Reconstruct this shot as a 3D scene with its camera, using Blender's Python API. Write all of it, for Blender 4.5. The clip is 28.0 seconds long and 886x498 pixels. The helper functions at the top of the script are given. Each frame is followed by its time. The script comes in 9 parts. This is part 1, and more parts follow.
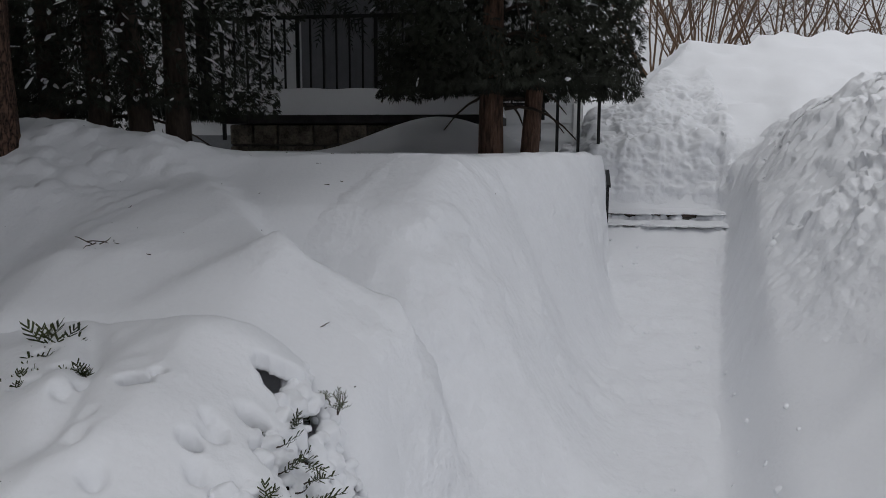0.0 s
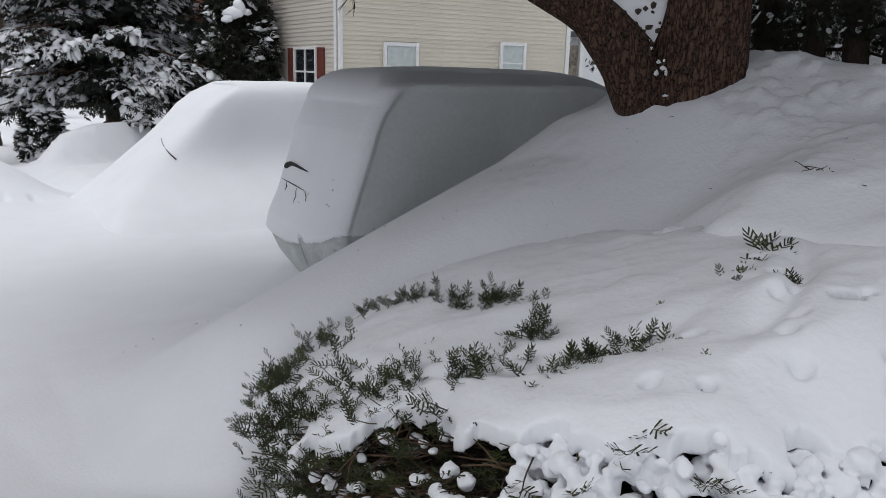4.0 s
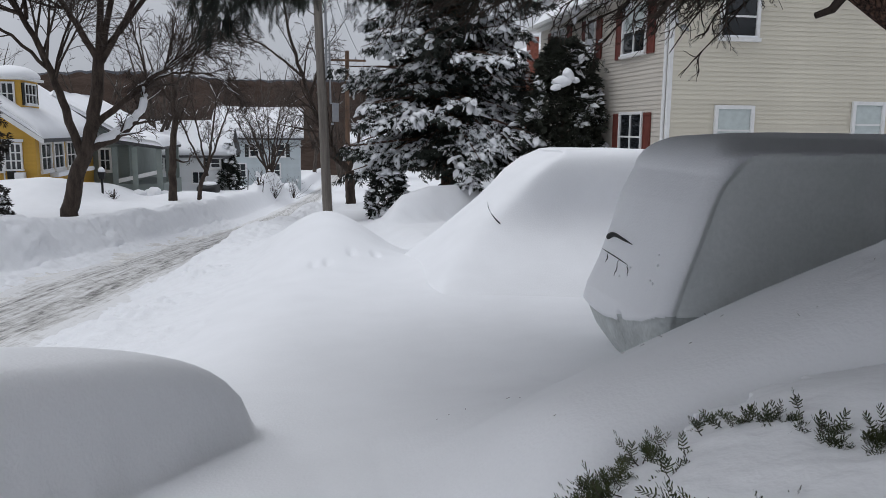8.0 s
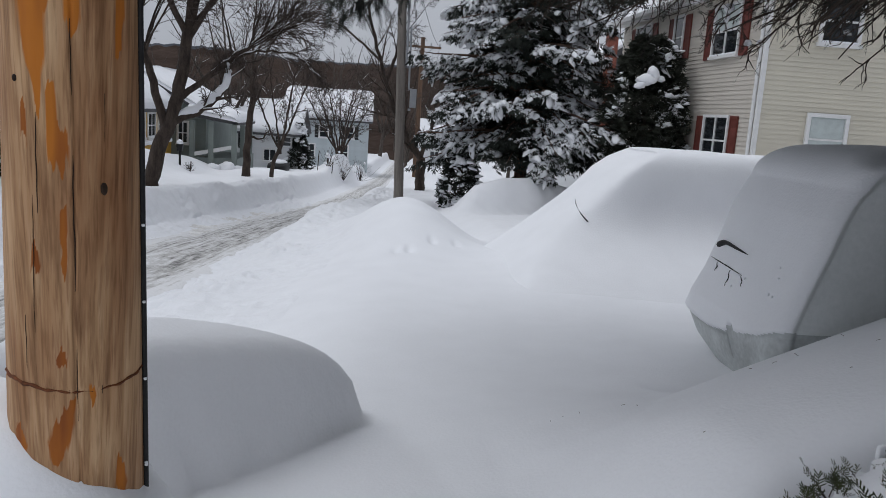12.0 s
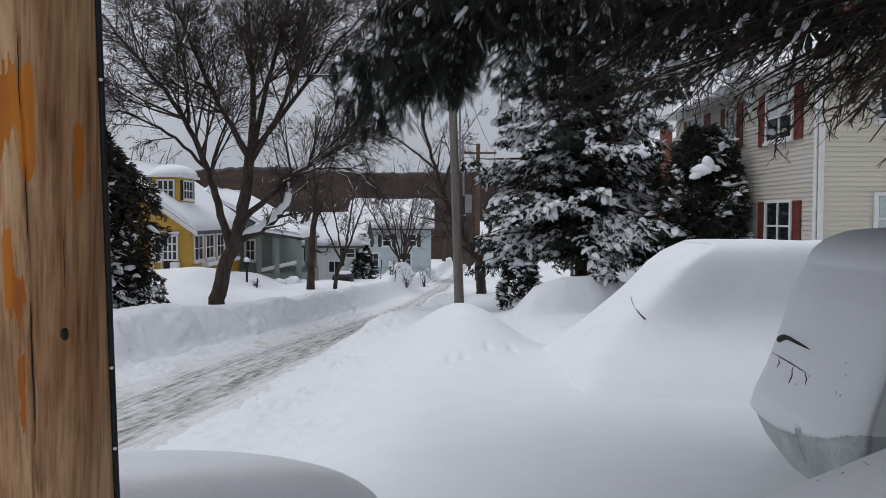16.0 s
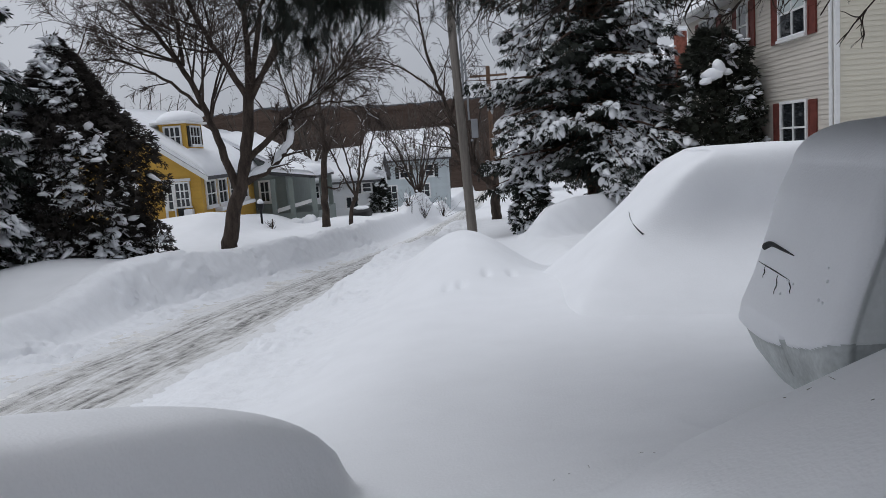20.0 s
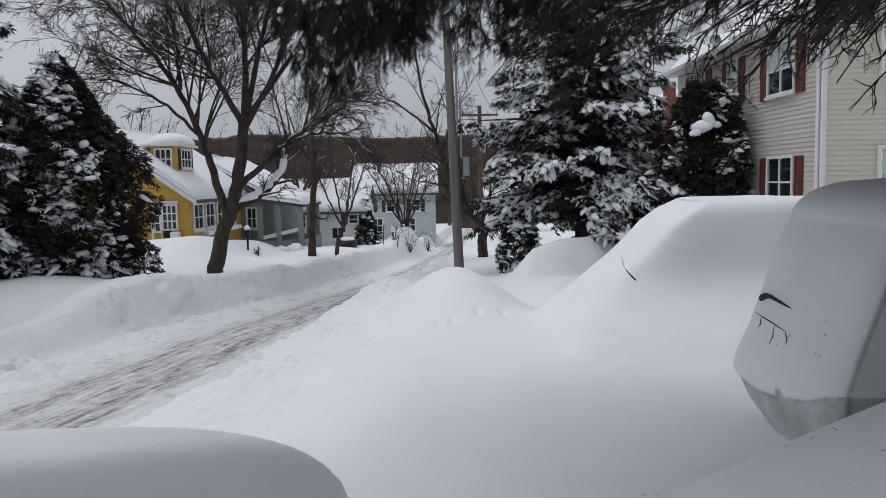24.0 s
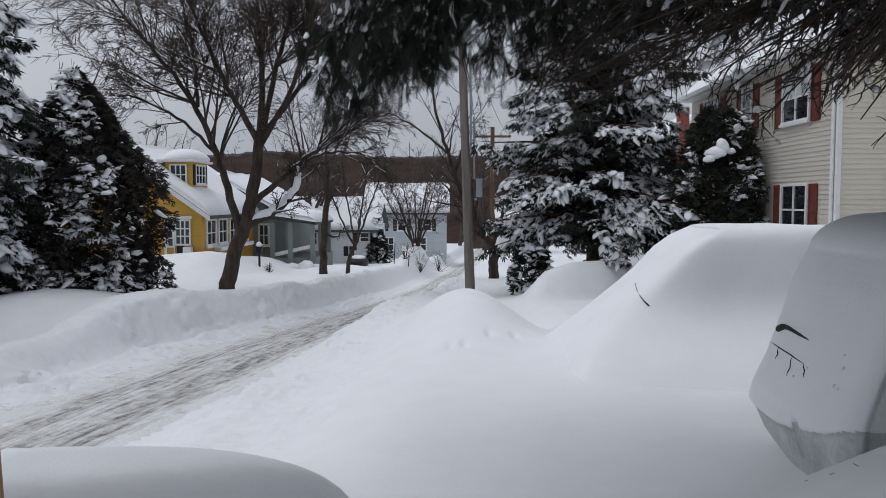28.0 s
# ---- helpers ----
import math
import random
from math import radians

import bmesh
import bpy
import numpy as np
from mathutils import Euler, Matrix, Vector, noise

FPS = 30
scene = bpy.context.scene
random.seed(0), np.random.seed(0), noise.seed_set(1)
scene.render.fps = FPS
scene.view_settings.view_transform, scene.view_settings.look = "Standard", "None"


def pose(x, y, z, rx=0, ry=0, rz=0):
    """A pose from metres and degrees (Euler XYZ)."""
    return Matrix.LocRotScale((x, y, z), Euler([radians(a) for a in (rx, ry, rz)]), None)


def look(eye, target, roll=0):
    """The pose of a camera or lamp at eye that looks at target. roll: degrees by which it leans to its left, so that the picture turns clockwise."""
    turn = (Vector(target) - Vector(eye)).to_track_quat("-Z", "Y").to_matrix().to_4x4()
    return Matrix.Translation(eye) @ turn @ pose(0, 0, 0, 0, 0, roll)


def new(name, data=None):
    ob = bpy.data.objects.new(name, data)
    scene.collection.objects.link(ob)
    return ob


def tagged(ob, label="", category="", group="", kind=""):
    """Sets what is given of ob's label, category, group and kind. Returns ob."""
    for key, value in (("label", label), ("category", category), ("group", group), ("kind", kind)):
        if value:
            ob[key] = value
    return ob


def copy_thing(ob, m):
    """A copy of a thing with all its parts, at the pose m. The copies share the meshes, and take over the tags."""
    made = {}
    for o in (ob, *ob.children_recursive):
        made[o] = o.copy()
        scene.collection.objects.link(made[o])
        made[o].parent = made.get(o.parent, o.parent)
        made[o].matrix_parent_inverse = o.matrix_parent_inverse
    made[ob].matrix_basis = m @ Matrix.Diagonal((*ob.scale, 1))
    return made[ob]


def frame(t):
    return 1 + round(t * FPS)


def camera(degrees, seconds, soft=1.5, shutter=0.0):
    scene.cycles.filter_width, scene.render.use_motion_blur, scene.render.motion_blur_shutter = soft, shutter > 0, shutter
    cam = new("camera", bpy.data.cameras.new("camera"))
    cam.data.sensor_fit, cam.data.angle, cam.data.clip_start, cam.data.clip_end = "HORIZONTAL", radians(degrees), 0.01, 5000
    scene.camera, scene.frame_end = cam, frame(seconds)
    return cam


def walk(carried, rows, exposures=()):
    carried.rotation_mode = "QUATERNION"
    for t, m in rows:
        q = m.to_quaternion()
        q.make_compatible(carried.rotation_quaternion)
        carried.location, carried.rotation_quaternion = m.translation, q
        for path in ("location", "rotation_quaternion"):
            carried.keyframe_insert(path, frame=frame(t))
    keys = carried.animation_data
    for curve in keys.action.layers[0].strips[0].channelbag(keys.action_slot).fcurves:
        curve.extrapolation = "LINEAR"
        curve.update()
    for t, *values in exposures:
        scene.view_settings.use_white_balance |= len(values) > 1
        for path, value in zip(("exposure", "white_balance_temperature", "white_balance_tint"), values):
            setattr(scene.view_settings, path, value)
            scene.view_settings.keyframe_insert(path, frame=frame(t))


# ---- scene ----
cam = camera(59.7, 28.0, 0.75)

PATH = [
    (0, (-0.078, 0.251, 1.965), (1.878, 0.569, 1.696), 0.2),
    (0.5, (-0.075, 0.171, 1.994), (1.806, 0.746, 1.636), -1.7),
    (1, (-0.148, 0.22, 2.0), (1.728, 0.843, 1.698), 0.4),
    (1.5, (-0.15, 0.164, 1.982), (1.641, 0.999, 1.669), 1.0),
    (2, (-0.148, 0.051, 1.96), (1.525, 1.064, 1.539), 1.6),
    (2.5, (-0.183, 0.077, 1.975), (1.383, 1.239, 1.531), 0.8),
    (3, (-0.25, 0.164, 1.945), (1.072, 1.585, 1.464), 2.0),
    (3.5, (-0.279, 0.212, 1.945), (0.861, 1.779, 1.451), 2.2),
    (5.5, (-0.309, 0.32, 1.989), (0.665, 2.039, 1.676), -0.8),
    (6, (-0.293, 0.28, 2.015), (0.488, 2.092, 1.685), -0.5),
    (6.5, (-0.225, 0.325, 1.976), (0.378, 2.208, 1.681), 0.4),
    (7, (-0.185, 0.308, 1.971), (0.341, 2.212, 1.656), 0.5),
    (7.5, (-0.161, 0.385, 1.984), (0.333, 2.294, 1.651), 0.4),
    (8, (-0.23, 0.534, 1.973), (0.118, 2.479, 1.665), 0.6),
    (8.5, (-0.291, 0.646, 1.957), (-0.104, 2.606, 1.607), 0.9),
    (9, (-0.243, 0.763, 1.982), (-0.176, 2.731, 1.633), -0.4),
    (9.5, (-0.266, 0.74, 1.959), (-0.219, 2.707, 1.598), -2.8),
    (10, (-0.36, 0.702, 1.966), (-0.268, 2.665, 1.594), -0.9),
    (10.5, (-0.578, 0.683, 1.969), (-0.522, 2.645, 1.581), 1.3),
    (11, (-0.645, 0.681, 1.976), (-0.638, 2.651, 1.63), 3.0),
    (11.5, (-0.614, 0.681, 1.962), (-0.514, 2.648, 1.615), 4.0),
    (13.5, (-0.51, 0.557, 2.015), (-0.145, 2.513, 1.819), 0.9),
    (14, (-0.481, 0.654, 1.999), (-0.279, 2.641, 1.885), 0.4),
    (14.5, (-0.387, 0.699, 2.009), (-0.307, 2.694, 1.887), -0.6),
    (15, (-0.32, 0.756, 2.002), (-0.3, 2.752, 1.878), -0.2),
    (15.5, (-0.331, 0.775, 2.019), (-0.267, 2.772, 1.952), -0.6),
    (16, (-0.357, 0.776, 2.014), (-0.333, 2.774, 1.932), 0.1),
    (16.5, (-0.367, 0.781, 2.008), (-0.355, 2.776, 1.872), -0.7),
    (17, (-0.382, 0.802, 1.99), (-0.342, 2.791, 1.783), -1.1),
    (17.5, (-0.402, 0.806, 1.99), (-0.409, 2.796, 1.785), -1.3),
    (18, (-0.441, 0.828, 1.983), (-0.522, 2.816, 1.78), -1.8),
    (18.5, (-0.339, 0.896, 1.961), (-0.442, 2.878, 1.718), -3.6),
    (19, (-0.086, 0.944, 2.006), (-0.262, 2.915, 1.714), -4.7),
    (19.5, (0.036, 1.09, 1.983), (-0.127, 3.063, 1.701), -4.4),
    (20, (0.096, 1.086, 1.962), (0.046, 3.068, 1.699), -4.1),
    (20.5, (0.079, 1.028, 1.977), (0.124, 3.016, 1.757), -2.8),
    (21, (0.077, 1.063, 1.991), (0.138, 3.049, 1.763), -2.2),
    (21.5, (-0.028, 0.974, 2.021), (0.022, 2.97, 1.908), -1.5),
    (23.5, (-0.04, 1.056, 1.98), (-0.047, 3.051, 1.83), -0.6),
    (24, (-0.071, 0.99, 1.985), (-0.069, 2.983, 1.811), -1.1),
    (24.5, (-0.108, 0.957, 1.989), (-0.218, 2.947, 1.814), -0.6),
    (25, (-0.08, 0.993, 1.995), (-0.168, 2.985, 1.838), -0.4),
    (25.5, (-0.063, 1.012, 1.994), (-0.083, 3.008, 1.865), 0.1),
    (26, (-0.074, 1.003, 1.999), (-0.085, 3.001, 1.901), -0.4),
    (26.5, (-0.089, 0.995, 1.996), (-0.087, 2.992, 1.874), 0.1),
    (27, (-0.09, 0.983, 2.0), (-0.082, 2.979, 1.876), -0.1),
    (27.5, (-0.083, 0.993, 2.004), (-0.078, 2.989, 1.874), -0.3),
    (28, (-0.121, 0.97, 2.016), (-0.144, 2.966, 1.893), -0.0),
]
walk(cam, [(t, look(eye, target, roll)) for t, eye, target, roll in PATH], [(0, -0.3, 6320, 10), (2, -0.15, 6320, 10), (3.5, 0.03, 6270, 10), (6, 0.1, 6200, 10), (8, -0.07, 6120, 10), (11, -0.17, 6080, 10), (28, -0.18, 6080, 10)])

# ---- light and sky ----
world = bpy.data.worlds.new("overcast")
scene.world = world
world.use_nodes = True
wn, wl = world.node_tree.nodes, world.node_tree.links
wn.clear()
sky = wn.new("ShaderNodeTexSky")
sky.sky_type, sky.sun_disc = "NISHITA", False
sky.sun_elevation, sky.sun_rotation = radians(66), radians(-75)
sky.air_density, sky.dust_density, sky.ozone_density = 1.0, 4.0, 1.0
grey = wn.new("ShaderNodeHueSaturation")
grey.inputs["Saturation"].default_value = 0.18
cloud_map = wn.new("ShaderNodeTexCoord")
cloud = wn.new("ShaderNodeTexNoise")
cloud.inputs["Scale"].default_value, cloud.inputs["Detail"].default_value = 2.2, 5
cloud_ramp = wn.new("ShaderNodeValToRGB")
cloud_ramp.color_ramp.elements[0].position, cloud_ramp.color_ramp.elements[0].color = 0.3, (4.6, 4.7, 5.0, 1)
cloud_ramp.color_ramp.elements[1].position, cloud_ramp.color_ramp.elements[1].color = 0.75, (7.2, 7.2, 7.4, 1)
veil = wn.new("ShaderNodeMixRGB")
veil.inputs["Fac"].default_value = 0.75
back = wn.new("ShaderNodeBackground")
back.inputs["Strength"].default_value = 0.103
wout = wn.new("ShaderNodeOutputWorld")
wl.new(sky.outputs["Color"], grey.inputs["Color"])
wl.new(cloud_map.outputs["Generated"], cloud.inputs["Vector"])
wl.new(cloud.outputs["Fac"], cloud_ramp.inputs["Fac"])
wl.new(grey.outputs["Color"], veil.inputs["Color1"])
wl.new(cloud_ramp.outputs["Color"], veil.inputs["Color2"])
wl.new(veil.outputs["Color"], back.inputs["Color"])
wl.new(back.outputs["Background"], wout.inputs["Surface"])
sun_lamp = bpy.data.lights.new("sun", "SUN")
sun_lamp.energy, sun_lamp.angle, sun_lamp.color = 1.1, radians(65), (1.0, 0.98, 0.95)
sun = new("sun", sun_lamp)
sun.matrix_world = look((-11, 3, 26), (0, 0, 0))


# ---- materials ----
def material(name, color, rough=0.8, vary=0.12, scale=6.0, fine=60.0, bump=0.3, depth=0.01, metal=0.0, stretch=(1, 1, 1), tint=None, random_vary=0.0, spec=0.3):
    """A surface with coarse and fine variation of colour and relief, at real-world size."""
    m = bpy.data.materials.new(name)
    m.use_nodes = True
    n, l = m.node_tree.nodes, m.node_tree.links
    b = n["Principled BSDF"]
    b.inputs["Roughness"].default_value, b.inputs["Metallic"].default_value = rough, metal
    b.inputs["Specular IOR Level"].default_value = spec
    co = n.new("ShaderNodeTexCoord")
    mp = n.new("ShaderNodeMapping")
    mp.inputs["Scale"].default_value = stretch
    l.new(co.outputs["Object"], mp.inputs["Vector"])
    big, small = n.new("ShaderNodeTexNoise"), n.new("ShaderNodeTexNoise")
    big.inputs["Scale"].default_value, big.inputs["Detail"].default_value = scale, 4
    small.inputs["Scale"].default_value, small.inputs["Detail"].default_value = fine, 3
    l.new(mp.outputs["Vector"], big.inputs["Vector"])
    l.new(mp.outputs["Vector"], small.inputs["Vector"])
    add = n.new("ShaderNodeMath")
    add.operation = "MULTIPLY_ADD"
    add.inputs[1].default_value = 0.5
    l.new(small.outputs["Fac"], add.inputs[0])
    l.new(big.outputs["Fac"], add.inputs[2])
    ramp = n.new("ShaderNodeValToRGB")
    other = tint or tuple(c * (1 - 2 * vary) for c in color)
    ramp.color_ramp.elements[0].position, ramp.color_ramp.elements[0].color = 0.5, (*other, 1)
    ramp.color_ramp.elements[1].position, ramp.color_ramp.elements[1].color = 0.95, (*[min(1, c * (1 + vary)) for c in color], 1)
    l.new(add.outputs[0], ramp.inputs["Fac"])
    last = ramp.outputs["Color"]
    if random_vary:
        info, hsv, mm = n.new("ShaderNodeObjectInfo"), n.new("ShaderNodeHueSaturation"), n.new("ShaderNodeMapRange")
        mm.inputs["To Min"].default_value, mm.inputs["To Max"].default_value = 1 - random_vary, 1 + random_vary
        l.new(info.outputs["Random"], mm.inputs["Value"])
        l.new(mm.outputs["Result"], hsv.inputs["Value"])
        l.new(last, hsv.inputs["Color"])
        last = hsv.outputs["Color"]
    l.new(last, b.inputs["Base Color"])
    if bump:
        bp = n.new("ShaderNodeBump")
        bp.inputs["Strength"].default_value, bp.inputs["Distance"].default_value = bump, depth
        l.new(add.outputs[0], bp.inputs["Height"])
        l.new(bp.outputs["Normal"], b.inputs["Normal"])
    return m


SNOW = material("snow", (0.84, 0.85, 0.875), 0.75, 0.015, 2.2, 60, 0.22, 0.025, spec=0.25)
SNOW_ROUGH = material("shovelled_snow", (0.84, 0.85, 0.875), 0.8, 0.02, 5, 34, 0.4, 0.04, spec=0.2)
SNOW_GRIT_SHADE = material("gritty_or_shaded_snow", (0.78, 0.775, 0.765), 0.85, 0.1, 2.5, 28, 0.7, 0.04, tint=(0.60, 0.585, 0.56), spec=0.2)
BARK_DARK = material("dark_bark", (0.062, 0.047, 0.038), 0.95, 0.3, 9, 60, 0.8, 0.02, stretch=(1, 1, 0.3))
BARK_BROWN = material("brown_bark", (0.135, 0.08, 0.058), 0.95, 0.45, 22, 75, 1.0, 0.05, stretch=(1, 1, 0.2), tint=(0.03, 0.02, 0.016))
BARK_GREY = material("grey_bark", (0.085, 0.07, 0.06), 0.95, 0.3, 8, 60, 0.8, 0.02, stretch=(1, 1, 0.3))
# near-black brown that stands in for shade deep inside the hedge
HEDGE_SHADE = material("hedge_inner_shade", (0.030, 0.022, 0.017), 0.95, 0.4, 20, 120, 0.8, 0.02)
TWIG = material("twig", (0.075, 0.058, 0.05), 0.9, 0.25, 10, 80, 0.2)
TWIG_BROWN = material("brown_twig", (0.11, 0.07, 0.045), 0.9, 0.25, 10, 80, 0.2)
NEEDLE_DARK = material("spruce_needles", (0.022, 0.027, 0.021), 0.8, 0.35, 3, 40, 0.0)
NEEDLE_BROWN = material("dark_brown_green_foliage", (0.036, 0.031, 0.027), 0.85, 0.35, 3, 40, 0.0)
NEEDLE_CEDAR = material("cedar_foliage", (0.032, 0.036, 0.026), 0.8, 0.35, 3, 40, 0.0)
NEEDLE_YEW = material("yew_needles", (0.042, 0.050, 0.015), 0.55, 0.35, 9, 60, 0.0, tint=(0.014, 0.022, 0.010))
POLE_NEW = None
POLE_GREY = material("weathered_pole", (0.24, 0.215, 0.19), 0.9, 0.2, 9, 80, 0.5, 0.01, stretch=(1, 1, 0.06))
POLE_BROWN = material("brown_pole", (0.15, 0.095, 0.065), 0.9, 0.2, 9, 80, 0.5, 0.01, stretch=(1, 1, 0.06))
METAL_GREY = material("grey_metal", (0.35, 0.36, 0.38), 0.5, 0.06, 5, 50, 0.05, metal=0.3)
BLACK = material("black_iron", (0.012, 0.012, 0.013), 0.5, 0.2, 20, 90, 0.1)
RUBBER = material("black_rubber", (0.015, 0.015, 0.016), 0.6, 0.2, 20, 90, 0.1)
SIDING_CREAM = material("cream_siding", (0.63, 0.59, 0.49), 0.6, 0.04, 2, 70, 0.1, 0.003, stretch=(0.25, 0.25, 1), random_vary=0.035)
# the cream siding again, greyed and darkened for the wall in shade
SIDING_CREAM_SHADED = material("shaded_cream_siding", (0.56, 0.52, 0.46), 0.6, 0.04, 2, 70, 0.1, 0.003, stretch=(0.25, 0.25, 1), random_vary=0.035)
SIDING_WHITE = material("white_siding", (0.72, 0.73, 0.74), 0.6, 0.04, 2, 60, 0.15, 0.004, stretch=(0.25, 0.25, 1), random_vary=0.03)
SIDING_YELLOW = material("yellow_siding", (0.56, 0.34, 0.06), 0.6, 0.06, 2, 50, 0.15, 0.004, stretch=(0.25, 0.25, 1), random_vary=0.03)
SIDING_GREEN = material("grey_green_siding", (0.22, 0.25, 0.235), 0.6, 0.06, 2, 50, 0.15, 0.004, random_vary=0.03)
SIDING_BLUE = material("pale_blue_siding", (0.50, 0.55, 0.57), 0.6, 0.05, 2, 50, 0.15, 0.004, random_vary=0.03)
TRIM_WHITE = material("white_trim", (0.74, 0.74, 0.73), 0.5, 0.04, 8, 60, 0.08, 0.003)
SHUTTER_RED = material("red_shutter", (0.15, 0.042, 0.032), 0.6, 0.15, 8, 60, 0.2, 0.004)
SHUTTER_BLACK = material("black_shutter", (0.02, 0.022, 0.02), 0.6, 0.15, 8, 60, 0.2, 0.004)
BLIND = material("pale_blind", (0.50, 0.55, 0.54), 0.7, 0.06, 8, 60, 0.1)
CURTAIN = material("dark_room", (0.03, 0.032, 0.034), 0.9, 0.2, 3, 20, 0.0)
SHINGLE = material("dark_shingles", (0.10, 0.10, 0.105), 0.95, 0.2, 8, 60, 0.5)
STONE = material("fieldstone", (0.15, 0.13, 0.105), 0.9, 0.4, 9, 50, 1.0, 0.03, tint=(0.035, 0.03, 0.025), random_vary=0.45)
MORTAR = material("mortar", (0.12, 0.11, 0.1), 0.95, 0.2, 10, 60, 0.5)
SLAB_DARK = material("dark_slab", (0.03, 0.026, 0.026), 0.7, 0.25, 6, 50, 0.3)
DOOR_GREY = material("grey_panel", (0.20, 0.205, 0.215), 0.6, 0.08, 4, 40, 0.1)
BRICK_STEP = material("step_bricks", (0.20, 0.15, 0.13), 0.9, 0.25, 8, 60, 0.5, random_vary=0.2)
BRICK_RED = material("chimney_brick", (0.24, 0.085, 0.06), 0.9, 0.25, 8, 60, 0.5, random_vary=0.2)
CAR_GREY = material("grey_car_paint", (0.16, 0.17, 0.18), 0.4, 0.08, 4, 60, 0.05, metal=0.3)
WOODS = material("bare_woods", (0.058, 0.043, 0.036), 1.0, 0.3, 0.06, 1.1, 0.4, 1.0, stretch=(1, 1, 0.25), tint=(0.026, 0.019, 0.016), spec=0.0)
RIDGE = material("far_ridge", (0.085, 0.088, 0.098), 1.0, 0.2, 0.02, 0.3, 0.3, 2.0, tint=(0.055, 0.06, 0.07), spec=0.0)


def plated_bark():
    """Old conifer bark: small dark reddish plates parted by black cracks."""
    m = bpy.data.materials.new("plated_bark")
    m.use_nodes = True
    n, l = m.node_tree.nodes, m.node_tree.links
    b = n["Principled BSDF"]
    b.inputs["Roughness"].default_value, b.inputs["Specular IOR Level"].default_value = 0.95, 0.1
    co, mp = n.new("ShaderNodeTexCoord"), n.new("ShaderNodeMapping")
    mp.inputs["Scale"].default_value = (1, 1, 0.3)
    l.new(co.outputs["Object"], mp.inputs["Vector"])
    bend, add = n.new("ShaderNodeTexNoise"), n.new("ShaderNodeVectorMath")
    bend.inputs["Scale"].default_value, bend.inputs["Detail"].default_value = 22, 4
    add.operation = "MULTIPLY_ADD"
    add.inputs[1].default_value = (0.09, 0.09, 0.09)
    l.new(mp.outputs["Vector"], bend.inputs["Vector"])
    l.new(bend.outputs["Color"], add.inputs[0])
    l.new(mp.outputs["Vector"], add.inputs[2])
    vor = n.new("ShaderNodeTexVoronoi")
    vor.feature = "DISTANCE_TO_EDGE"
    vor.inputs["Scale"].default_value = 42
    l.new(add.outputs["Vector"], vor.inputs["Vector"])
    fine = n.new("ShaderNodeTexNoise")
    fine.inputs["Scale"].default_value, fine.inputs["Detail"].default_value = 90, 5
    l.new(co.outputs["Object"], fine.inputs["Vector"])
    mix = n.new("ShaderNodeMath")
    mix.operation = "MULTIPLY_ADD"
    mix.inputs[1].default_value = 0.45
    l.new(fine.outputs["Fac"], mix.inputs[0])
    l.new(vor.outputs["Distance"], mix.inputs[2])
    ramp = n.new("ShaderNodeValToRGB")
    ramp.color_ramp.elements[0].position, ramp.color_ramp.elements[0].color = 0.18, (0.010, 0.008, 0.007, 1)
    ramp.color_ramp.elements[1].position, ramp.color_ramp.elements[1].color = 0.5, (0.135, 0.082, 0.06, 1)
    mid = ramp.color_ramp.elements.new(0.30)
    mid.color = (0.062, 0.04, 0.031, 1)
    l.new(mix.outputs[0], ramp.inputs["Fac"])
    l.new(ramp.outputs["Color"], b.inputs["Base Color"])
    bp = n.new("ShaderNodeBump")
    bp.inputs["Strength"].default_value, bp.inputs["Distance"].default_value = 1.0, 0.03
    l.new(mix.outputs[0], bp.inputs["Height"])
    l.new(bp.outputs["Normal"], b.inputs["Normal"])
    return m


BARK_PLATED = plated_bark()
FROSTED = material("frosted_paint", (0.50, 0.525, 0.52), 0.6, 0.15, 3, 30, 0.15, 0.01, spec=0.4)
THIN_SNOW = material("thin_frosted_snow", (0.86, 0.88, 0.875), 0.75, 0.04, 1.3, 30, 0.2, 0.02, tint=(0.77, 0.80, 0.79), spec=0.25)


def glass():
    m = bpy.data.materials.new("window_glass")
    m.use_nodes = True
    b = m.node_tree.nodes["Principled BSDF"]
    b.inputs["Base Color"].default_value = (0.02, 0.023, 0.026, 1)
    b.inputs["Roughness"].default_value, b.inputs["Specular IOR Level"].default_value = 0.06, 0.6
    return m


GLASS = glass()


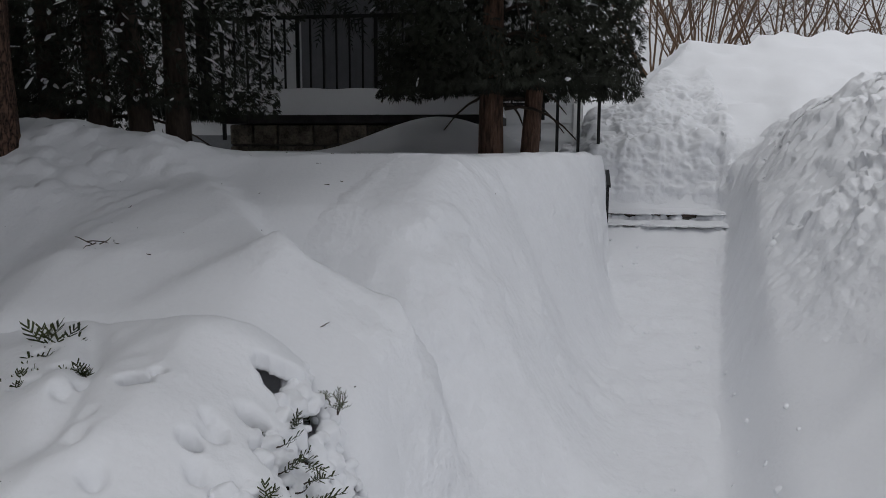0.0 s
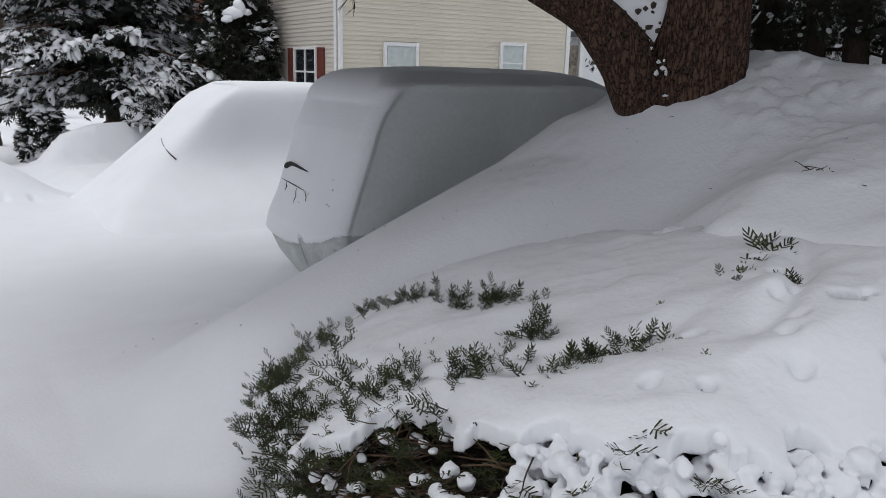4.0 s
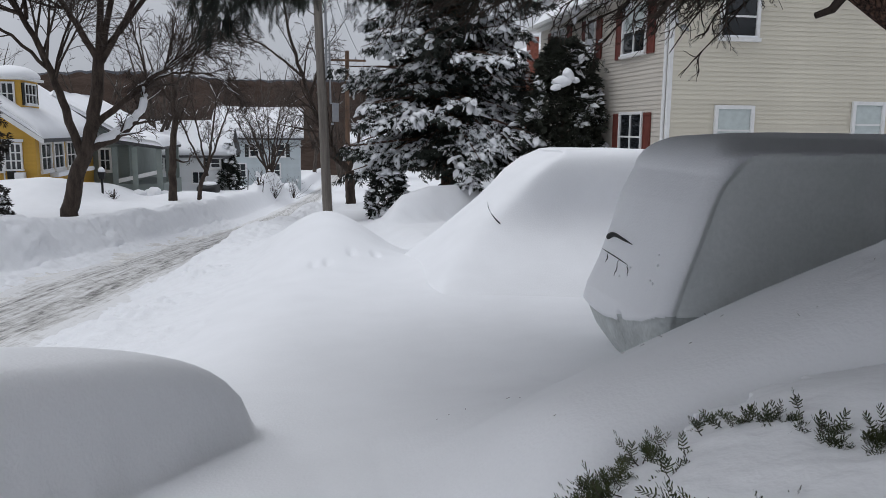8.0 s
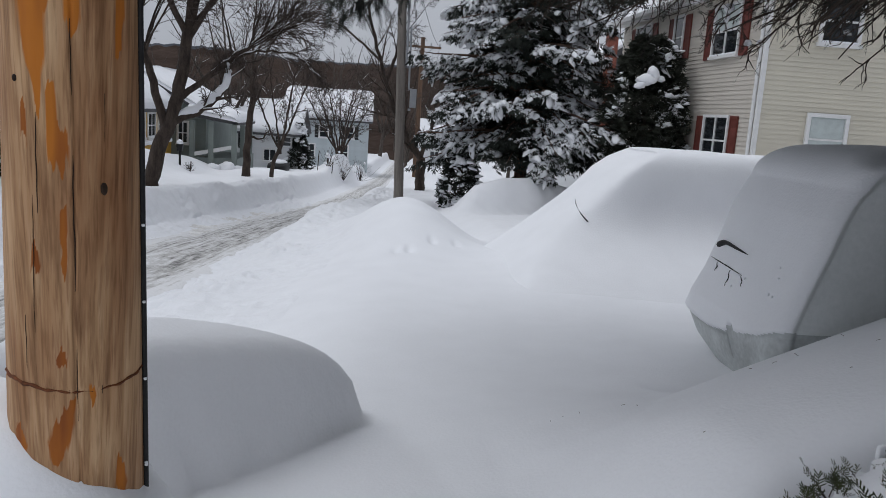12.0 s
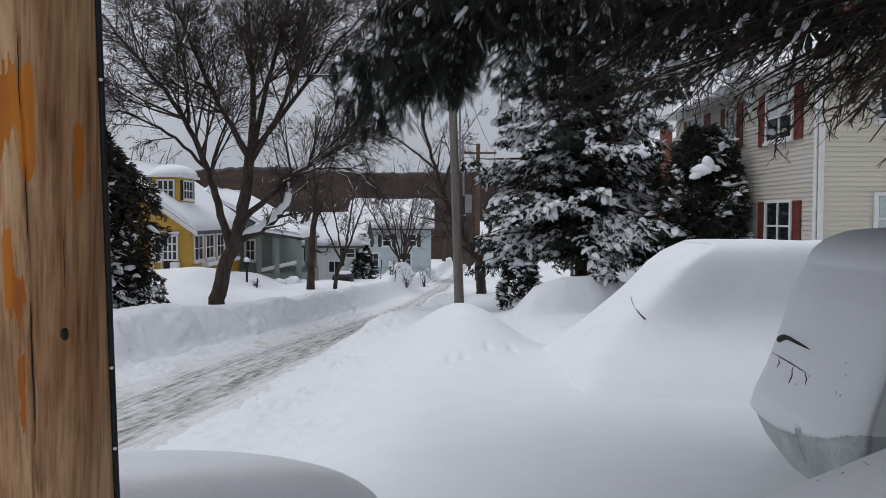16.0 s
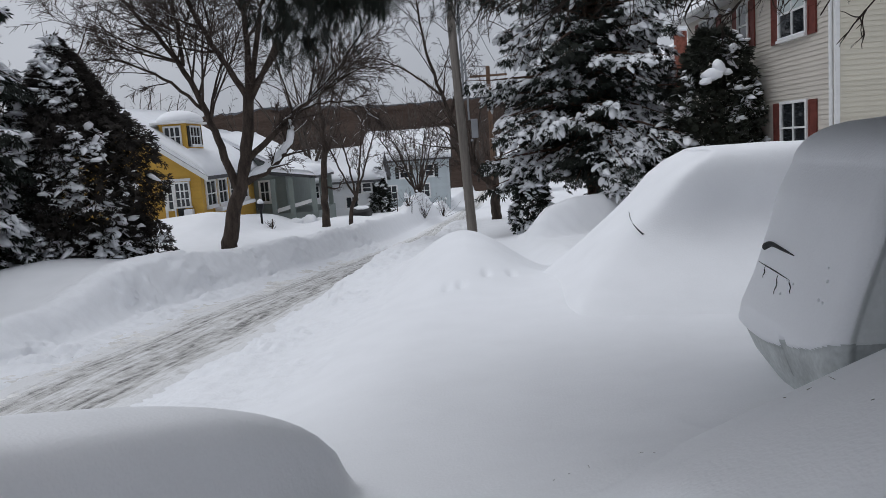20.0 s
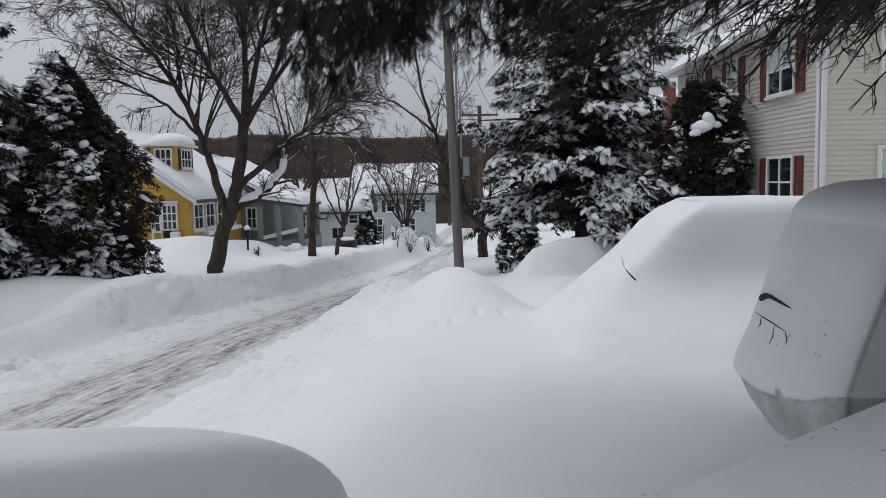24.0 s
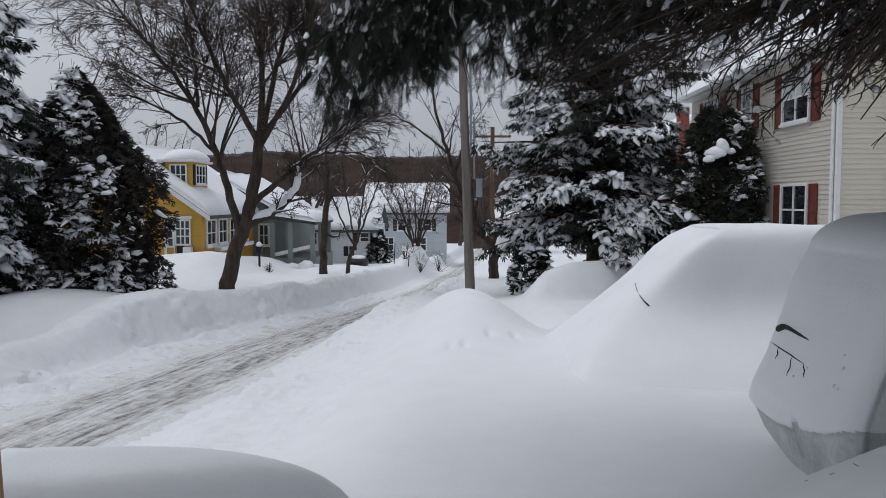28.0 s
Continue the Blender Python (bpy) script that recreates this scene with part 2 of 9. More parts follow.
def road_surface():
    """Packed grey snow with darker tyre streaks that run along the street."""
    m = bpy.data.materials.new("ploughed_road")
    m.use_nodes = True
    n, l = m.node_tree.nodes, m.node_tree.links
    b = n["Principled BSDF"]
    b.inputs["Roughness"].default_value = 0.7
    uv = n.new("ShaderNodeUVMap")
    mp = n.new("ShaderNodeMapping")
    mp.inputs["Scale"].default_value = (26.0, 0.85, 1)
    l.new(uv.outputs["UV"], mp.inputs["Vector"])
    streak = n.new("ShaderNodeTexNoise")
    streak.inputs["Scale"].default_value, streak.inputs["Detail"].default_value, streak.inputs["Roughness"].default_value = 1.0, 9, 0.68
    l.new(mp.outputs["Vector"], streak.inputs["Vector"])
    sep = n.new("ShaderNodeSeparateXYZ")
    l.new(uv.outputs["UV"], sep.inputs["Vector"])
    wave = n.new("ShaderNodeValToRGB")
    wave.color_ramp.interpolation = "B_SPLINE"
    e = wave.color_ramp.elements
    e[0].position, e[0].color = 0.0, (0, 0, 0, 1)
    e[1].position, e[1].color = 1.0, (0, 0, 0, 1)
    for p, v in ((0.12, 0.05), (0.24, 0.55), (0.36, 0.95), (0.48, 0.55), (0.6, 0.75), (0.74, 0.95), (0.86, 0.4), (0.94, 0.05)):
        k = e.new(p)
        k.color = (v, v, v, 1)
    l.new(sep.outputs["X"], wave.inputs["Fac"])
    mul = n.new("ShaderNodeMath")
    mul.operation = "MULTIPLY_ADD"
    mul.inputs[1].default_value = 0.34
    l.new(wave.outputs["Color"], mul.inputs[0])
    l.new(streak.outputs["Fac"], mul.inputs[2])
    ramp = n.new("ShaderNodeValToRGB")
    r = ramp.color_ramp.elements
    r[0].position, r[0].color = 0.62, (0.76, 0.76, 0.765, 1)
    r[1].position, r[1].color = 0.93, (0.13, 0.125, 0.12, 1)
    k = r.new(0.78)
    k.color = (0.52, 0.51, 0.495, 1)
    co = n.new("ShaderNodeTexCoord")
    grain = n.new("ShaderNodeTexNoise")
    grain.inputs["Scale"].default_value, grain.inputs["Detail"].default_value, grain.inputs["Roughness"].default_value = 5.0, 8, 0.75
    l.new(co.outputs["Object"], grain.inputs["Vector"])
    speck = n.new("ShaderNodeMath")
    speck.operation = "MULTIPLY_ADD"
    speck.inputs[1].default_value, speck.inputs[2].default_value = 0.55, -0.27
    l.new(grain.outputs["Fac"], speck.inputs[0])
    total = n.new("ShaderNodeMath")
    l.new(mul.outputs[0], total.inputs[0])
    l.new(speck.outputs[0], total.inputs[1])
    l.new(total.outputs[0], ramp.inputs["Fac"])
    l.new(ramp.outputs["Color"], b.inputs["Base Color"])
    grit = n.new("ShaderNodeTexNoise")
    grit.inputs["Scale"].default_value, grit.inputs["Detail"].default_value = 14, 5
    l.new(co.outputs["Object"], grit.inputs["Vector"])
    bp = n.new("ShaderNodeBump")
    bp.inputs["Strength"].default_value, bp.inputs["Distance"].default_value = 0.6, 0.04
    l.new(grit.outputs["Fac"], bp.inputs["Height"])
    l.new(bp.outputs["Normal"], b.inputs["Normal"])
    return m


def new_pole_wood():
    """Fresh pole wood: pale brown grain along the height with orange resin runs."""
    m = bpy.data.materials.new("fresh_pole_wood")
    m.use_nodes = True
    n, l = m.node_tree.nodes, m.node_tree.links
    b = n["Principled BSDF"]
    b.inputs["Roughness"].default_value, b.inputs["Specular IOR Level"].default_value = 0.65, 0.3
    co = n.new("ShaderNodeTexCoord")

    def noise_at(stretch, scale, detail=4.0):
        mp = n.new("ShaderNodeMapping")
        mp.inputs["Scale"].default_value = stretch
        l.new(co.outputs["Object"], mp.inputs["Vector"])
        t = n.new("ShaderNodeTexNoise")
        t.inputs["Scale"].default_value, t.inputs["Detail"].default_value = scale, detail
        l.new(mp.outputs["Vector"], t.inputs["Vector"])
        return t.outputs["Fac"]

    def ramp_of(fac, *stops):
        r = n.new("ShaderNodeValToRGB")
        r.color_ramp.elements[0].position, r.color_ramp.elements[0].color = stops[0][0], (*stops[0][1], 1)
        r.color_ramp.elements[1].position, r.color_ramp.elements[1].color = stops[-1][0], (*stops[-1][1], 1)
        for p, c in stops[1:-1]:
            k = r.color_ramp.elements.new(p)
            k.color = (*c, 1)
        l.new(fac, r.inputs["Fac"])
        return r.outputs["Color"]

    grain = noise_at((1, 1, 0.035), 46, 8)
    broad = noise_at((1, 1, 0.22), 9, 6)
    resin = noise_at((1, 1, 0.10), 17, 3)
    wood = ramp_of(grain, (0.3, (0.26, 0.145, 0.07)), (0.5, (0.46, 0.285, 0.15)), (0.72, (0.59, 0.41, 0.245)))
    shade = ramp_of(broad, (0.34, (0.66, 0.52, 0.43)), (0.62, (1.05, 1.03, 1.0)))
    mult = n.new("ShaderNodeMixRGB")
    mult.blend_type = "MULTIPLY"
    mult.inputs["Fac"].default_value = 1.0
    l.new(wood, mult.inputs["Color1"])
    l.new(shade, mult.inputs["Color2"])
    hair = noise_at((1, 1, 0.018), 150, 5)
    streaks = ramp_of(hair, (0.36, (0.62, 0.56, 0.52)), (0.52, (1.0, 1.0, 1.0)))
    mult2 = n.new("ShaderNodeMixRGB")
    mult2.blend_type = "MULTIPLY"
    mult2.inputs["Fac"].default_value = 0.75
    l.new(mult.outputs["Color"], mult2.inputs["Color1"])
    l.new(streaks, mult2.inputs["Color2"])
    stain = n.new("ShaderNodeAttribute")
    stain.attribute_name = "resin"
    ragged = n.new("ShaderNodeMath")
    ragged.operation = "MULTIPLY_ADD"
    ragged.inputs[1].default_value = 0.75
    l.new(hair, ragged.inputs[0])
    l.new(stain.outputs["Fac"], ragged.inputs[2])
    mask = ramp_of(ragged.outputs[0], (0.62, (0, 0, 0)), (1.05, (1, 1, 1)))
    tone = ramp_of(resin, (0.35, (0.24, 0.065, 0.008)), (0.6, (0.46, 0.15, 0.012)))
    mix = n.new("ShaderNodeMixRGB")
    l.new(tone, mix.inputs["Color2"])
    l.new(mask, mix.inputs["Fac"])
    l.new(mult2.outputs["Color"], mix.inputs["Color1"])
    l.new(mix.outputs["Color"], b.inputs["Base Color"])
    bp = n.new("ShaderNodeBump")
    bp.inputs["Strength"].default_value, bp.inputs["Distance"].default_value = 0.35, 0.006
    l.new(grain, bp.inputs["Height"])
    l.new(bp.outputs["Normal"], b.inputs["Normal"])
    return m


POLE_NEW = new_pole_wood()
ROAD = road_surface()


# ---- builders ----
rng = np.random.default_rng(7)


def mesh_np(name, V, F, smooth=False):
    """A mesh from an array of places and an array of faces with one number of corners."""
    V, F = np.asarray(V, dtype=np.float32), np.asarray(F, dtype=np.int32)
    me = bpy.data.meshes.new(name)
    me.vertices.add(len(V))
    me.vertices.foreach_set("co", V.ravel())
    me.loops.add(F.size)
    me.loops.foreach_set("vertex_index", F.ravel())
    me.polygons.add(len(F))
    me.polygons.foreach_set("loop_start", np.arange(len(F), dtype=np.int32) * F.shape[1])
    if smooth:
        me.polygons.foreach_set("use_smooth", np.ones(len(F), dtype=bool))
    me.update(calc_edges=True)
    me.validate()
    return me


def put(name, me, mat, parent=None, label="", category="", group="", kind=""):
    me.materials.append(mat) if mat and not me.materials else None
    ob = new(name, me)
    if parent is not None:
        ob.parent = parent
    return tagged(ob, label, category, group, kind)


def part(name, bm, mat, parent, label="", smooth=False):
    me = bpy.data.meshes.new(name)
    bm.to_mesh(me)
    bm.free()
    if smooth:
        for p in me.polygons:
            p.use_smooth = True
    return put(name, me, mat, parent, label)


def thing(name, x, y, z, label, category, group="", rz=0.0):
    ob = new(name)
    ob.matrix_world = pose(x, y, z, 0, 0, rz)
    ob.empty_display_size = 0.1
    return tagged(ob, label, category, group)


def box(x0, x1, y0, y1, z0, z1, bevel=0.0):
    bm = bmesh.new()
    bmesh.ops.create_cube(bm, size=1.0, matrix=Matrix.LocRotScale(((x0 + x1) / 2, (y0 + y1) / 2, (z0 + z1) / 2), None, (x1 - x0, y1 - y0, z1 - z0)))
    if bevel:
        bmesh.ops.bevel(bm, geom=bm.edges[:], offset=bevel, segments=2, affect="EDGES", profile=0.6)
    return bm


def prism(points, axis, a, b):
    """A flat outline drawn out along x, y or z from a to b."""
    bm = bmesh.new()
    spread = {"x": lambda p, q, s: (s, p, q), "y": lambda p, q, s: (p, s, q), "z": lambda p, q, s: (p, q, s)}[axis]
    lo = [bm.verts.new(spread(p, q, a)) for p, q in points]
    hi = [bm.verts.new(spread(p, q, b)) for p, q in points]
    bm.faces.new(lo)
    bm.faces.new(hi[::-1])
    for i in range(len(lo)):
        j = (i + 1) % len(lo)
        bm.faces.new((lo[j], lo[i], hi[i], hi[j]))
    bmesh.ops.recalc_face_normals(bm, faces=bm.faces[:])
    return bm


def tube_arrays(paths, sides=6):
    """Round tubes along polylines. Each path is a pair of an n x 3 array of places and n radii."""
    V, F, base = [], [], 0
    ang = np.arange(sides) * 2 * np.pi / sides
    for pts, rad in paths:
        pts, rad = np.asarray(pts, float), np.asarray(rad, float)
        d = np.gradient(pts, axis=0)
        d /= np.linalg.norm(d, axis=1, keepdims=True) + 1e-9
        ref = np.array([0.0, 0.0, 1.0]) if abs(d[:, 2].mean()) < 0.8 else np.array([1.0, 0.0, 0.0])
        a = np.cross(d, ref)
        a /= np.linalg.norm(a, axis=1, keepdims=True) + 1e-9
        b = np.cross(d, a)
        ring = pts[:, None] + rad[:, None, None] * (np.cos(ang)[None, :, None] * a[:, None] + np.sin(ang)[None, :, None] * b[:, None])
        V.append(ring.reshape(-1, 3))
        n = len(pts)
        i = np.arange(n - 1)[:, None] * sides + np.arange(sides)[None]
        j = np.arange(n - 1)[:, None] * sides + (np.arange(sides)[None] + 1) % sides
        F.append(np.stack([i, j, j + sides, i + sides], -1).reshape(-1, 4) + base)
        base += n * sides
    return np.concatenate(V), np.concatenate(F)


def tubes(name, paths, sides, mat, parent=None, label="", kind="", smooth=True):
    V, F = tube_arrays(paths, sides)
    return put(name, mesh_np(name, V, F, smooth), mat, parent, label, kind=kind)


def ico(level):
    bm = bmesh.new()
    bmesh.ops.create_icosphere(bm, subdivisions=level, radius=1.0)
    V, F = np.array([v.co[:] for v in bm.verts]), np.array([[v.index for v in f.verts] for f in bm.faces])
    bm.free()
    return V, F


ICO = {n: ico(n) for n in (1, 2, 3)}


def wobble(P, scale, seed=0.0):
    """Smooth pseudo-noise between about -1 and 1 for n x 3 places."""
    x, y, z = P[:, 0] * scale + seed, P[:, 1] * scale + seed * 1.7, P[:, 2] * scale + seed * 2.3
    return (np.sin(x * 1.0 + 1.3 * np.sin(y * 1.1)) + np.sin(y * 1.27 + 1.1 * np.sin(z * 0.9 + x * 0.6)) + np.sin(z * 1.1 + 1.2 * np.sin(x * 1.4 + 0.7))) / 3


def value_noise(P, scale, seed=0):
    """Lattice noise between -1 and 1 for n x 3 places: uneven, with no visible period."""
    Q = np.asarray(P, float) * scale + 17.3
    i0 = np.floor(Q).astype(np.int64)
    f = Q - i0
    f = f * f * (3 - 2 * f)
    out = np.zeros(len(Q))
    for dx in (0, 1):
        for dy in (0, 1):
            for dz in (0, 1):
                h = (i0[:, 0] + dx) * 73856093 ^ (i0[:, 1] + dy) * 19349663 ^ (i0[:, 2] + dz) * 83492791 ^ (seed * 2654435 + 97)
                h = (h ^ (h >> 13)) * 1274126177 & 0x7FFFFFFF
                h = (h ^ (h >> 15)) & 0xFFFF
                w = (f[:, 0] if dx else 1 - f[:, 0]) * (f[:, 1] if dy else 1 - f[:, 1]) * (f[:, 2] if dz else 1 - f[:, 2])
                out += w * (h / 32767.5 - 1)
    return out


def crumble(P, size, seed=0):
    """Rounded lumps of several sizes with creases between them, from 0 to about 1."""
    a = 1 - np.abs(value_noise(P, 1 / size, seed)) * 1.6
    b = 1 - np.abs(value_noise(P, 2.3 / size, seed + 1)) * 1.6
    c = value_noise(P, 5.5 / size, seed + 2)
    return 0.62 * np.sqrt(np.clip(a, 0, 1)) + 0.3 * np.sqrt(np.clip(b, 0, 1)) + 0.08 * c


def blobs(places, sizes, level=2, lump=0.18, flat=0.7, seed=1):
    """Lumpy rounded masses of snow. sizes: n x 3 half extents."""
    V0, F0 = ICO[level]
    r = np.random.default_rng(seed)
    places, sizes = np.asarray(places, float), np.asarray(sizes, float)
    n = len(places)
    turn = r.uniform(0, 2 * np.pi, n)
    c, s = np.cos(turn), np.sin(turn)
    V = np.repeat(V0[None], n, 0)
    off = r.uniform(0, 50, (n, 1, 3))
    q = (V * 2.2 + off).reshape(-1, 3)
    V = V * (1 + lump * wobble(q, 1.0).reshape(n, -1)[..., None] + 0.5 * lump * wobble(q, 2.3).reshape(n, -1)[..., None])
    V[..., 2] = np.where(V[..., 2] < 0, V[..., 2] * flat, V[..., 2])
    V = V * sizes[:, None]
    x, y = V[..., 0] * c[:, None] - V[..., 1] * s[:, None], V[..., 0] * s[:, None] + V[..., 1] * c[:, None]
    V = np.stack([x, y, V[..., 2]], -1) + places[:, None]
    F = F0[None] + (np.arange(n) * len(V0))[:, None, None]
    return V.reshape(-1, 3), F.reshape(-1, 3)


def strips(lines, seed=0, level=8):
    """Flattened, lumpy ribbons of snow that lie along boughs. Each line: places, half widths, half heights."""
    V, F, base = [], [], 0
    ang = np.arange(level) * 2 * np.pi / level
    for pts, wid, hgt in lines:
        d = np.gradient(pts, axis=0)
        d[:, 2] *= 0.3
        d /= np.linalg.norm(d, axis=1, keepdims=True) + 1e-9
        a = np.stack([-d[:, 1], d[:, 0], 0 * d[:, 0]], -1)
        a /= np.linalg.norm(a, axis=1, keepdims=True) + 1e-9
        c, s = np.cos(ang)[None, :, None], np.sin(ang)[None, :, None]
        s = np.where(s < 0, s * 0.45, s)
        ring = pts[:, None] + wid[:, None, None] * c * a[:, None] + hgt[:, None, None] * s * np.array([0, 0, 1.0])
        P = ring.reshape(-1, 3)
        mean = float(wid.max())
        P = P + (0.35 * mean * np.stack([wobble(P, 2.2 / max(mean, 0.02) * 0.5, seed), wobble(P, 2.2 / max(mean, 0.02) * 0.5, seed + 3), 0.5 * wobble(P, 1.3 / max(mean, 0.02), seed + 5)], -1))
        n = len(pts)
        V.append(P)
        i = np.arange(n - 1)[:, None] * level + np.arange(level)[None]
        j = np.arange(n - 1)[:, None] * level + (np.arange(level)[None] + 1) % level
        F.append(np.stack([i, j, j + level, i + level], -1).reshape(-1, 4) + base)
        base += n * level
    return np.concatenate(V), np.concatenate(F)


def bases(dirs, r, up=(0, 0, 1)):
    """Turns whose y axis lies along each direction, with a random roll about it."""
    d = dirs / (np.linalg.norm(dirs, axis=1, keepdims=True) + 1e-9)
    ref = np.tile(np.array(up, float), (len(d), 1))
    ref[np.abs(d @ np.array(up, float)) > 0.95] = (1, 0, 0)
    a = np.cross(d, ref)
    a /= np.linalg.norm(a, axis=1, keepdims=True) + 1e-9
    b = np.cross(a, d)
    t = r[:, None]
    return np.stack([np.cos(t) * a + np.sin(t) * b, d, np.cos(t) * b - np.sin(t) * a], -1)


def scatter(V0, F0, places, dirs, sizes, roll):
    """Copies of a small template (grown along +y) joined into one pair of arrays."""
    M = bases(np.asarray(dirs, float), np.asarray(roll, float))
    V = np.einsum("nij,vj->nvi", M, V0) * np.asarray(sizes, float)[:, None, None] + np.asarray(places, float)[:, None]
    F = F0[None] + (np.arange(len(places)) * len(V0))[:, None, None]
    return V.reshape(-1, 3), F.reshape(-1, F0.shape[1])


def sprig_template(n, needle, width, spread=55, stem=0.012):
    """A small shoot one unit long: a stem with two rows of flat needles."""
    V, F = [(-stem, 0, 0), (stem, 0, 0), (0, 1, 0)], [(0, 1, 2)]
    a = radians(spread)
    for i in range(n):
        y = 0.08 + 0.9 * i / n
        L = needle * (1.0 - 0.55 * (i / n) ** 2)
        for side in (-1, 1):
            k = len(V)
            lift = 0.12 * L * math.sin(i * 2.4)
            V += [(0, y - width, 0), (0, y + width, 0), (side * L * math.sin(a), y + L * math.cos(a), lift)]
            F.append((k, k + 1, k + 2))
    k = len(V)
    V += [(-width, 0.95, 0), (width, 0.95, 0), (0, 0.95 + needle * 0.6, 0)]
    F.append((k, k + 1, k + 2))
    return np.array(V, float), np.array(F)


def fan_template(n=5, seed=3, w=0.10):
    """A flat, ragged spray of scale foliage, one unit long."""
    r = np.random.default_rng(seed)
    V, F = [], []
    for i in range(n):
        a = radians(-48 + 96 * i / (n - 1)) + r.uniform(-0.1, 0.1)
        L = 1.0 - 0.35 * abs(i - (n - 1) / 2) / n * 2 + r.uniform(-0.1, 0.1)
        k = len(V)
        c, s = math.cos(a), math.sin(a)
        V += [(0, 0, 0), (s * L * 0.6 - c * w, c * L * 0.6 + s * w, 0.03), (s * L, c * L, -0.08), (s * L * 0.6 + c * w, c * L * 0.6 - s * w, 0.03)]
        F += [(k, k + 1, k + 2), (k, k + 2, k + 3)]
    return np.array(V, float), np.array(F)


SPRIG = sprig_template(6, 0.36, 0.034)
FAN = fan_template(4)
CEDAR_FAN = fan_template(6, 5, 0.05)
SNOW_FAN = (FAN[0] * np.array([1.35, 0.85, 1.0]) + np.array([0, 0, 0]), FAN[1])


def smooth_step(a, b, x):
    t = np.clip((x - a) / (b - a), 0, 1)
    return t * t * (3 - 2 * t)


# ---- ground ----
def road_left(y):
    return np.interp(y, [-60, 9, 12, 15, 18, 21, 25, 29, 34, 44, 48, 69, 78, 120], [-6.0, -5.75, -5.6, -5.3, -4.75, -4.15, -3.35, -2.65, -2.0, -1.2, -0.75, 0.4, 1.1, 4.0])


def road_right(y):
    return np.interp(y, [-60, 6, 9, 12, 15, 19, 23, 28, 34, 40, 50, 70, 80, 120], [-3.7, -3.65, -3.5, -3.1, -2.85, -2.5, -2.1, -1.35, -0.45, -0.1, 0.7, 1.9, 2.7, 6.0])


def slope(y):
    """The height of the undisturbed snow along the street, which runs downhill."""
    return np.where(y < 72, 0.55 - 0.05 * np.maximum(y, -6), 0.55 - 3.6 - 0.02 * (y - 72))


def hump(x, y, cx, cy, rx, ry, p=2.0):
    r = (np.abs((x - cx) / rx) ** p + np.abs((y - cy) / ry) ** p) ** (1 / p)
    return 1 - smooth_step(0.0, 1.0, r)


def block(x, y, cx, cy, rx, ry, edge, p=3.0):
    r = (np.abs((x - cx) / rx) ** p + np.abs((y - cy) / ry) ** p) ** (1 / p)
    return 1 - smooth_step(1 - edge, 1 + edge * 0.6, r)


def wall_line(x):
    """The upper edge of the cut snow beside the shovelled path."""
    return np.interp(x, [1.2, 1.8, 2.4, 3.4, 4.2, 5.5, 5.8], [1.0, 0.95, 0.85, 0.7, 0.36, 0.08, 0.02])


def path_right(x):
    return np.interp(x, [0, 2.0, 3.0, 4.8, 6.3, 8], [-0.15, -0.2, -0.35, -0.68, -0.98, -1.0])


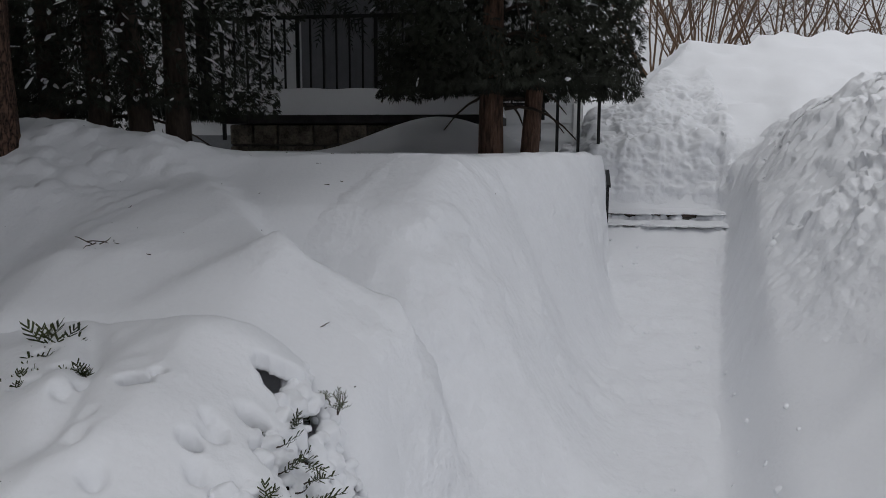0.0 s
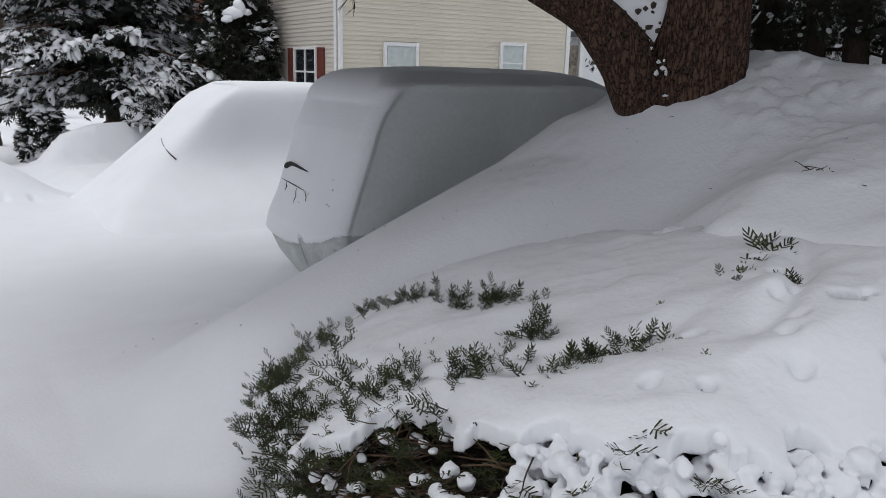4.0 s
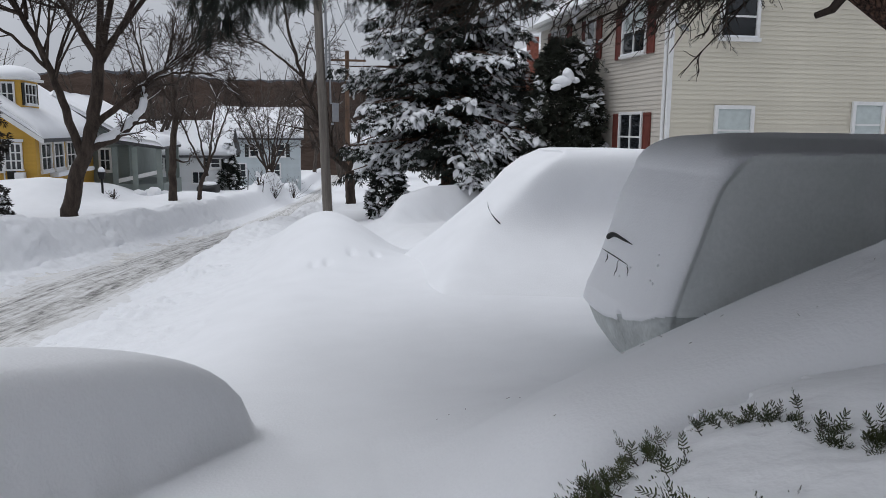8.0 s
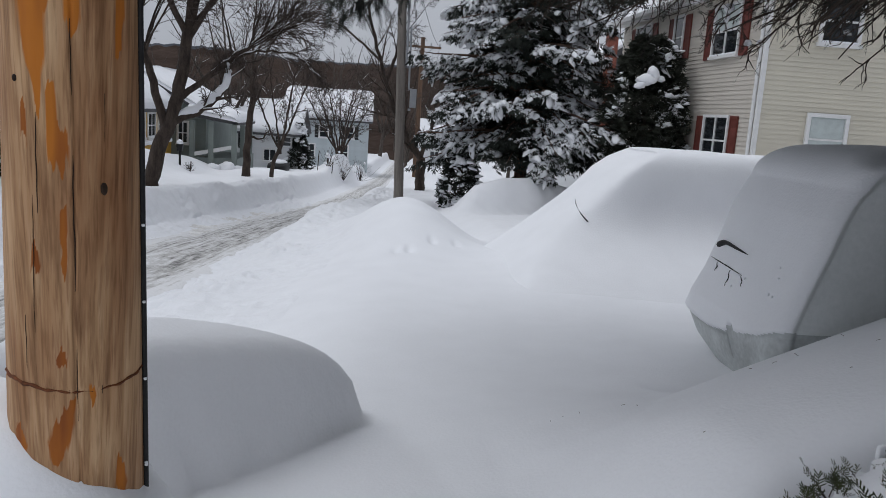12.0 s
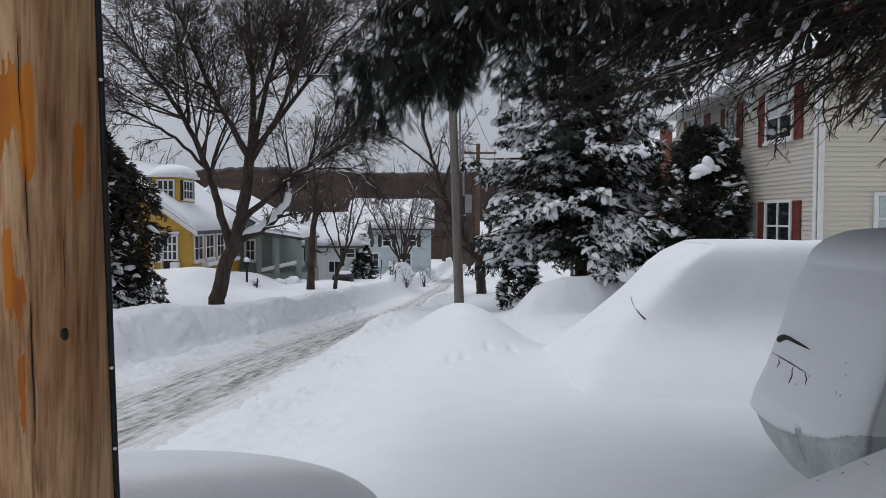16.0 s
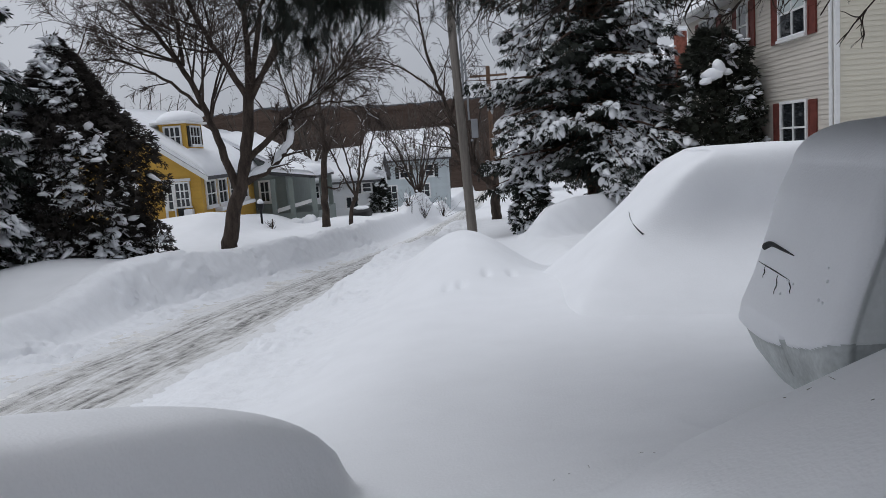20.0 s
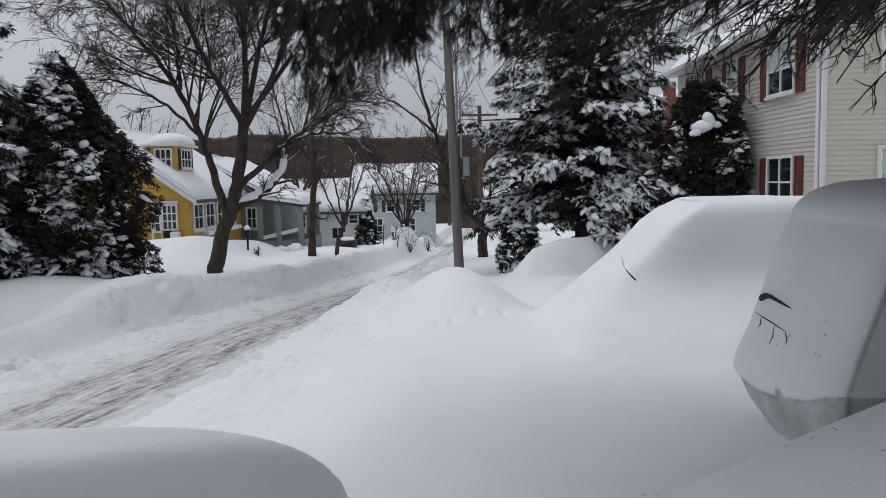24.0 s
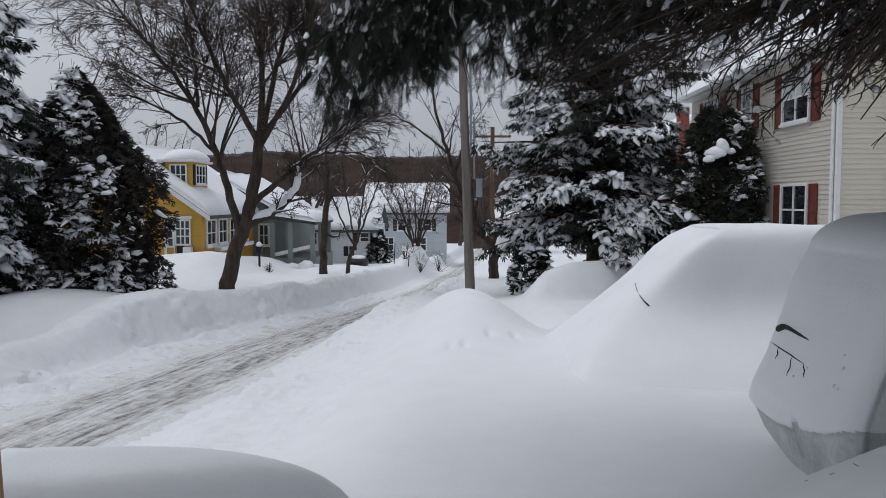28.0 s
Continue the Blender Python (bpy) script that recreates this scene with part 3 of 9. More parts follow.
def ground_height(x, y):
    P = np.stack([x, y, 0 * x], -1).reshape(-1, 3)
    w = lambda s, k: wobble(P, s, k).reshape(x.shape)  # noqa: E731
    g = slope(y)
    z = g + 0.05 * w(0.5, 3) + 0.025 * w(1.7, 9)
    # drifts and low banks further down the street
    z += 0.72 * hump(x, y, 0.12, 14.0, 1.55, 4.2)
    z -= 0.42 * smooth_step(-0.3, -2.3, x) * smooth_step(5.0, 7.0, y) * (1 - smooth_step(11.5, 17.0, y)) + 0.22 * hump(x, y, 0.2, 24.5, 3.2, 6.0)
    z -= 0.45 * hump(x, y, 1.35, 17.2, 1.0, 3.6)
    # a ledge before the spruce, cut steeply on its near side
    along, off = (x - 1.6) * 0.868 + (y - 19.9) * 0.497, (y - 19.9) * 0.868 - (x - 1.6) * 0.497
    tall = np.interp(x - 0.09 * (y - 20), [1.45, 1.65, 1.9, 2.2, 3.0, 3.9, 6.0], [0.0, 0.08, 0.36, 0.68, 0.92, 0.97, 0.5])
    z += tall * smooth_step(-np.interp(along, [0, 1.2, 3.0], [0.55, 0.42, 0.3]), 0.1, off + 0.05 * w(2.0, 3)) * (1 - smooth_step(0.6, 4.5, off))
    z += 0.5 * hump(x, y, -8.5, 17.0, 3.5, 4) + 0.35 * hump(x, y, -9.0, 29, 4, 6) + 0.3 * hump(x, y, -5.5, 38, 3, 5)
    z += 1.0 * hump(x, y, -1.8, 46, 2.6, 7) + 0.8 * hump(x, y, 4.5, 50, 3.4, 9)
    z += 0.6 * hump(x, y, 3.6, 11.1, 3.4, 2.5) + 0.12 * hump(x, y, 4.0, 6.3, 3.4, 2.2)
    z += 0.80 * smooth_step(-7.3, -9.3, x) * smooth_step(26, 30, y) * (1 - smooth_step(36, 47, y))
    # ploughed banks on both sides of the street
    l, r = road_left(y), road_right(y)
    z += 0.22 * np.exp(-((x - (l - 1.3)) / 0.6) ** 2) * (1 + 0.5 * w(1.4, 5)) + 0.03 * np.exp(-((x - (r + 0.8)) / 0.5) ** 2) * (1 + 0.6 * w(2.0, 7))
    side = np.minimum(smooth_step(l - 1.15, l - 0.55, x) * 0.86 + 0.14 * smooth_step(l - 0.55, l, x), 1 - smooth_step(r, r + 1.1, x))
    z = z * (1 - side) + (g - 0.66) * side
    z += 0.035 * w(6.0, 2) * np.exp(-((x - r - 0.4) / 0.5) ** 2) + 0.03 * w(5, 6) * np.exp(-((x - l + 0.6) / 0.6) ** 2)
    rough = np.exp(-((x - r - 0.6) / 0.7) ** 2)
    z += rough * (0.05 * w(3.3, 4) + 0.035 * w(7.7, 8) * (w(1.3, 2) > 0))
    for cx, cy in ((-0.14, 10.96), (0.05, 11.0), (0.4, 11.5), (0.75, 11.6)):
        z -= 0.07 * hump(x, y, cx, cy, 0.10, 0.2)
    b = hump(x, y, -1.85, 2.55, 0.95, 0.8, 2.4)
    z = np.maximum(z, z * (1 - b) + (1.0 + 0.05 * w(4.0, 3) + 0.04 * w(9.0, 1)) * b)
    # shovelled standing place and path
    floor = np.interp(x, [-2, 1, 2, 4, 5.2, 5.8, 6.2, 6.9, 7.6], [0.55, 0.66, 0.78, 0.95, 1.06, 1.17, 1.312, 1.355, 1.5])
    near = (1 - smooth_step(2.0, 3.4, y)) * smooth_step(-1.6, -0.9, x)
    z = np.where(near > 0, z * (1 - near) + floor * near, z)
    # long bank beside the pole, flat on top and cut off steeply towards the driveway
    b = (np.abs((x + 1.836 - 0.9 * (y - 3.521)) / 0.4) ** 2.6 + np.abs((y - 3.521) / 1.304) ** 2.6) ** (1 / 2.6) * (1 + 0.012 * w(3.0, 5))
    b = np.clip(1 - np.clip(b, 0, 1) ** 6.8, 0, 1) ** (1 / 1.6) * smooth_step(-2.08, -1.80, x + 0.05 * w(2.2, 6))
    z = np.where(b > 0, np.maximum(z, 0.3 + (0.821 - 0.25 * (x + 1.836) - 0.026 * (y - 3.521) + 0.008 * w(2.6, 4)) * b), z)
    # collar of snow at the foot of the near pole
    b = hump(x, y, -1.50, 2.66, 0.26, 0.30, 2.0)
    z = np.maximum(z, z * (1 - b) + (1.20 + 0.03 * w(5.0, 2)) * b)
    b = 1 - smooth_step(0.15, 0.42, np.hypot(x + 1.26, y - 2.62) + 0.03 * w(8.0, 3))
    z = np.maximum(z, z * (1 - b) + (1.05 - 0.72 * (x + 1.28) + 0.035 * w(9.0, 5) + 0.03 * (w(5.0, 8) > 0.2)) * b)
    # hollow between the pole and the long bank
    z -= 0.16 * hump(x, y, -1.16, 3.02, 0.20, 0.26)
    # raised yard between path and driveway
    crest = np.interp(x, [-0.5, 0.1, 0.7, 1.1, 1.55, 2.06, 2.45, 3.0, 6.0, 9.0], [0.27, 0.40, 0.68, 0.83, 1.08, 1.44, 1.75, 1.93, 1.88, 1.86])
    crest = crest - 0.07 * hump(x, y, 2.6, 3.7, 0.55, 0.9)
    crest = crest + 0.13 * hump(x, y, 3.2, 2.6, 1.5, 0.9) - 0.06 * hump(x, y, 4.6, 2.4, 1.0, 1.0)
    far = 1 - smooth_step(3.25, np.interp(x, [1.3, 2.4], [5.7, 4.75]), y - 0.12 * np.clip(x - 2.5, 0, 4))
    yw = wall_line(x)
    wide = np.interp(x, [0.5, 1.8, 2.4, 3.4, 4.5, 5.5], [0.35, 0.6, 0.85, 0.66, 0.36, 0.1])
    cut = smooth_step(yw - wide, yw, y) * (1 - 0.999 * smooth_step(5.75, 5.9, x) * (1 - smooth_step(0.1, 0.3, y)))
    yard = far * cut
    up = z * (1 - yard) + (crest + 0.02 * w(1.1, 8) + 0.012 * w(3.1, 1) + 0.07 * np.maximum(w(6.3, 4) * w(2.9, 1), -0.12) * hump(x, y, 2.8, 2.3, 1.9, 1.4)) * yard
    z = np.where(x > -0.6, np.maximum(z, up), z)
    # even slope of drifted snow from the yard down to the driveway
    b = smooth_step(0.2, 0.75, x) * (1 - smooth_step(2.3, 2.9, x)) * smooth_step(2.45, 2.95, y) * (1 - smooth_step(4.9, 5.3, y))
    ramp = 1.05 + 0.411 * (x - 1.5) - 0.459 * (y - 3.8) - 0.5 * np.clip(y - 4.45, 0, 2) ** 2 - 0.3 * np.clip(3.65 - y, 0, 1) ** 2 + 0.012 * w(2.1, 4)
    z = np.maximum(z, z * (1 - b) + ramp * b)
    # a drift that swells beyond the hedge, and the hollow that the hedge fills
    z -= 0.05 * hump(x, y, 2.6, 1.6, 0.7, 0.5)
    z -= 0.34 * block(x, y, 1.05, 1.7, 0.72, 1.0, 0.2, 2.5)
    # swell between hedge and yard, broken off towards the path, with a wind-cut fin on it
    brink = np.interp(y, [0.6, 1.03, 1.5, 1.9], [2.0, 1.97, 2.55, 3.0])
    b = smooth_step(0.16, -0.03, x - brink - 0.02 * w(4.0, 3)) * smooth_step(0.56, 0.74, y - 0.03 * w(5.0, 6)) * (1 - smooth_step(1.6, 2.3, y)) * smooth_step(1.35, 1.62, x)
    swell = np.minimum(1.49 + 0.44 * (x - 1.5) + 0.03 * (y - 1.4), 1.675 + 0.2 * (x - 1.93)) + 0.50 * np.minimum(y - 1.03, 0) + 0.010 * w(5.0, 2)
    z = np.maximum(z, z * (1 - b) + swell * b)
    along, off = (1.98 - x) * 0.79 + (y - 1.02) * 0.61, (x - 1.98) * 0.61 + (y - 1.02) * 0.79
    fin = np.interp(along, [-0.12, -0.02, 0.03, 0.28, 0.5], [0.0, 0.02, 0.045, 0.04, 0.0])
    z += fin * np.where(off > 0, np.exp(-(off / 0.07) ** 2), np.exp(-(off / 0.22) ** 2))
    z += 0.31 * hump(x, y, 6.75, 1.42, 0.6, 1.2)
    # high shovelled bank on the other side of the path
    yr = path_right(x)
    top = np.interp(x, [-1, 1, 2, 3, 5, 6.2, 7.4, 8.2, 9.2, 14], [0.9, 1.35, 1.6, 1.95, 2.32, 2.25, 2.2, 2.6, 3.15, 3.0])
    rise = smooth_step(0.0, 1.0, (yr - y) / np.interp(x, [0, 3, 6, 8], [1.2, 1.1, 0.75, 0.9]))
    rise = 0.55 * smooth_step(0.0, 0.22, yr - y) * np.interp(x, [2.5, 4.5], [0.35, 0.75]) + rise * (1 - 0.55 * np.interp(x, [2.5, 4.5], [0.35, 0.75]))
    bank = z * (1 - rise) + (top + 0.07 * w(2.2, 3) + (0.03 + 0.06 * smooth_step(3.0, 5.0, x)) * np.abs(w(6.5, 5)) + 0.035 * w(13, 2) + 0.02 * w(27, 7)) * rise
    z = np.where((y < yr) & (x > -1.5), bank * smooth_step(-1.5, -0.2, x) + z * (1 - smooth_step(-1.5, -0.2, x)), z)
    # the pile at the end of the path
    end = smooth_step(6.85, 7.1, x + 0.12 * w(2.5, 6) + 0.05 * w(8.0, 3)) * (1 - smooth_step(0.0, 0.35, y))
    pile = np.interp(x, [6.9, 7.1, 7.4, 7.9, 8.5, 9.1, 14], [1.6, 1.95, 2.12, 2.35, 2.75, 3.12, 3.15]) + 0.07 * w(2.4, 2) + 0.08 * np.abs(w(6, 4)) * (1 - smooth_step(8.3, 9.0, x)) + 0.035 * w(13, 1)
    pile = np.minimum(pile, np.interp(y, [-1.3, -1.0, -0.6, -0.3, 0.3], [9.0, 3.1, 2.65, 2.3, 2.2]) + 0.06 * w(4.0, 7))
    z = np.where(end > 0, np.maximum(z, z * (1 - end) + pile * end), z)
    return z


def steps_of(stops):
    """Coordinates with a spacing that changes from stretch to stretch: (from, to, step)."""
    out = [np.arange(a, b - 1e-6, s) for a, b, s in stops]
    return np.concatenate(out + [[stops[-1][1]]])


gx = steps_of([(-900, -100, 100), (-100, -30, 10), (-30, -10, 0.8), (-10, -3.4, 0.16), (-3.4, -0.2, 0.07), (-0.2, 2.6, 0.03), (2.6, 3.6, 0.045), (3.6, 8.6, 0.07), (8.6, 10, 0.12), (10, 14, 0.4), (14, 40, 2), (40, 100, 10), (100, 900, 100)])
gy = steps_of([(-900, -100, 100), (-100, -20, 8), (-20, -3.5, 0.6), (-3.5, -1.2, 0.09), (-1.2, 2.0, 0.03), (2.0, 6.0, 0.05), (6.0, 14, 0.12), (14, 30, 0.25), (30, 60, 0.5), (60, 110, 2.5), (110, 300, 15), (300, 1500, 120)])
GX, GY = np.meshgrid(gx, gy)
GZ = ground_height(GX, GY)
nx, ny = len(gx), len(gy)
gi = (np.arange(ny - 1)[:, None] * nx + np.arange(nx - 1)[None]).ravel()
ground = put("ground", mesh_np("ground", np.stack([GX, GY, GZ], -1).reshape(-1, 3), np.stack([gi, gi + 1, gi + nx + 1, gi + nx], -1), True), SNOW, None,
             "deep smooth snow over lawn, driveway and banks", "snow", kind="structure")


def ground_at(x, y):
    return float(ground_height(np.array([[float(x)]]), np.array([[float(y)]]))[0, 0])


def build_road():
    ys = steps_of([(-60, 4, 2), (4, 40, 0.12), (40, 120, 1.5)])
    us = np.linspace(0, 1, 49)
    U, Yv = np.meshgrid(us, ys)
    l, r = road_left(Yv) - 0.12, road_right(Yv) + 0.12
    X = l + (r - l) * U
    ruts = 0.035 * (np.cos(U * 2 * np.pi * 2) * 0.5)
    P = np.stack([X * 9, Yv * 0.9, 0 * X], -1).reshape(-1, 3)
    Zr = slope(Yv) - 0.615 + ruts + (0.018 * wobble(P, 1.0, 4) + 0.012 * wobble(P, 2.6, 1)).reshape(X.shape) - 0.10 * (np.abs(U - 0.5) * 2) ** 8
    n = len(us)
    i = (np.arange(len(ys) - 1)[:, None] * n + np.arange(n - 1)[None]).ravel()
    F = np.stack([i, i + 1, i + n + 1, i + n], -1)
    me = mesh_np("road", np.stack([X, Yv, Zr], -1).reshape(-1, 3), F, True)
    lay = me.uv_layers.new(name="UVMap")
    uv = np.stack([U, Yv], -1).reshape(-1, 2)[F.ravel()]
    lay.data.foreach_set("uv", uv.astype(np.float32).ravel())
    put("road", me, ROAD, None, "ploughed street of packed grey snow with tyre tracks", "road", kind="structure")


build_road()


def chunk_field(X, Y, places, sizes):
    """Heights of loose broken lumps lying over a grid."""
    H = np.zeros(X.shape)
    xs, ys = X[0], Y[:, 0]
    for (px, py), s in zip(places, sizes):
        i0, i1 = np.searchsorted(xs, (px - s, px + s))
        j0, j1 = np.searchsorted(ys, (py - s, py + s))
        if i1 <= i0 or j1 <= j0:
            continue
        d = np.hypot(X[j0:j1, i0:i1] - px, (Y[j0:j1, i0:i1] - py) * 1.15) / s
        H[j0:j1, i0:i1] = np.maximum(H[j0:j1, i0:i1], 0.75 * s * np.sqrt(np.clip(1 - d ** 2.5, 0, 1)))
    return H


def broken_snow(x0, x1, y0, y1, step, count, small, large, cover, seed, label, lift=1.0, mat=SNOW_ROUGH):
    """Loose lumps that lie over the ground where cover(X, Y) says, merging with it at the rim."""
    r = np.random.default_rng(seed)
    xs, ys = np.arange(x0, x1, step), np.arange(y0, y1, step)
    X, Y = np.meshgrid(xs, ys)
    H = 0
    for n, a, b, k in ((count, small * 1.8, large, 1.0), (2 * count, small, small * 2.4, 0.8)):
        pl = np.stack([r.uniform(x0, x1, n), r.uniform(y0, y1, n)], -1)
        H = H + k * chunk_field(X, Y, pl, a + (b - a) * r.uniform(0, 1, n) ** 1.8)
    P = np.stack([X, Y, 0 * X], -1).reshape(-1, 3)
    patch = smooth_step(-0.3, 0.45, (wobble(P, 1.9, 3) + 0.5 * wobble(P, 4.7, 1)).reshape(X.shape))
    mask = cover(X, Y) * (0.25 + 0.75 * patch)
    Z = ground_height(X, Y) + lift * mask * (H - 0.15 * large) - 0.02 * (1 - smooth_step(0.0, 0.25, mask)) + 0.004
    m = len(xs)
    i = (np.arange(len(ys) - 1)[:, None] * m + np.arange(m - 1)[None]).ravel()
    keep = (mask > 0.01)[:-1, :-1].ravel()
    put("broken_snow", mesh_np("broken_snow", np.stack([X, Y, Z], -1).reshape(-1, 3), np.stack([i, i + 1, i + m + 1, i + m], -1)[keep], True), mat, None, label, "snow", kind="structure")


def crumbly_sheet(name, X, Y, amount, size, seed, label, sink=0.02):
    """A stretch of the snow, laid out evenly over its slope and pushed out into rough lumps along its normal."""
    Z = ground_height(X, Y)
    P = np.stack([X, Y, Z], -1)
    gu, gv = np.gradient(P, axis=0), np.gradient(P, axis=1)
    N = np.cross(gv, gu)
    N *= np.sign(N[..., 2:] + 1e-9)
    N /= np.linalg.norm(N, axis=-1, keepdims=True) + 1e-9
    Q = P.reshape(-1, 3)
    lump = crumble(Q, size, seed).reshape(X.shape) + 0.9 * (crumble(Q, size * 2.7, seed + 5).reshape(X.shape) - 0.5)
    fine = value_noise(Q, 3.1 / 0.03, seed + 9).reshape(X.shape)
    P = P + N * (amount * (lump - 0.25) + np.minimum(amount, 0.02) * 0.10 * fine - sink * (1 - smooth_step(0.0, 0.012, amount)))[..., None]
    a, b = X.shape
    i = (np.arange(a - 1)[:, None] * b + np.arange(b - 1)[None]).ravel()
    put(name, mesh_np(name, P.reshape(-1, 3), np.stack([i, i + 1, i + b + 1, i + b], -1), True), SNOW_ROUGH, None, label, "snow", kind="structure")


def even_rows(xs, ys, across):
    """For each line across a slope, places spread evenly by its length over the ground."""
    X, Y = (np.meshgrid(xs, ys, indexing="ij") if across == "y" else np.meshgrid(xs, ys, indexing="xy"))
    Z = ground_height(X, Y)
    run = Y if across == "y" else X
    d = np.hypot(np.diff(run, axis=1), np.diff(Z, axis=1))
    L = np.concatenate([np.zeros((len(run), 1)), np.cumsum(d, axis=1)], 1)
    out = np.empty_like(run)
    for k in range(len(run)):
        out[k] = np.interp(np.linspace(0, L[k, -1], run.shape[1]), L[k], run[k])
    return (X, out) if across == "y" else (out, Y)


def path_banks():
    xs = np.arange(1.6, 7.35, 0.016)
    X, Y = even_rows(xs, np.linspace(0.12, -2.3, 230), "y")
    Y = Y + (path_right(X) + 0.0)
    Z = ground_height(X, Y)
    low = np.interp(X, [1, 2, 4, 5.2, 5.8, 6.2, 7.6], [0.66, 0.78, 0.95, 1.06, 1.17, 1.31, 1.5])
    up = (Z - low) / np.maximum(np.interp(X, [1, 2, 3, 5, 7.4], [0.7, 0.85, 1.0, 1.3, 0.85]), 0.2)
    P = np.stack([X, Y, 0 * X], -1).reshape(-1, 3)
    patch = smooth_step(-0.45, 0.35, value_noise(P, 1.3, 4) + 0.4 * value_noise(P, 3.7, 6)).reshape(X.shape)
    rough = (0.012 + 0.062 * smooth_step(0.30, 0.75, up) * (0.35 + 0.65 * patch)) * (0.35 + 0.65 * smooth_step(2.3, 4.0, X))
    rim = smooth_step(1.6, 2.2, X) * (1 - smooth_step(7.1, 7.3, X)) * smooth_step(-2.3, -2.0, Y - path_right(X)) * (1 - smooth_step(0.0, 0.1, Y - path_right(X)))
    crumbly_sheet("broken_snow", X, Y, rough * rim, 0.085, 3, "bank of broken lumpy snow thrown up beside the path")
    ys = np.arange(-1.25, 0.42, 0.014)
    X, Y = even_rows(np.linspace(6.7, 9.6, 300), ys, "x")
    Z = ground_height(X, Y)
    rough = 0.075 * smooth_step(1.42, 1.62, Z) * (1 - smooth_step(7.9, 8.5, X)) + 0.006
    rim = smooth_step(6.7, 6.8, X) * (1 - smooth_step(9.2, 9.5, X)) * smooth_step(-1.25, -1.1, Y) * (1 - smooth_step(0.28, 0.4, Y))
    crumbly_sheet("broken_snow", X, Y, rough * rim, 0.11, 8, "rough shovelled pile of snow at the head of the steps")

    # trodden floor of the path and the cut face of the yard beside it
    xs = np.arange(1.3, 6.0, 0.02)
    X, Y = even_rows(xs, np.linspace(-0.9, 1.6, 210), "y")
    P = np.stack([X, Y, 0 * X], -1).reshape(-1, 3)
    tread = smooth_step(-0.1, 0.5, value_noise(P, 2.3, 14) + 0.5 * value_noise(P, 6.0, 15)).reshape(X.shape)
    over = Y - wall_line(X)
    face = smooth_step(-0.5, -0.2, over) * (1 - smooth_step(0.05, 0.25, over))
    rough = 0.010 + 0.040 * tread * (1 - smooth_step(-0.25, 0.0, over)) + 0.018 * face * smooth_step(3.2, 5.2, X) * tread
    rim = smooth_step(1.3, 2.0, X) * (1 - smooth_step(5.75, 5.95, X)) * smooth_step(-0.05, 0.08, Y - path_right(X)) * (1 - smooth_step(0.15, 0.4, over))
    crumbly_sheet("trodden_snow", X, Y, rough * rim, 0.12, 12, "trodden uneven snow on the shovelled path")


def kerb_banks():
    """Ploughed-up lumps along both edges of the street."""
    ys = np.concatenate([np.arange(5.5, 16, 0.045), np.arange(16, 34, 0.09)])
    for side, reach, label, seed in ((1, 2.6, "ploughed-up lumps of snow along the street edge", 16), (-1, 2.3, "ploughed-up lumps of snow along the far street edge", 17)):
        ds = np.arange(-0.25, reach, 0.035)
        D, Y = np.meshgrid(ds, ys)
        X = road_right(Y) + D if side > 0 else road_left(Y) - D
        P = np.stack([X, Y, 0 * X], -1).reshape(-1, 3)
        patch = smooth_step(-0.5, 0.3, value_noise(P, 0.9, seed)).reshape(X.shape)
        rim = smooth_step(-0.25, 0.0, D) * (1 - smooth_step(reach * 0.35, reach - 0.1, D)) * smooth_step(5.5, 6.2, Y) * (1 - smooth_step(29, 33, Y))
        crumbly_sheet("broken_snow", X, Y, 0.15 * rim * (0.25 + 0.75 * patch), 0.17, seed, label, 0.03)


def far_kerb_cover(X, Y):
    d = road_left(Y) - X
    return smooth_step(-0.2, 0.2, d) * (1 - smooth_step(0.7, 1.6, d)) * smooth_step(7.0, 8.0, Y) * (1 - smooth_step(24, 26, Y))


kerb_banks()
path_banks()
broken_snow(1.4, 4.2, 0.9, 3.8, 0.022, 900, 0.012, 0.06, lambda X, Y: hump(X, Y, 2.6, 2.3, 1.5, 1.4, 3.0), 19, "snow of the yard pocked by falling clumps", 0.55, SNOW)
# grit by the pole; its darker tone also paints the pocket's shade
broken_snow(-3.0, -1.3, 1.9, 3.5, 0.018, 1100, 0.010, 0.05, lambda X, Y: hump(X, Y, -1.80, 2.50, 0.5, 0.75, 3.0) * (1 - smooth_step(-1.60, -1.46, X)), 18, "pocked lumps of snow at the foot of the pole", 0.9, SNOW_GRIT_SHADE)
broken_snow(-6.6, -2.6, 7.0, 26.0, 0.06, 5000, 0.03, 0.10, lambda X, Y: far_kerb_cover(X - 0.55, Y) * (1 - smooth_step(0.0, 0.5, road_left(Y) - X)), 20, "gritty tan snow at the foot of the far bank", 0.6, SNOW_GRIT_SHADE)


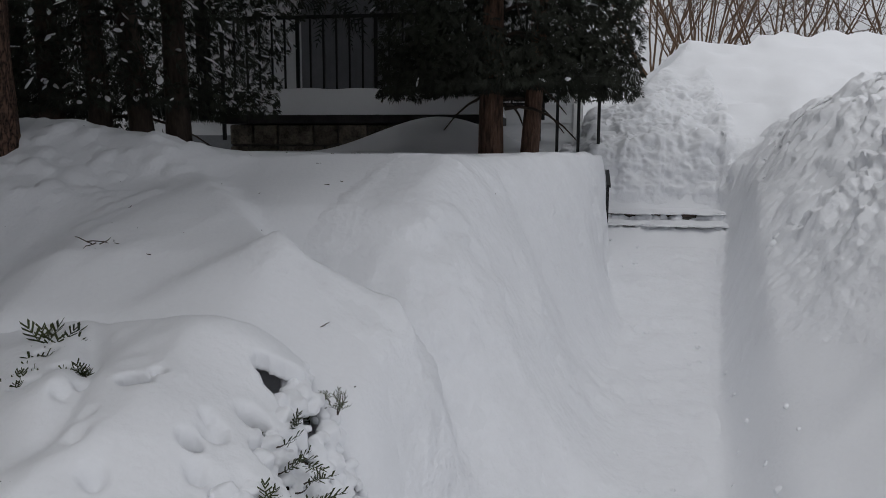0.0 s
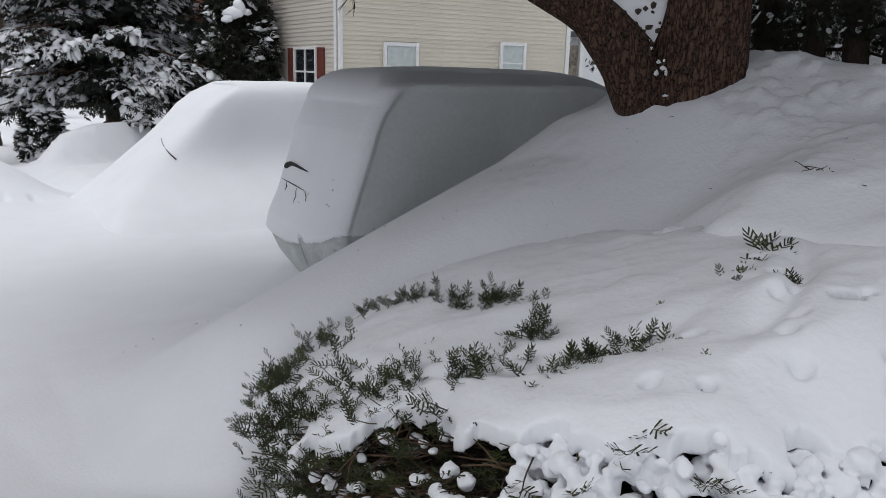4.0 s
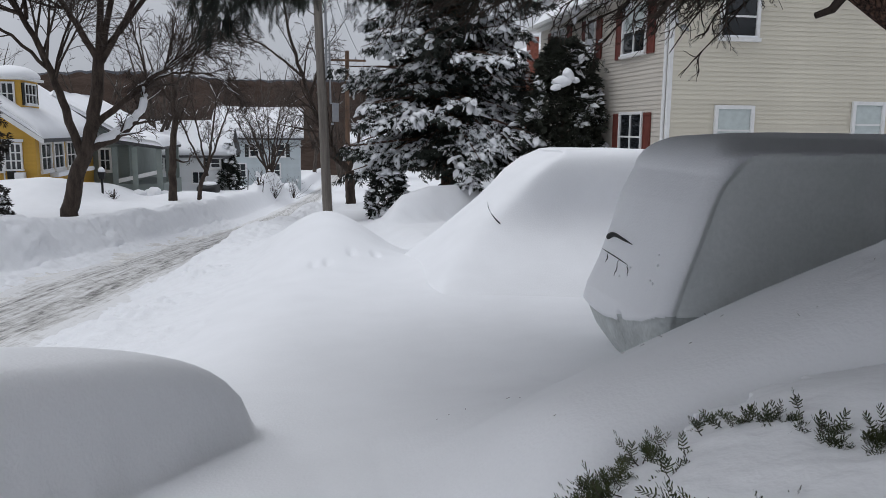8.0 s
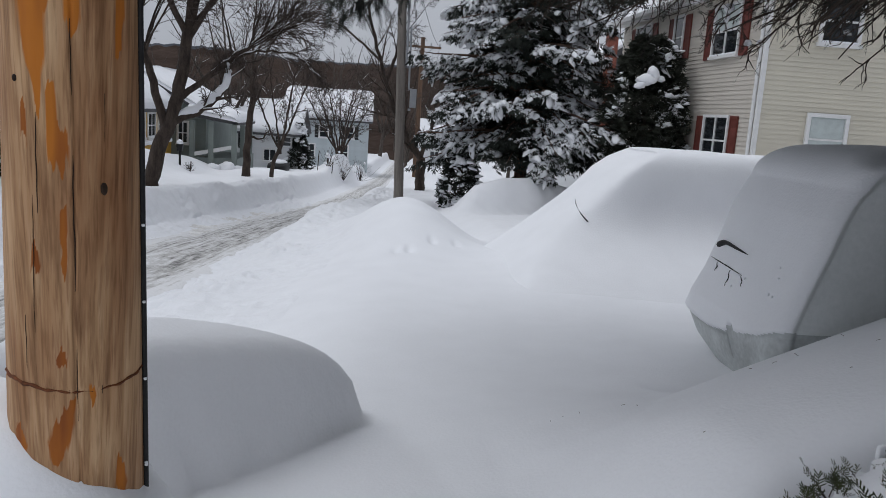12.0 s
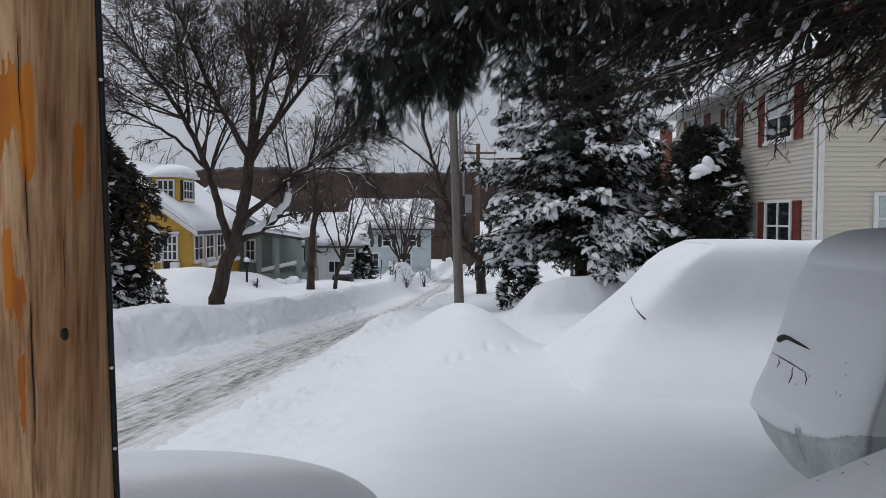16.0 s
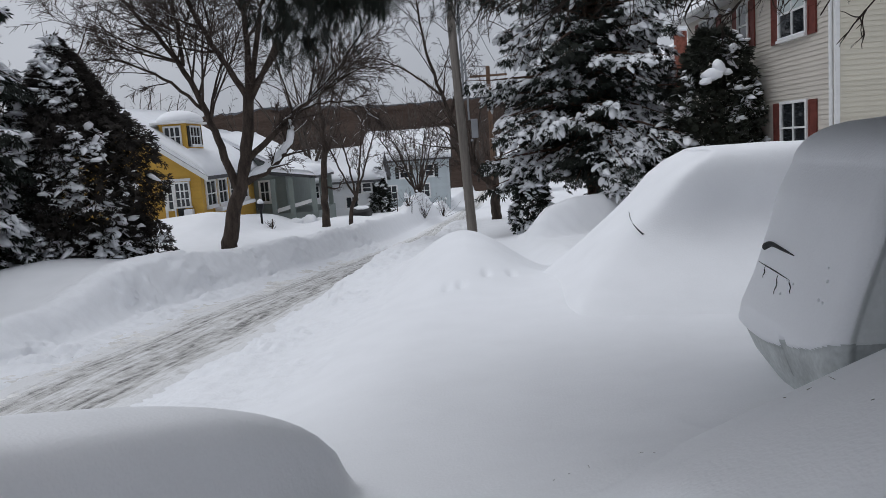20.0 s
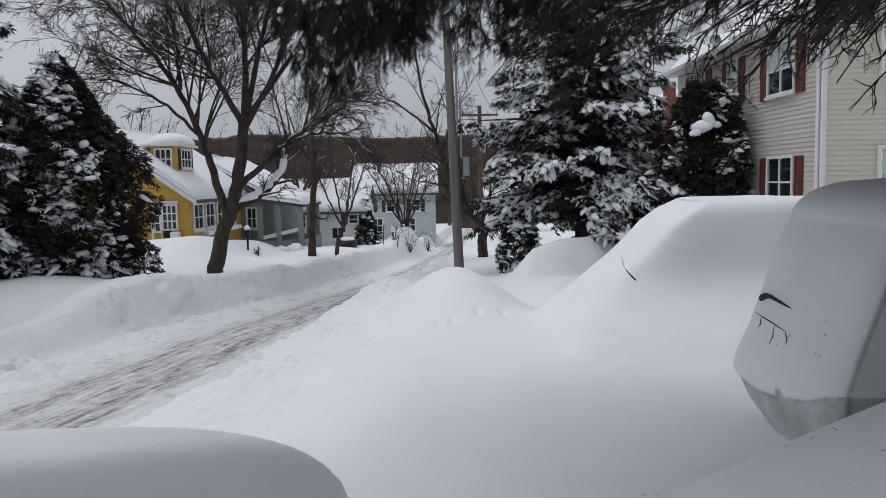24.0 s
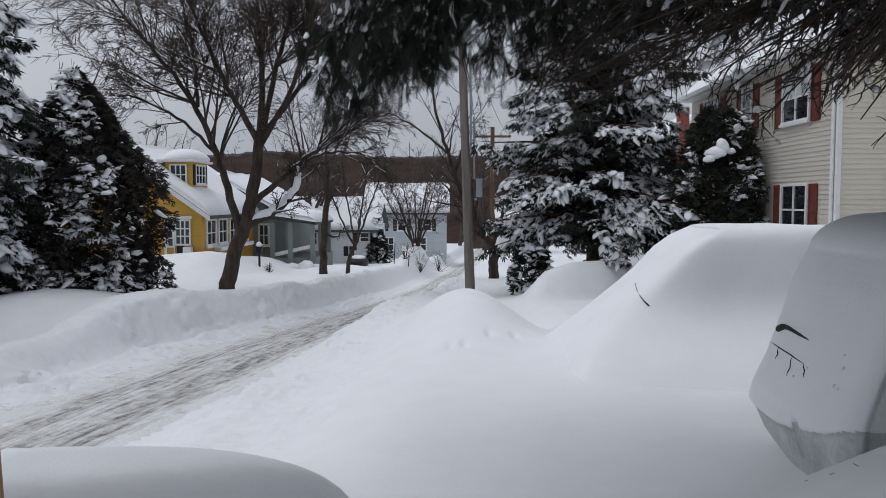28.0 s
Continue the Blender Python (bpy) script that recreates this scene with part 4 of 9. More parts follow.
# ---- houses ----
def window(parent, axis, at, a0, a1, z0, z1, panes=(1, 2), inner=CURTAIN, out=1, trim=TRIM_WHITE, snow_sill=True, width=0.07, half_blind=False):
    """A window on a wall whose plane is x or y = at; out is the sign of the way outwards."""
    win = new("window")
    win.parent = parent

    def slab(name, p0, p1, q0, q1, d0, d1, mat, owner, bevel=0.0, label=""):
        lo, hi = sorted((at + out * d0, at + out * d1))
        bm = box(lo, hi, p0, p1, q0, q1, bevel) if axis == "x" else box(p0, p1, lo, hi, q0, q1, bevel)
        return part(name, bm, mat, owner, label)

    slab("frame", a0 - width, a0, z0 - width, z1 + width, 0.0, 0.07, trim, win, 0.008)
    slab("frame", a1, a1 + width, z0 - width, z1 + width, 0.0, 0.07, trim, win, 0.008)
    slab("frame", a0, a1, z1, z1 + width, 0.0, 0.066, trim, win)
    slab("sill", a0 - width - 0.03, a1 + width + 0.03, z0 - width, z0, 0.0, 0.11, trim, win, 0.01)
    slab("backing", a0, a1, z0, z1, 0.0, 0.02, inner, win)
    cols, rows = panes
    for i in range(1, cols):
        c = a0 + (a1 - a0) * i / cols
        slab("mullion", c - 0.025, c + 0.025, z0, z1, 0.02, 0.058, trim, win)
    for j in range(1, rows):
        c = z0 + (z1 - z0) * j / rows
        slab("rail", a0, a1, c - 0.022, c + 0.022, 0.02, 0.052, trim, win)
    for i in range(cols):
        for j in range(rows):
            pa, pb = a0 + (a1 - a0) * i / cols + 0.028, a0 + (a1 - a0) * (i + 1) / cols - 0.028
            qa, qb = z0 + (z1 - z0) * j / rows + 0.024, z0 + (z1 - z0) * (j + 1) / rows - 0.024
            if inner is BLIND or (half_blind and j == rows - 1):
                slab("blind", pa, pb, qa, qb, 0.02, 0.03, BLIND, win)
            else:
                slab("pane", pa, pb, qa, qb, 0.024, 0.03, GLASS, win)
    if snow_sill:
        slab("sill_snow", a0 - 0.02, a1 + 0.02, z0 - 0.001, z0 + 0.045, 0.035, 0.105, SNOW, win, 0.018)
    return win


def shutter(parent, axis, at, a0, a1, z0, z1, mat, out=1):
    sh = new("shutter")
    sh.parent = parent

    def slab(name, p0, p1, q0, q1, d0, d1):
        lo, hi = sorted((at + out * d0, at + out * d1))
        part(name, box(lo, hi, p0, p1, q0, q1) if axis == "x" else box(p0, p1, lo, hi, q0, q1), mat, sh)

    slab("panel", a0, a1, z0, z1, 0.0, 0.028)
    for p0, p1, q0, q1 in ((a0, a0 + 0.05, z0, z1), (a1 - 0.05, a1, z0, z1), (a0 + 0.05, a1 - 0.05, z1 - 0.06, z1), (a0 + 0.05, a1 - 0.05, z0, z0 + 0.06), (a0 + 0.05, a1 - 0.05, (z0 + z1) / 2 - 0.03, (z0 + z1) / 2 + 0.03)):
        slab("rail", p0, p1, q0, q1, 0.028, 0.042)


def lap_siding(parent, axis, at, a0, a1, z0, z1, lap, mat, out=1):
    """Courses of lapped boards on a wall; alike boards share one mesh."""
    lip = min(0.03, 0.2 * lap)
    prof = [(0.0, 0.0), (out * lip, 0.0), (out * 0.004, lap), (0.0, lap)]
    bm = prism([(d, q) for d, q in prof], "y" if axis == "x" else "x", a0, a1) if axis == "x" else prism([(d, q) for d, q in prof], "x", a0, a1)
    me = bpy.data.meshes.new("siding_board")
    bm.to_mesh(me)
    bm.free()
    me.materials.append(mat)
    for i in range(int((z1 - z0) / lap)):
        ob = new("siding_board", me)
        ob.parent = parent
        ob.location = (at, 0, z0 + i * lap) if axis == "x" else (0, at, z0 + i * lap)


def roof_snow(outline, axis, a, b, n=40, seed=1, depth=0.3):
    """A thick blanket of snow over a roof slope: a grid between two edge lines, with a rounded lip."""
    r = np.random.default_rng(seed)
    (p0, q0), (p1, q1) = outline
    us, vs = np.linspace(0, 1, 14), np.linspace(0, 1, n)
    U, V = np.meshgrid(us, vs)
    p, q = p0 + (p1 - p0) * U, q0 + (q1 - q0) * U
    s = a + (b - a) * V
    lip = np.minimum(1, np.minimum(U, 1 - U + 0.6) * 7) * np.minimum(1, np.minimum(V, 1 - V) * n / 2.2 + 0.25)
    P = np.stack([s, p, 0 * p], -1).reshape(-1, 3)
    th = depth * np.sqrt(np.clip(lip, 0, 1)) * (1 + 0.18 * wobble(P, 1.1, seed).reshape(U.shape))
    top = (s, p, q + th) if axis == "x" else (p, s, q + th)
    low = (s, p, q + 0 * th) if axis == "x" else (p, s, q + 0 * th)
    V3 = np.concatenate([np.stack(top, -1).reshape(-1, 3), np.stack(low, -1).reshape(-1, 3)])
    m, k = len(vs), len(us)
    i = (np.arange(m - 1)[:, None] * k + np.arange(k - 1)[None]).ravel()
    F = [np.stack([i, i + 1, i + k + 1, i + k], -1)]
    F.append(F[0][:, ::-1] + m * k)
    rim = np.concatenate([np.arange(k), np.arange(1, m) * k + k - 1, (m - 1) * k + np.arange(k - 2, -1, -1), np.arange(m - 2, 0, -1) * k])
    nxt = np.roll(rim, -1)
    F.append(np.stack([rim, nxt, nxt + m * k, rim + m * k], -1))
    return mesh_np("snow", V3, np.concatenate(F), True)


def neighbour_house():
    X0, Y0, Y1, X1, ZE = 8.1, 17.6, 27.8, 15.4, 5.45
    h = thing("house", X0, Y0, 0, "two-storey cream sided house with red shutters beside the driveway", "house")
    h.matrix_world = Matrix()
    # street wall takes the darker siding, its shade put into the colour
    wall_w = part("wall", box(X0 + 0.02, X0 + 0.2, Y0 + 0.02, Y1, -1.5, ZE), SIDING_CREAM_SHADED, h)
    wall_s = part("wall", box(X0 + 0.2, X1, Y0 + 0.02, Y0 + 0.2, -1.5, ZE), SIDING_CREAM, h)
    part("wall", box(X1 - 0.2, X1, Y0 + 0.2, Y1, -1.5, ZE), SIDING_CREAM, h)
    part("wall", box(X0 + 0.2, X1 - 0.2, Y1 - 0.2, Y1, -1.5, ZE), SIDING_CREAM, h)
    ridge = (X0 + X1) / 2
    part("gable", prism([(X0, ZE), (X1, ZE), (ridge, ZE + 2.1)], "y", Y0 + 0.05, Y0 + 0.2), SIDING_CREAM, h)
    part("gable", prism([(X0, ZE), (X1, ZE), (ridge, ZE + 2.1)], "y", Y1 - 0.2, Y1 - 0.05), SIDING_CREAM, h)
    part("roof", prism([(X0 - 0.35, ZE - 0.02), (X0 - 0.35, ZE + 0.14), (ridge, ZE + 2.28), (X1 + 0.35, ZE + 0.14), (X1 + 0.35, ZE - 0.02), (ridge, ZE + 2.12)], "y", Y0 - 0.25, Y1 + 0.25), SHINGLE, h)
    put("roof_snow", roof_snow(((X0 - 0.30, ZE + 0.15), (ridge, ZE + 2.29)), "y", Y0 - 0.2, Y1 + 0.2, 50, 2, 0.26), SNOW, h)
    part("fascia", box(X0 - 0.36, X0 - 0.33, Y0 - 0.25, Y1 + 0.25, ZE - 0.06, ZE + 0.12), TRIM_WHITE, h)
    part("soffit", box(X0 - 0.33, X0 + 0.02, Y0 - 0.2, Y1 + 0.2, ZE - 0.05, ZE - 0.02), TRIM_WHITE, h)
    part("gutter", prism([(X0 - 0.49, ZE + 0.08), (X0 - 0.47, ZE - 0.03), (X0 - 0.37, ZE - 0.04), (X0 - 0.365, ZE + 0.1)], "y", Y0 - 0.25, Y1 + 0.25), TRIM_WHITE, h)
    spout = [((X0 - 0.4, Y0 + 0.1, ZE - 0.02), (X0 - 0.12, Y0 + 0.12, ZE - 0.3), (X0 - 0.06, Y0 + 0.12, ZE - 0.5), (X0 - 0.06, Y0 + 0.12, -0.5))]
    tubes("downspout", [(np.array(p), np.full(4, 0.045)) for p in spout], 8, TRIM_WHITE, h)
    part("corner_board", box(X0 - 0.025, X0 + 0.06, Y0 - 0.03, Y0 + 0.0, -1.5, ZE - 0.06), TRIM_WHITE, h)
    part("corner_board", box(X0 - 0.03, X0 - 0.002, Y0, Y0 + 0.06, -1.5, ZE - 0.06), TRIM_WHITE, h)
    part("corner_board", box(X1 - 0.12, X1 + 0.02, Y0 - 0.03, Y0 + 0.0, -1.5, ZE), TRIM_WHITE, h)
    lap_siding(wall_w, "x", X0 + 0.02, Y0 + 0.06, Y1, -0.2, ZE - 0.06, 0.108, SIDING_CREAM_SHADED, -1)
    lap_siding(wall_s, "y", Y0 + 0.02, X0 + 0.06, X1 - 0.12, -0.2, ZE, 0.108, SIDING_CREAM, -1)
    # street side
    f = X0 + 0.0
    window(h, "x", f, 18.95, 20.3, 3.9, 5.08, (2, 2), out=-1, half_blind=True)
    shutter(h, "x", f, 18.45, 18.84, 3.84, 5.12, SHUTTER_RED, -1)
    shutter(h, "x", f, 20.42, 20.82, 3.84, 5.12, SHUTTER_RED, -1)
    window(h, "x", f, 22.38, 23.0, 4.05, 5.15, (1, 2), out=-1)
    shutter(h, "x", f, 21.9, 22.28, 3.98, 5.18, SHUTTER_RED, -1)
    shutter(h, "x", f, 23.1, 23.48, 3.98, 5.18, SHUTTER_RED, -1)
    window(h, "x", f, 24.95, 26.3, 4.2, 5.2, (2, 2), out=-1)
    shutter(h, "x", f, 24.45, 24.84, 4.14, 5.22, SHUTTER_RED, -1)
    shutter(h, "x", f, 26.4, 26.8, 4.14, 5.22, SHUTTER_RED, -1)
    window(h, "x", f, 18.95, 20.25, 1.25, 2.38, (2, 2), out=-1, half_blind=False)
    shutter(h, "x", f, 18.45, 18.84, 1.2, 2.42, SHUTTER_RED, -1)
    shutter(h, "x", f, 20.37, 20.76, 1.2, 2.42, SHUTTER_RED, -1)
    door = new("door")
    door.parent = h
    part("door_panel", box(f - 0.05, f, 22.3, 23.2, 0.2, 2.3), TRIM_WHITE, door)
    part("door_frame", box(f - 0.09, f, 22.16, 22.3, 0.2, 2.44), TRIM_WHITE, door)
    part("door_frame", box(f - 0.09, f, 23.2, 23.34, 0.2, 2.44), TRIM_WHITE, door)
    part("hood", box(f - 0.7, f, 21.9, 23.6, 2.5, 2.62, 0.01), TRIM_WHITE, door)
    # driveway side
    w = Y0 + 0.0
    window(h, "y", w, 9.36, 10.2, 1.5, 2.5, (1, 2), BLIND, -1, width=0.09)
    window(h, "y", w, 12.98, 13.7, 1.7, 2.64, (1, 2), BLIND, -1, width=0.09)
    window(h, "y", w, 9.36, 10.18, 4.14, 5.1, (1, 2), CURTAIN, -1, width=0.09)
    # back porch beyond the rear corner
    part("porch_wall", box(X1, X1 + 2.6, Y0 + 0.6, Y0 + 0.75, -1, 3.0), SIDING_WHITE, h)
    part("porch_roof", box(X1, X1 + 2.8, Y0 + 0.3, Y0 + 2.2, 3.0, 3.15, 0.02), SHINGLE, h)
    part("porch_post", box(X1 + 0.75, X1 + 0.9, Y0 + 0.3, Y0 + 0.45, -1, 3.0, 0.01), TRIM_WHITE, h)
    part("porch_stone", box(X1 + 0.1, X1 + 0.7, Y0 + 0.35, Y0 + 0.55, 1.7, 2.75, 0.02), STONE, h)
    part("chimney", box(ridge + 0.4, ridge + 1.0, Y1 - 3, Y1 - 2.4, ZE + 1.5, ZE + 3.2, 0.02), BRICK_RED, h)


neighbour_house()


def chimney_far():
    c = thing("chimney_house", 11.0, 40.5, 0, "snow-covered roof with a red brick chimney behind the spruce", "house")
    c.matrix_world = Matrix()
    part("wall", box(8.6, 16, 40, 50, -3, 3.6), SIDING_WHITE, c)
    part("roof", prism([(8.3, 3.6), (12.3, 6.2), (16.3, 3.6)], "y", 39.7, 50), SHINGLE, c)
    put("roof_snow", roof_snow(((8.2, 3.62), (12.3, 6.22)), "y", 39.6, 50, 30, 5, 0.35), SNOW, c)
    ch = part("chimney", box(11.0, 11.5, 39.2, 39.68, 2.0, 6.6, 0.015), BRICK_RED, c)
    part("cap_snow", box(10.98, 11.52, 39.18, 39.7, 6.6, 6.72, 0.05), SNOW, c)


chimney_far()


def own_house():
    """The house whose walk is being shovelled: white siding, a stone porch front with an iron rail."""
    h = thing("porch_house", 8.6, 0.3, 0, "white sided house with a grey storm door behind the porch", "house")
    h.matrix_world = Matrix()
    wall = part("wall", box(8.6, 8.8, 0.2, 6.6, -0.5, 6.0), SIDING_WHITE, h)
    part("wall", box(8.8, 15, 6.4, 6.6, -0.5, 6.0), SIDING_WHITE, h)
    part("wall", box(8.8, 15, 0.2, 0.4, -0.5, 6.0), SIDING_WHITE, h)
    part("wall", box(14.8, 15, 0.4, 6.4, -0.5, 6.0), SIDING_WHITE, h)
    part("roof", prism([(8.2, 6.0), (11.9, 8.2), (15.4, 6.0)], "y", -0.1, 6.9), SHINGLE, h)
    lap_siding(wall, "x", 8.6, 3.3, 6.6, 1.2, 6.0, 0.2, SIDING_WHITE, -1)
    lap_siding(wall, "x", 8.6, 0.2, 1.55, 1.2, 6.0, 0.2, SIDING_WHITE, -1)
    part("foundation", box(8.56, 8.6, 3.3, 6.6, 0.5, 2.06), DOOR_GREY, h)
    for i in range(6):
        part("porch_panel", box(8.5, 8.56, 1.6 + 0.28 * i, 1.875 + 0.28 * i, 1.2, 4.2, 0.006), DOOR_GREY, h, "dull grey panel")
    part("corner_board", box(8.55, 8.66, 0.12, 0.22, -0.5, 6.0), TRIM_WHITE, h)
    # unseen roof with two posts, added to darken the porch front below
    part("porch_roof", box(6.75, 8.5, 0.35, 4.2, 4.25, 4.42, 0.02), SHINGLE, h)
    for y in (0.55, 4.0):
        part("porch_post", box(7.5, 7.6, y - 0.05, y + 0.05, 2.2, 4.25, 0.008), BLACK, h)


own_house()


def porch_front():
    w = thing("porch_wall", 6.95, 2.2, 1.2, "fieldstone porch front with a dark slab and deep snow on top", "wall")
    w.matrix_world = Matrix()
    part("core", box(7.0, 7.9, 0.95, 3.46, 0.8, 2.14), MORTAR, w)
    slab = part("coping", box(6.88, 7.95, 0.9, 3.53, 2.15, 2.23, 0.012), SLAB_DARK, w)
    r = np.random.default_rng(4)
    for row in range(6):
        z = 0.95 + row * 0.2
        y = 0.96
        while y < 3.4:
            L = r.uniform(0.22, 0.48)
            y1 = min(y + L, 3.47)
            if y1 - y > 0.08:
                part("stone", box(6.945 + r.uniform(0, 0.02), 7.02, y + 0.008, y1 - 0.008, z + 0.008, z + 0.19, 0.022), STONE, w)
            y = y1
    for row in range(6):
        z = 0.95 + row * 0.2
        for i in range(3):
            part("stone", box(7.03 + 0.29 * i, 7.3 + 0.29 * i, 3.45, 3.485 + r.uniform(0, 0.015), z + 0.008, z + 0.19, 0.015), STONE, w)
    # the snow cap
    us, vs = np.linspace(0, 1, 24), np.linspace(0, 1, 50)
    U, V = np.meshgrid(us, vs)
    x, y = 6.90 + 1.0 * U, 0.9 + 2.6 * V
    e = np.minimum(np.minimum(U * 5.5, (1 - U) * 5.5), np.minimum(V * 12, (1 - V) * 9))
    P = np.stack([x, y, 0 * x], -1).reshape(-1, 3)
    zz = 2.232 + 0.25 * np.sqrt(np.clip(e, 0, 1)) * (1 + 0.1 * wobble(P, 3.0, 2) + 0.05 * wobble(P, 9.0, 1)).reshape(U.shape)
    i = (np.arange(49)[:, None] * 24 + np.arange(23)[None]).ravel()
    put("snow_cap", mesh_np("snow_cap", np.stack([x, y, zz], -1).reshape(-1, 3), np.stack([i, i + 1, i + 25, i + 24], -1), True), SNOW, w)
    # the iron rail stands on the porch floor behind
    rail = thing("porch_railing", 7.55, 2.2, 2.2, "black wrought-iron porch railing with plain upright bars", "railing")
    rail.matrix_world = Matrix()
    part("top_rail", box(7.53, 7.57, 0.5, 4.0, 3.2, 3.235, 0.006), BLACK, rail)
    part("bottom_rail", box(7.535, 7.565, 0.5, 4.0, 2.34, 2.365), BLACK, rail)
    y = 0.55
    k = 0
    while y < 4.0:
        big = k % 6 == 0
        a = 0.016 if big else 0.009
        part("post" if big else "baluster", box(7.55 - a, 7.55 + a, y - a, y + a, 2.0 if big else 2.365, 3.2), BLACK, rail)
        if k % 6 == 3 and y > 2.8:
            pts = [(7.55, y + 0.06 * (1 - t) * math.cos(9 * t), 2.62 + 0.18 * t + 0.05 * (1 - t) * math.sin(9 * t)) for t in np.linspace(0, 1, 18)]
            tubes("scroll", [(np.array(pts), np.full(18, 0.006))], 5, BLACK, rail)
        y += 0.135
        k += 1
    # the rail that runs down beside the steps
    hand = thing("step_railing", 7.1, 0.1, 1.6, "thin black iron handrail beside the snowed-in steps", "railing")
    hand.matrix_world = Matrix()
    for yy, top in ((0.37, 2.75), (0.18, 2.75), (0.0, 2.85)):
        part("post", box(7.085, 7.115, yy - 0.014, yy + 0.014, 1.3, top), BLACK, hand)
    part("hand_rail", box(7.08, 7.12, -0.03, 0.5, 2.75, 2.785, 0.006), BLACK, hand)
    low = thing("low_railing", 5.75, -0.08, 1.2, "short black iron railing sticking out of the cut snow", "railing")
    low.matrix_world = Matrix()
    for i in range(4):
        part("bar", box(5.9 + 0.09 * i, 5.91 + 0.09 * i, -0.05, -0.04, 1.3, 1.66 + 0.03 * i), BLACK, low)
    part("top_rail", prism([(5.88, 1.645), (6.2, 1.75), (6.2, 1.77), (5.88, 1.665)], "y", -0.06, -0.03), BLACK, low)


porch_front()


def path_steps():
    s = thing("front_steps", 6.3, -0.5, 1.0, "low brick steps swept half clear, dusted with snow", "steps")
    s.matrix_world = Matrix()
    r = np.random.default_rng(9)
    for k, (x0, x1, z) in enumerate(((6.25, 6.6, 1.335), (6.6, 7.0, 1.40))):
        tread = part("tread", box(x0, x1, -1.15, 0.35, z - 0.2, z - 0.03), MORTAR, s)
        bm = box(-0.115, 0.115, -0.05, 0.05, -0.03, 0.03, 0.006)
        me = bpy.data.meshes.new("brick")
        bm.to_mesh(me)
        bm.free()
        me.materials.append(BRICK_STEP)
        xx = x0 + 0.13
        while xx < min(x1, 7.4):
            for j in range(13):
                ob = new("brick", me)
                ob.parent = tread
                ob.matrix_world = pose(xx, -1.08 + j * 0.112, z - 0.032 + r.uniform(-0.003, 0.003), 0, 0, r.uniform(-1, 1))
            xx += 0.24
        n = 220
        pl = np.stack([r.uniform(x0 + 0.03, min(x1, 7.6), n), r.uniform(-1.1, 0.2, n), np.full(n, z - 0.006)], -1)
        pl = pl[(np.abs(pl[:, 0] - x0) > 0.06) | (wobble(pl * np.array([0, 1, 0]), 6.0, k) > -0.25)]
        V, F = blobs(pl, np.stack([r.uniform(0.05, 0.2, len(pl)), r.uniform(0.05, 0.2, len(pl)), r.uniform(0.006, 0.02, len(pl))], -1), 2, 0.3, 0.3, k)
        put("step_snow", mesh_np("step_snow", V, F, True), SNOW, s, kind="stuff")
        n = 30
        pl = np.stack([np.full(n, x0 - 0.01), r.uniform(-1.1, 0.1, n), np.full(n, z - 0.06)], -1)
        V, F = blobs(pl, np.stack([r.uniform(0.03, 0.06, n), r.uniform(0.03, 0.09, n), r.uniform(0.025, 0.06, n)], -1), 2, 0.4, 0.9, k + 5)
        put("riser_snow", mesh_np("riser_snow", V, F, True), SNOW, s, kind="stuff")


path_steps()


# ---- cars under snow ----
def snow_shell(cx, cy, cz, hx, hy, hz, rear, hood, seed, n=40, p=4.6, pz=None):
    """A rounded box swept by wind, with a leaning rear end (x low) and a lower front (x high)."""
    ts = np.linspace(-1, 1, n)
    A, B = np.meshgrid(ts, ts)
    one = np.ones_like(A)
    V, F, base = [], [], 0
    i = (np.arange(n - 1)[:, None] * n + np.arange(n - 1)[None]).ravel()
    quad = np.stack([i, i + 1, i + n + 1, i + n], -1)
    for face in ((one, A, B), (-one, B, A), (B, one, A), (A, -one, B), (A, B, one), (B, A, -one)):
        P = np.stack(face, -1).reshape(-1, 3)
        v = pz or p
        flat = (np.abs(P[:, :1]) ** p + np.abs(P[:, 1:2]) ** p) ** (v / p)
        P = P / (flat + np.abs(P[:, 2:]) ** v) ** (1 / v)
        V.append(P)
        F.append(quad + base)
        base += n * n
    P, F = np.concatenate(V), np.concatenate(F)
    X, Y, Z = P.T
    z = cz + hz * Z
    if pz:
        u = 1 - np.abs(X)
        u = np.where(u < 0.3, u * (0.3 + 0.7 * u / 0.3), u)
        X = np.sign(X) * (1 - u)
    x = cx + hx * X
    back = np.clip(-X, 0, 1) ** 2
    x = x + back * np.interp(z, *rear)
    low = smooth_step(*hood[:2], X)
    z = z - np.clip(z - hood[2], 0, 9) * hood[3] * low
    y = cy + hy * Y * (1 - 0.05 * np.clip(Z, 0, 1))
    Q = np.stack([x, y, z], -1)
    amp = 0.018 * wobble(Q, 2.3, seed) + 0.008 * wobble(Q, 6.0, seed + 2)
    Q = Q + P * amp[:, None]
    key = {}
    order = np.round(Q, 5)
    uniq, inv = np.unique(order, axis=0, return_inverse=True)
    return uniq, inv.reshape(-1)[F]


def on_ray(V, target, eye=(-0.1, 0.9, 2.0), proud=0.004):
    """The place on a shell that lies in line with a target, seen from the walk, a little proud of the snow."""
    eye, target = np.array(eye), np.array(target, float)
    way = (target - eye) / np.linalg.norm(target - eye)
    d = V - eye
    along = d @ way
    off = np.linalg.norm(d - along[:, None] * way, axis=1)
    near = off < max(0.10, off.min() + 0.05)
    w = np.exp(-(((off - off.min()) / 0.03) ** 2)) * near
    front = along[near].min()
    w = w * (along < front + 0.35)
    return eye + way * ((w * along).sum() / w.sum() - proud)


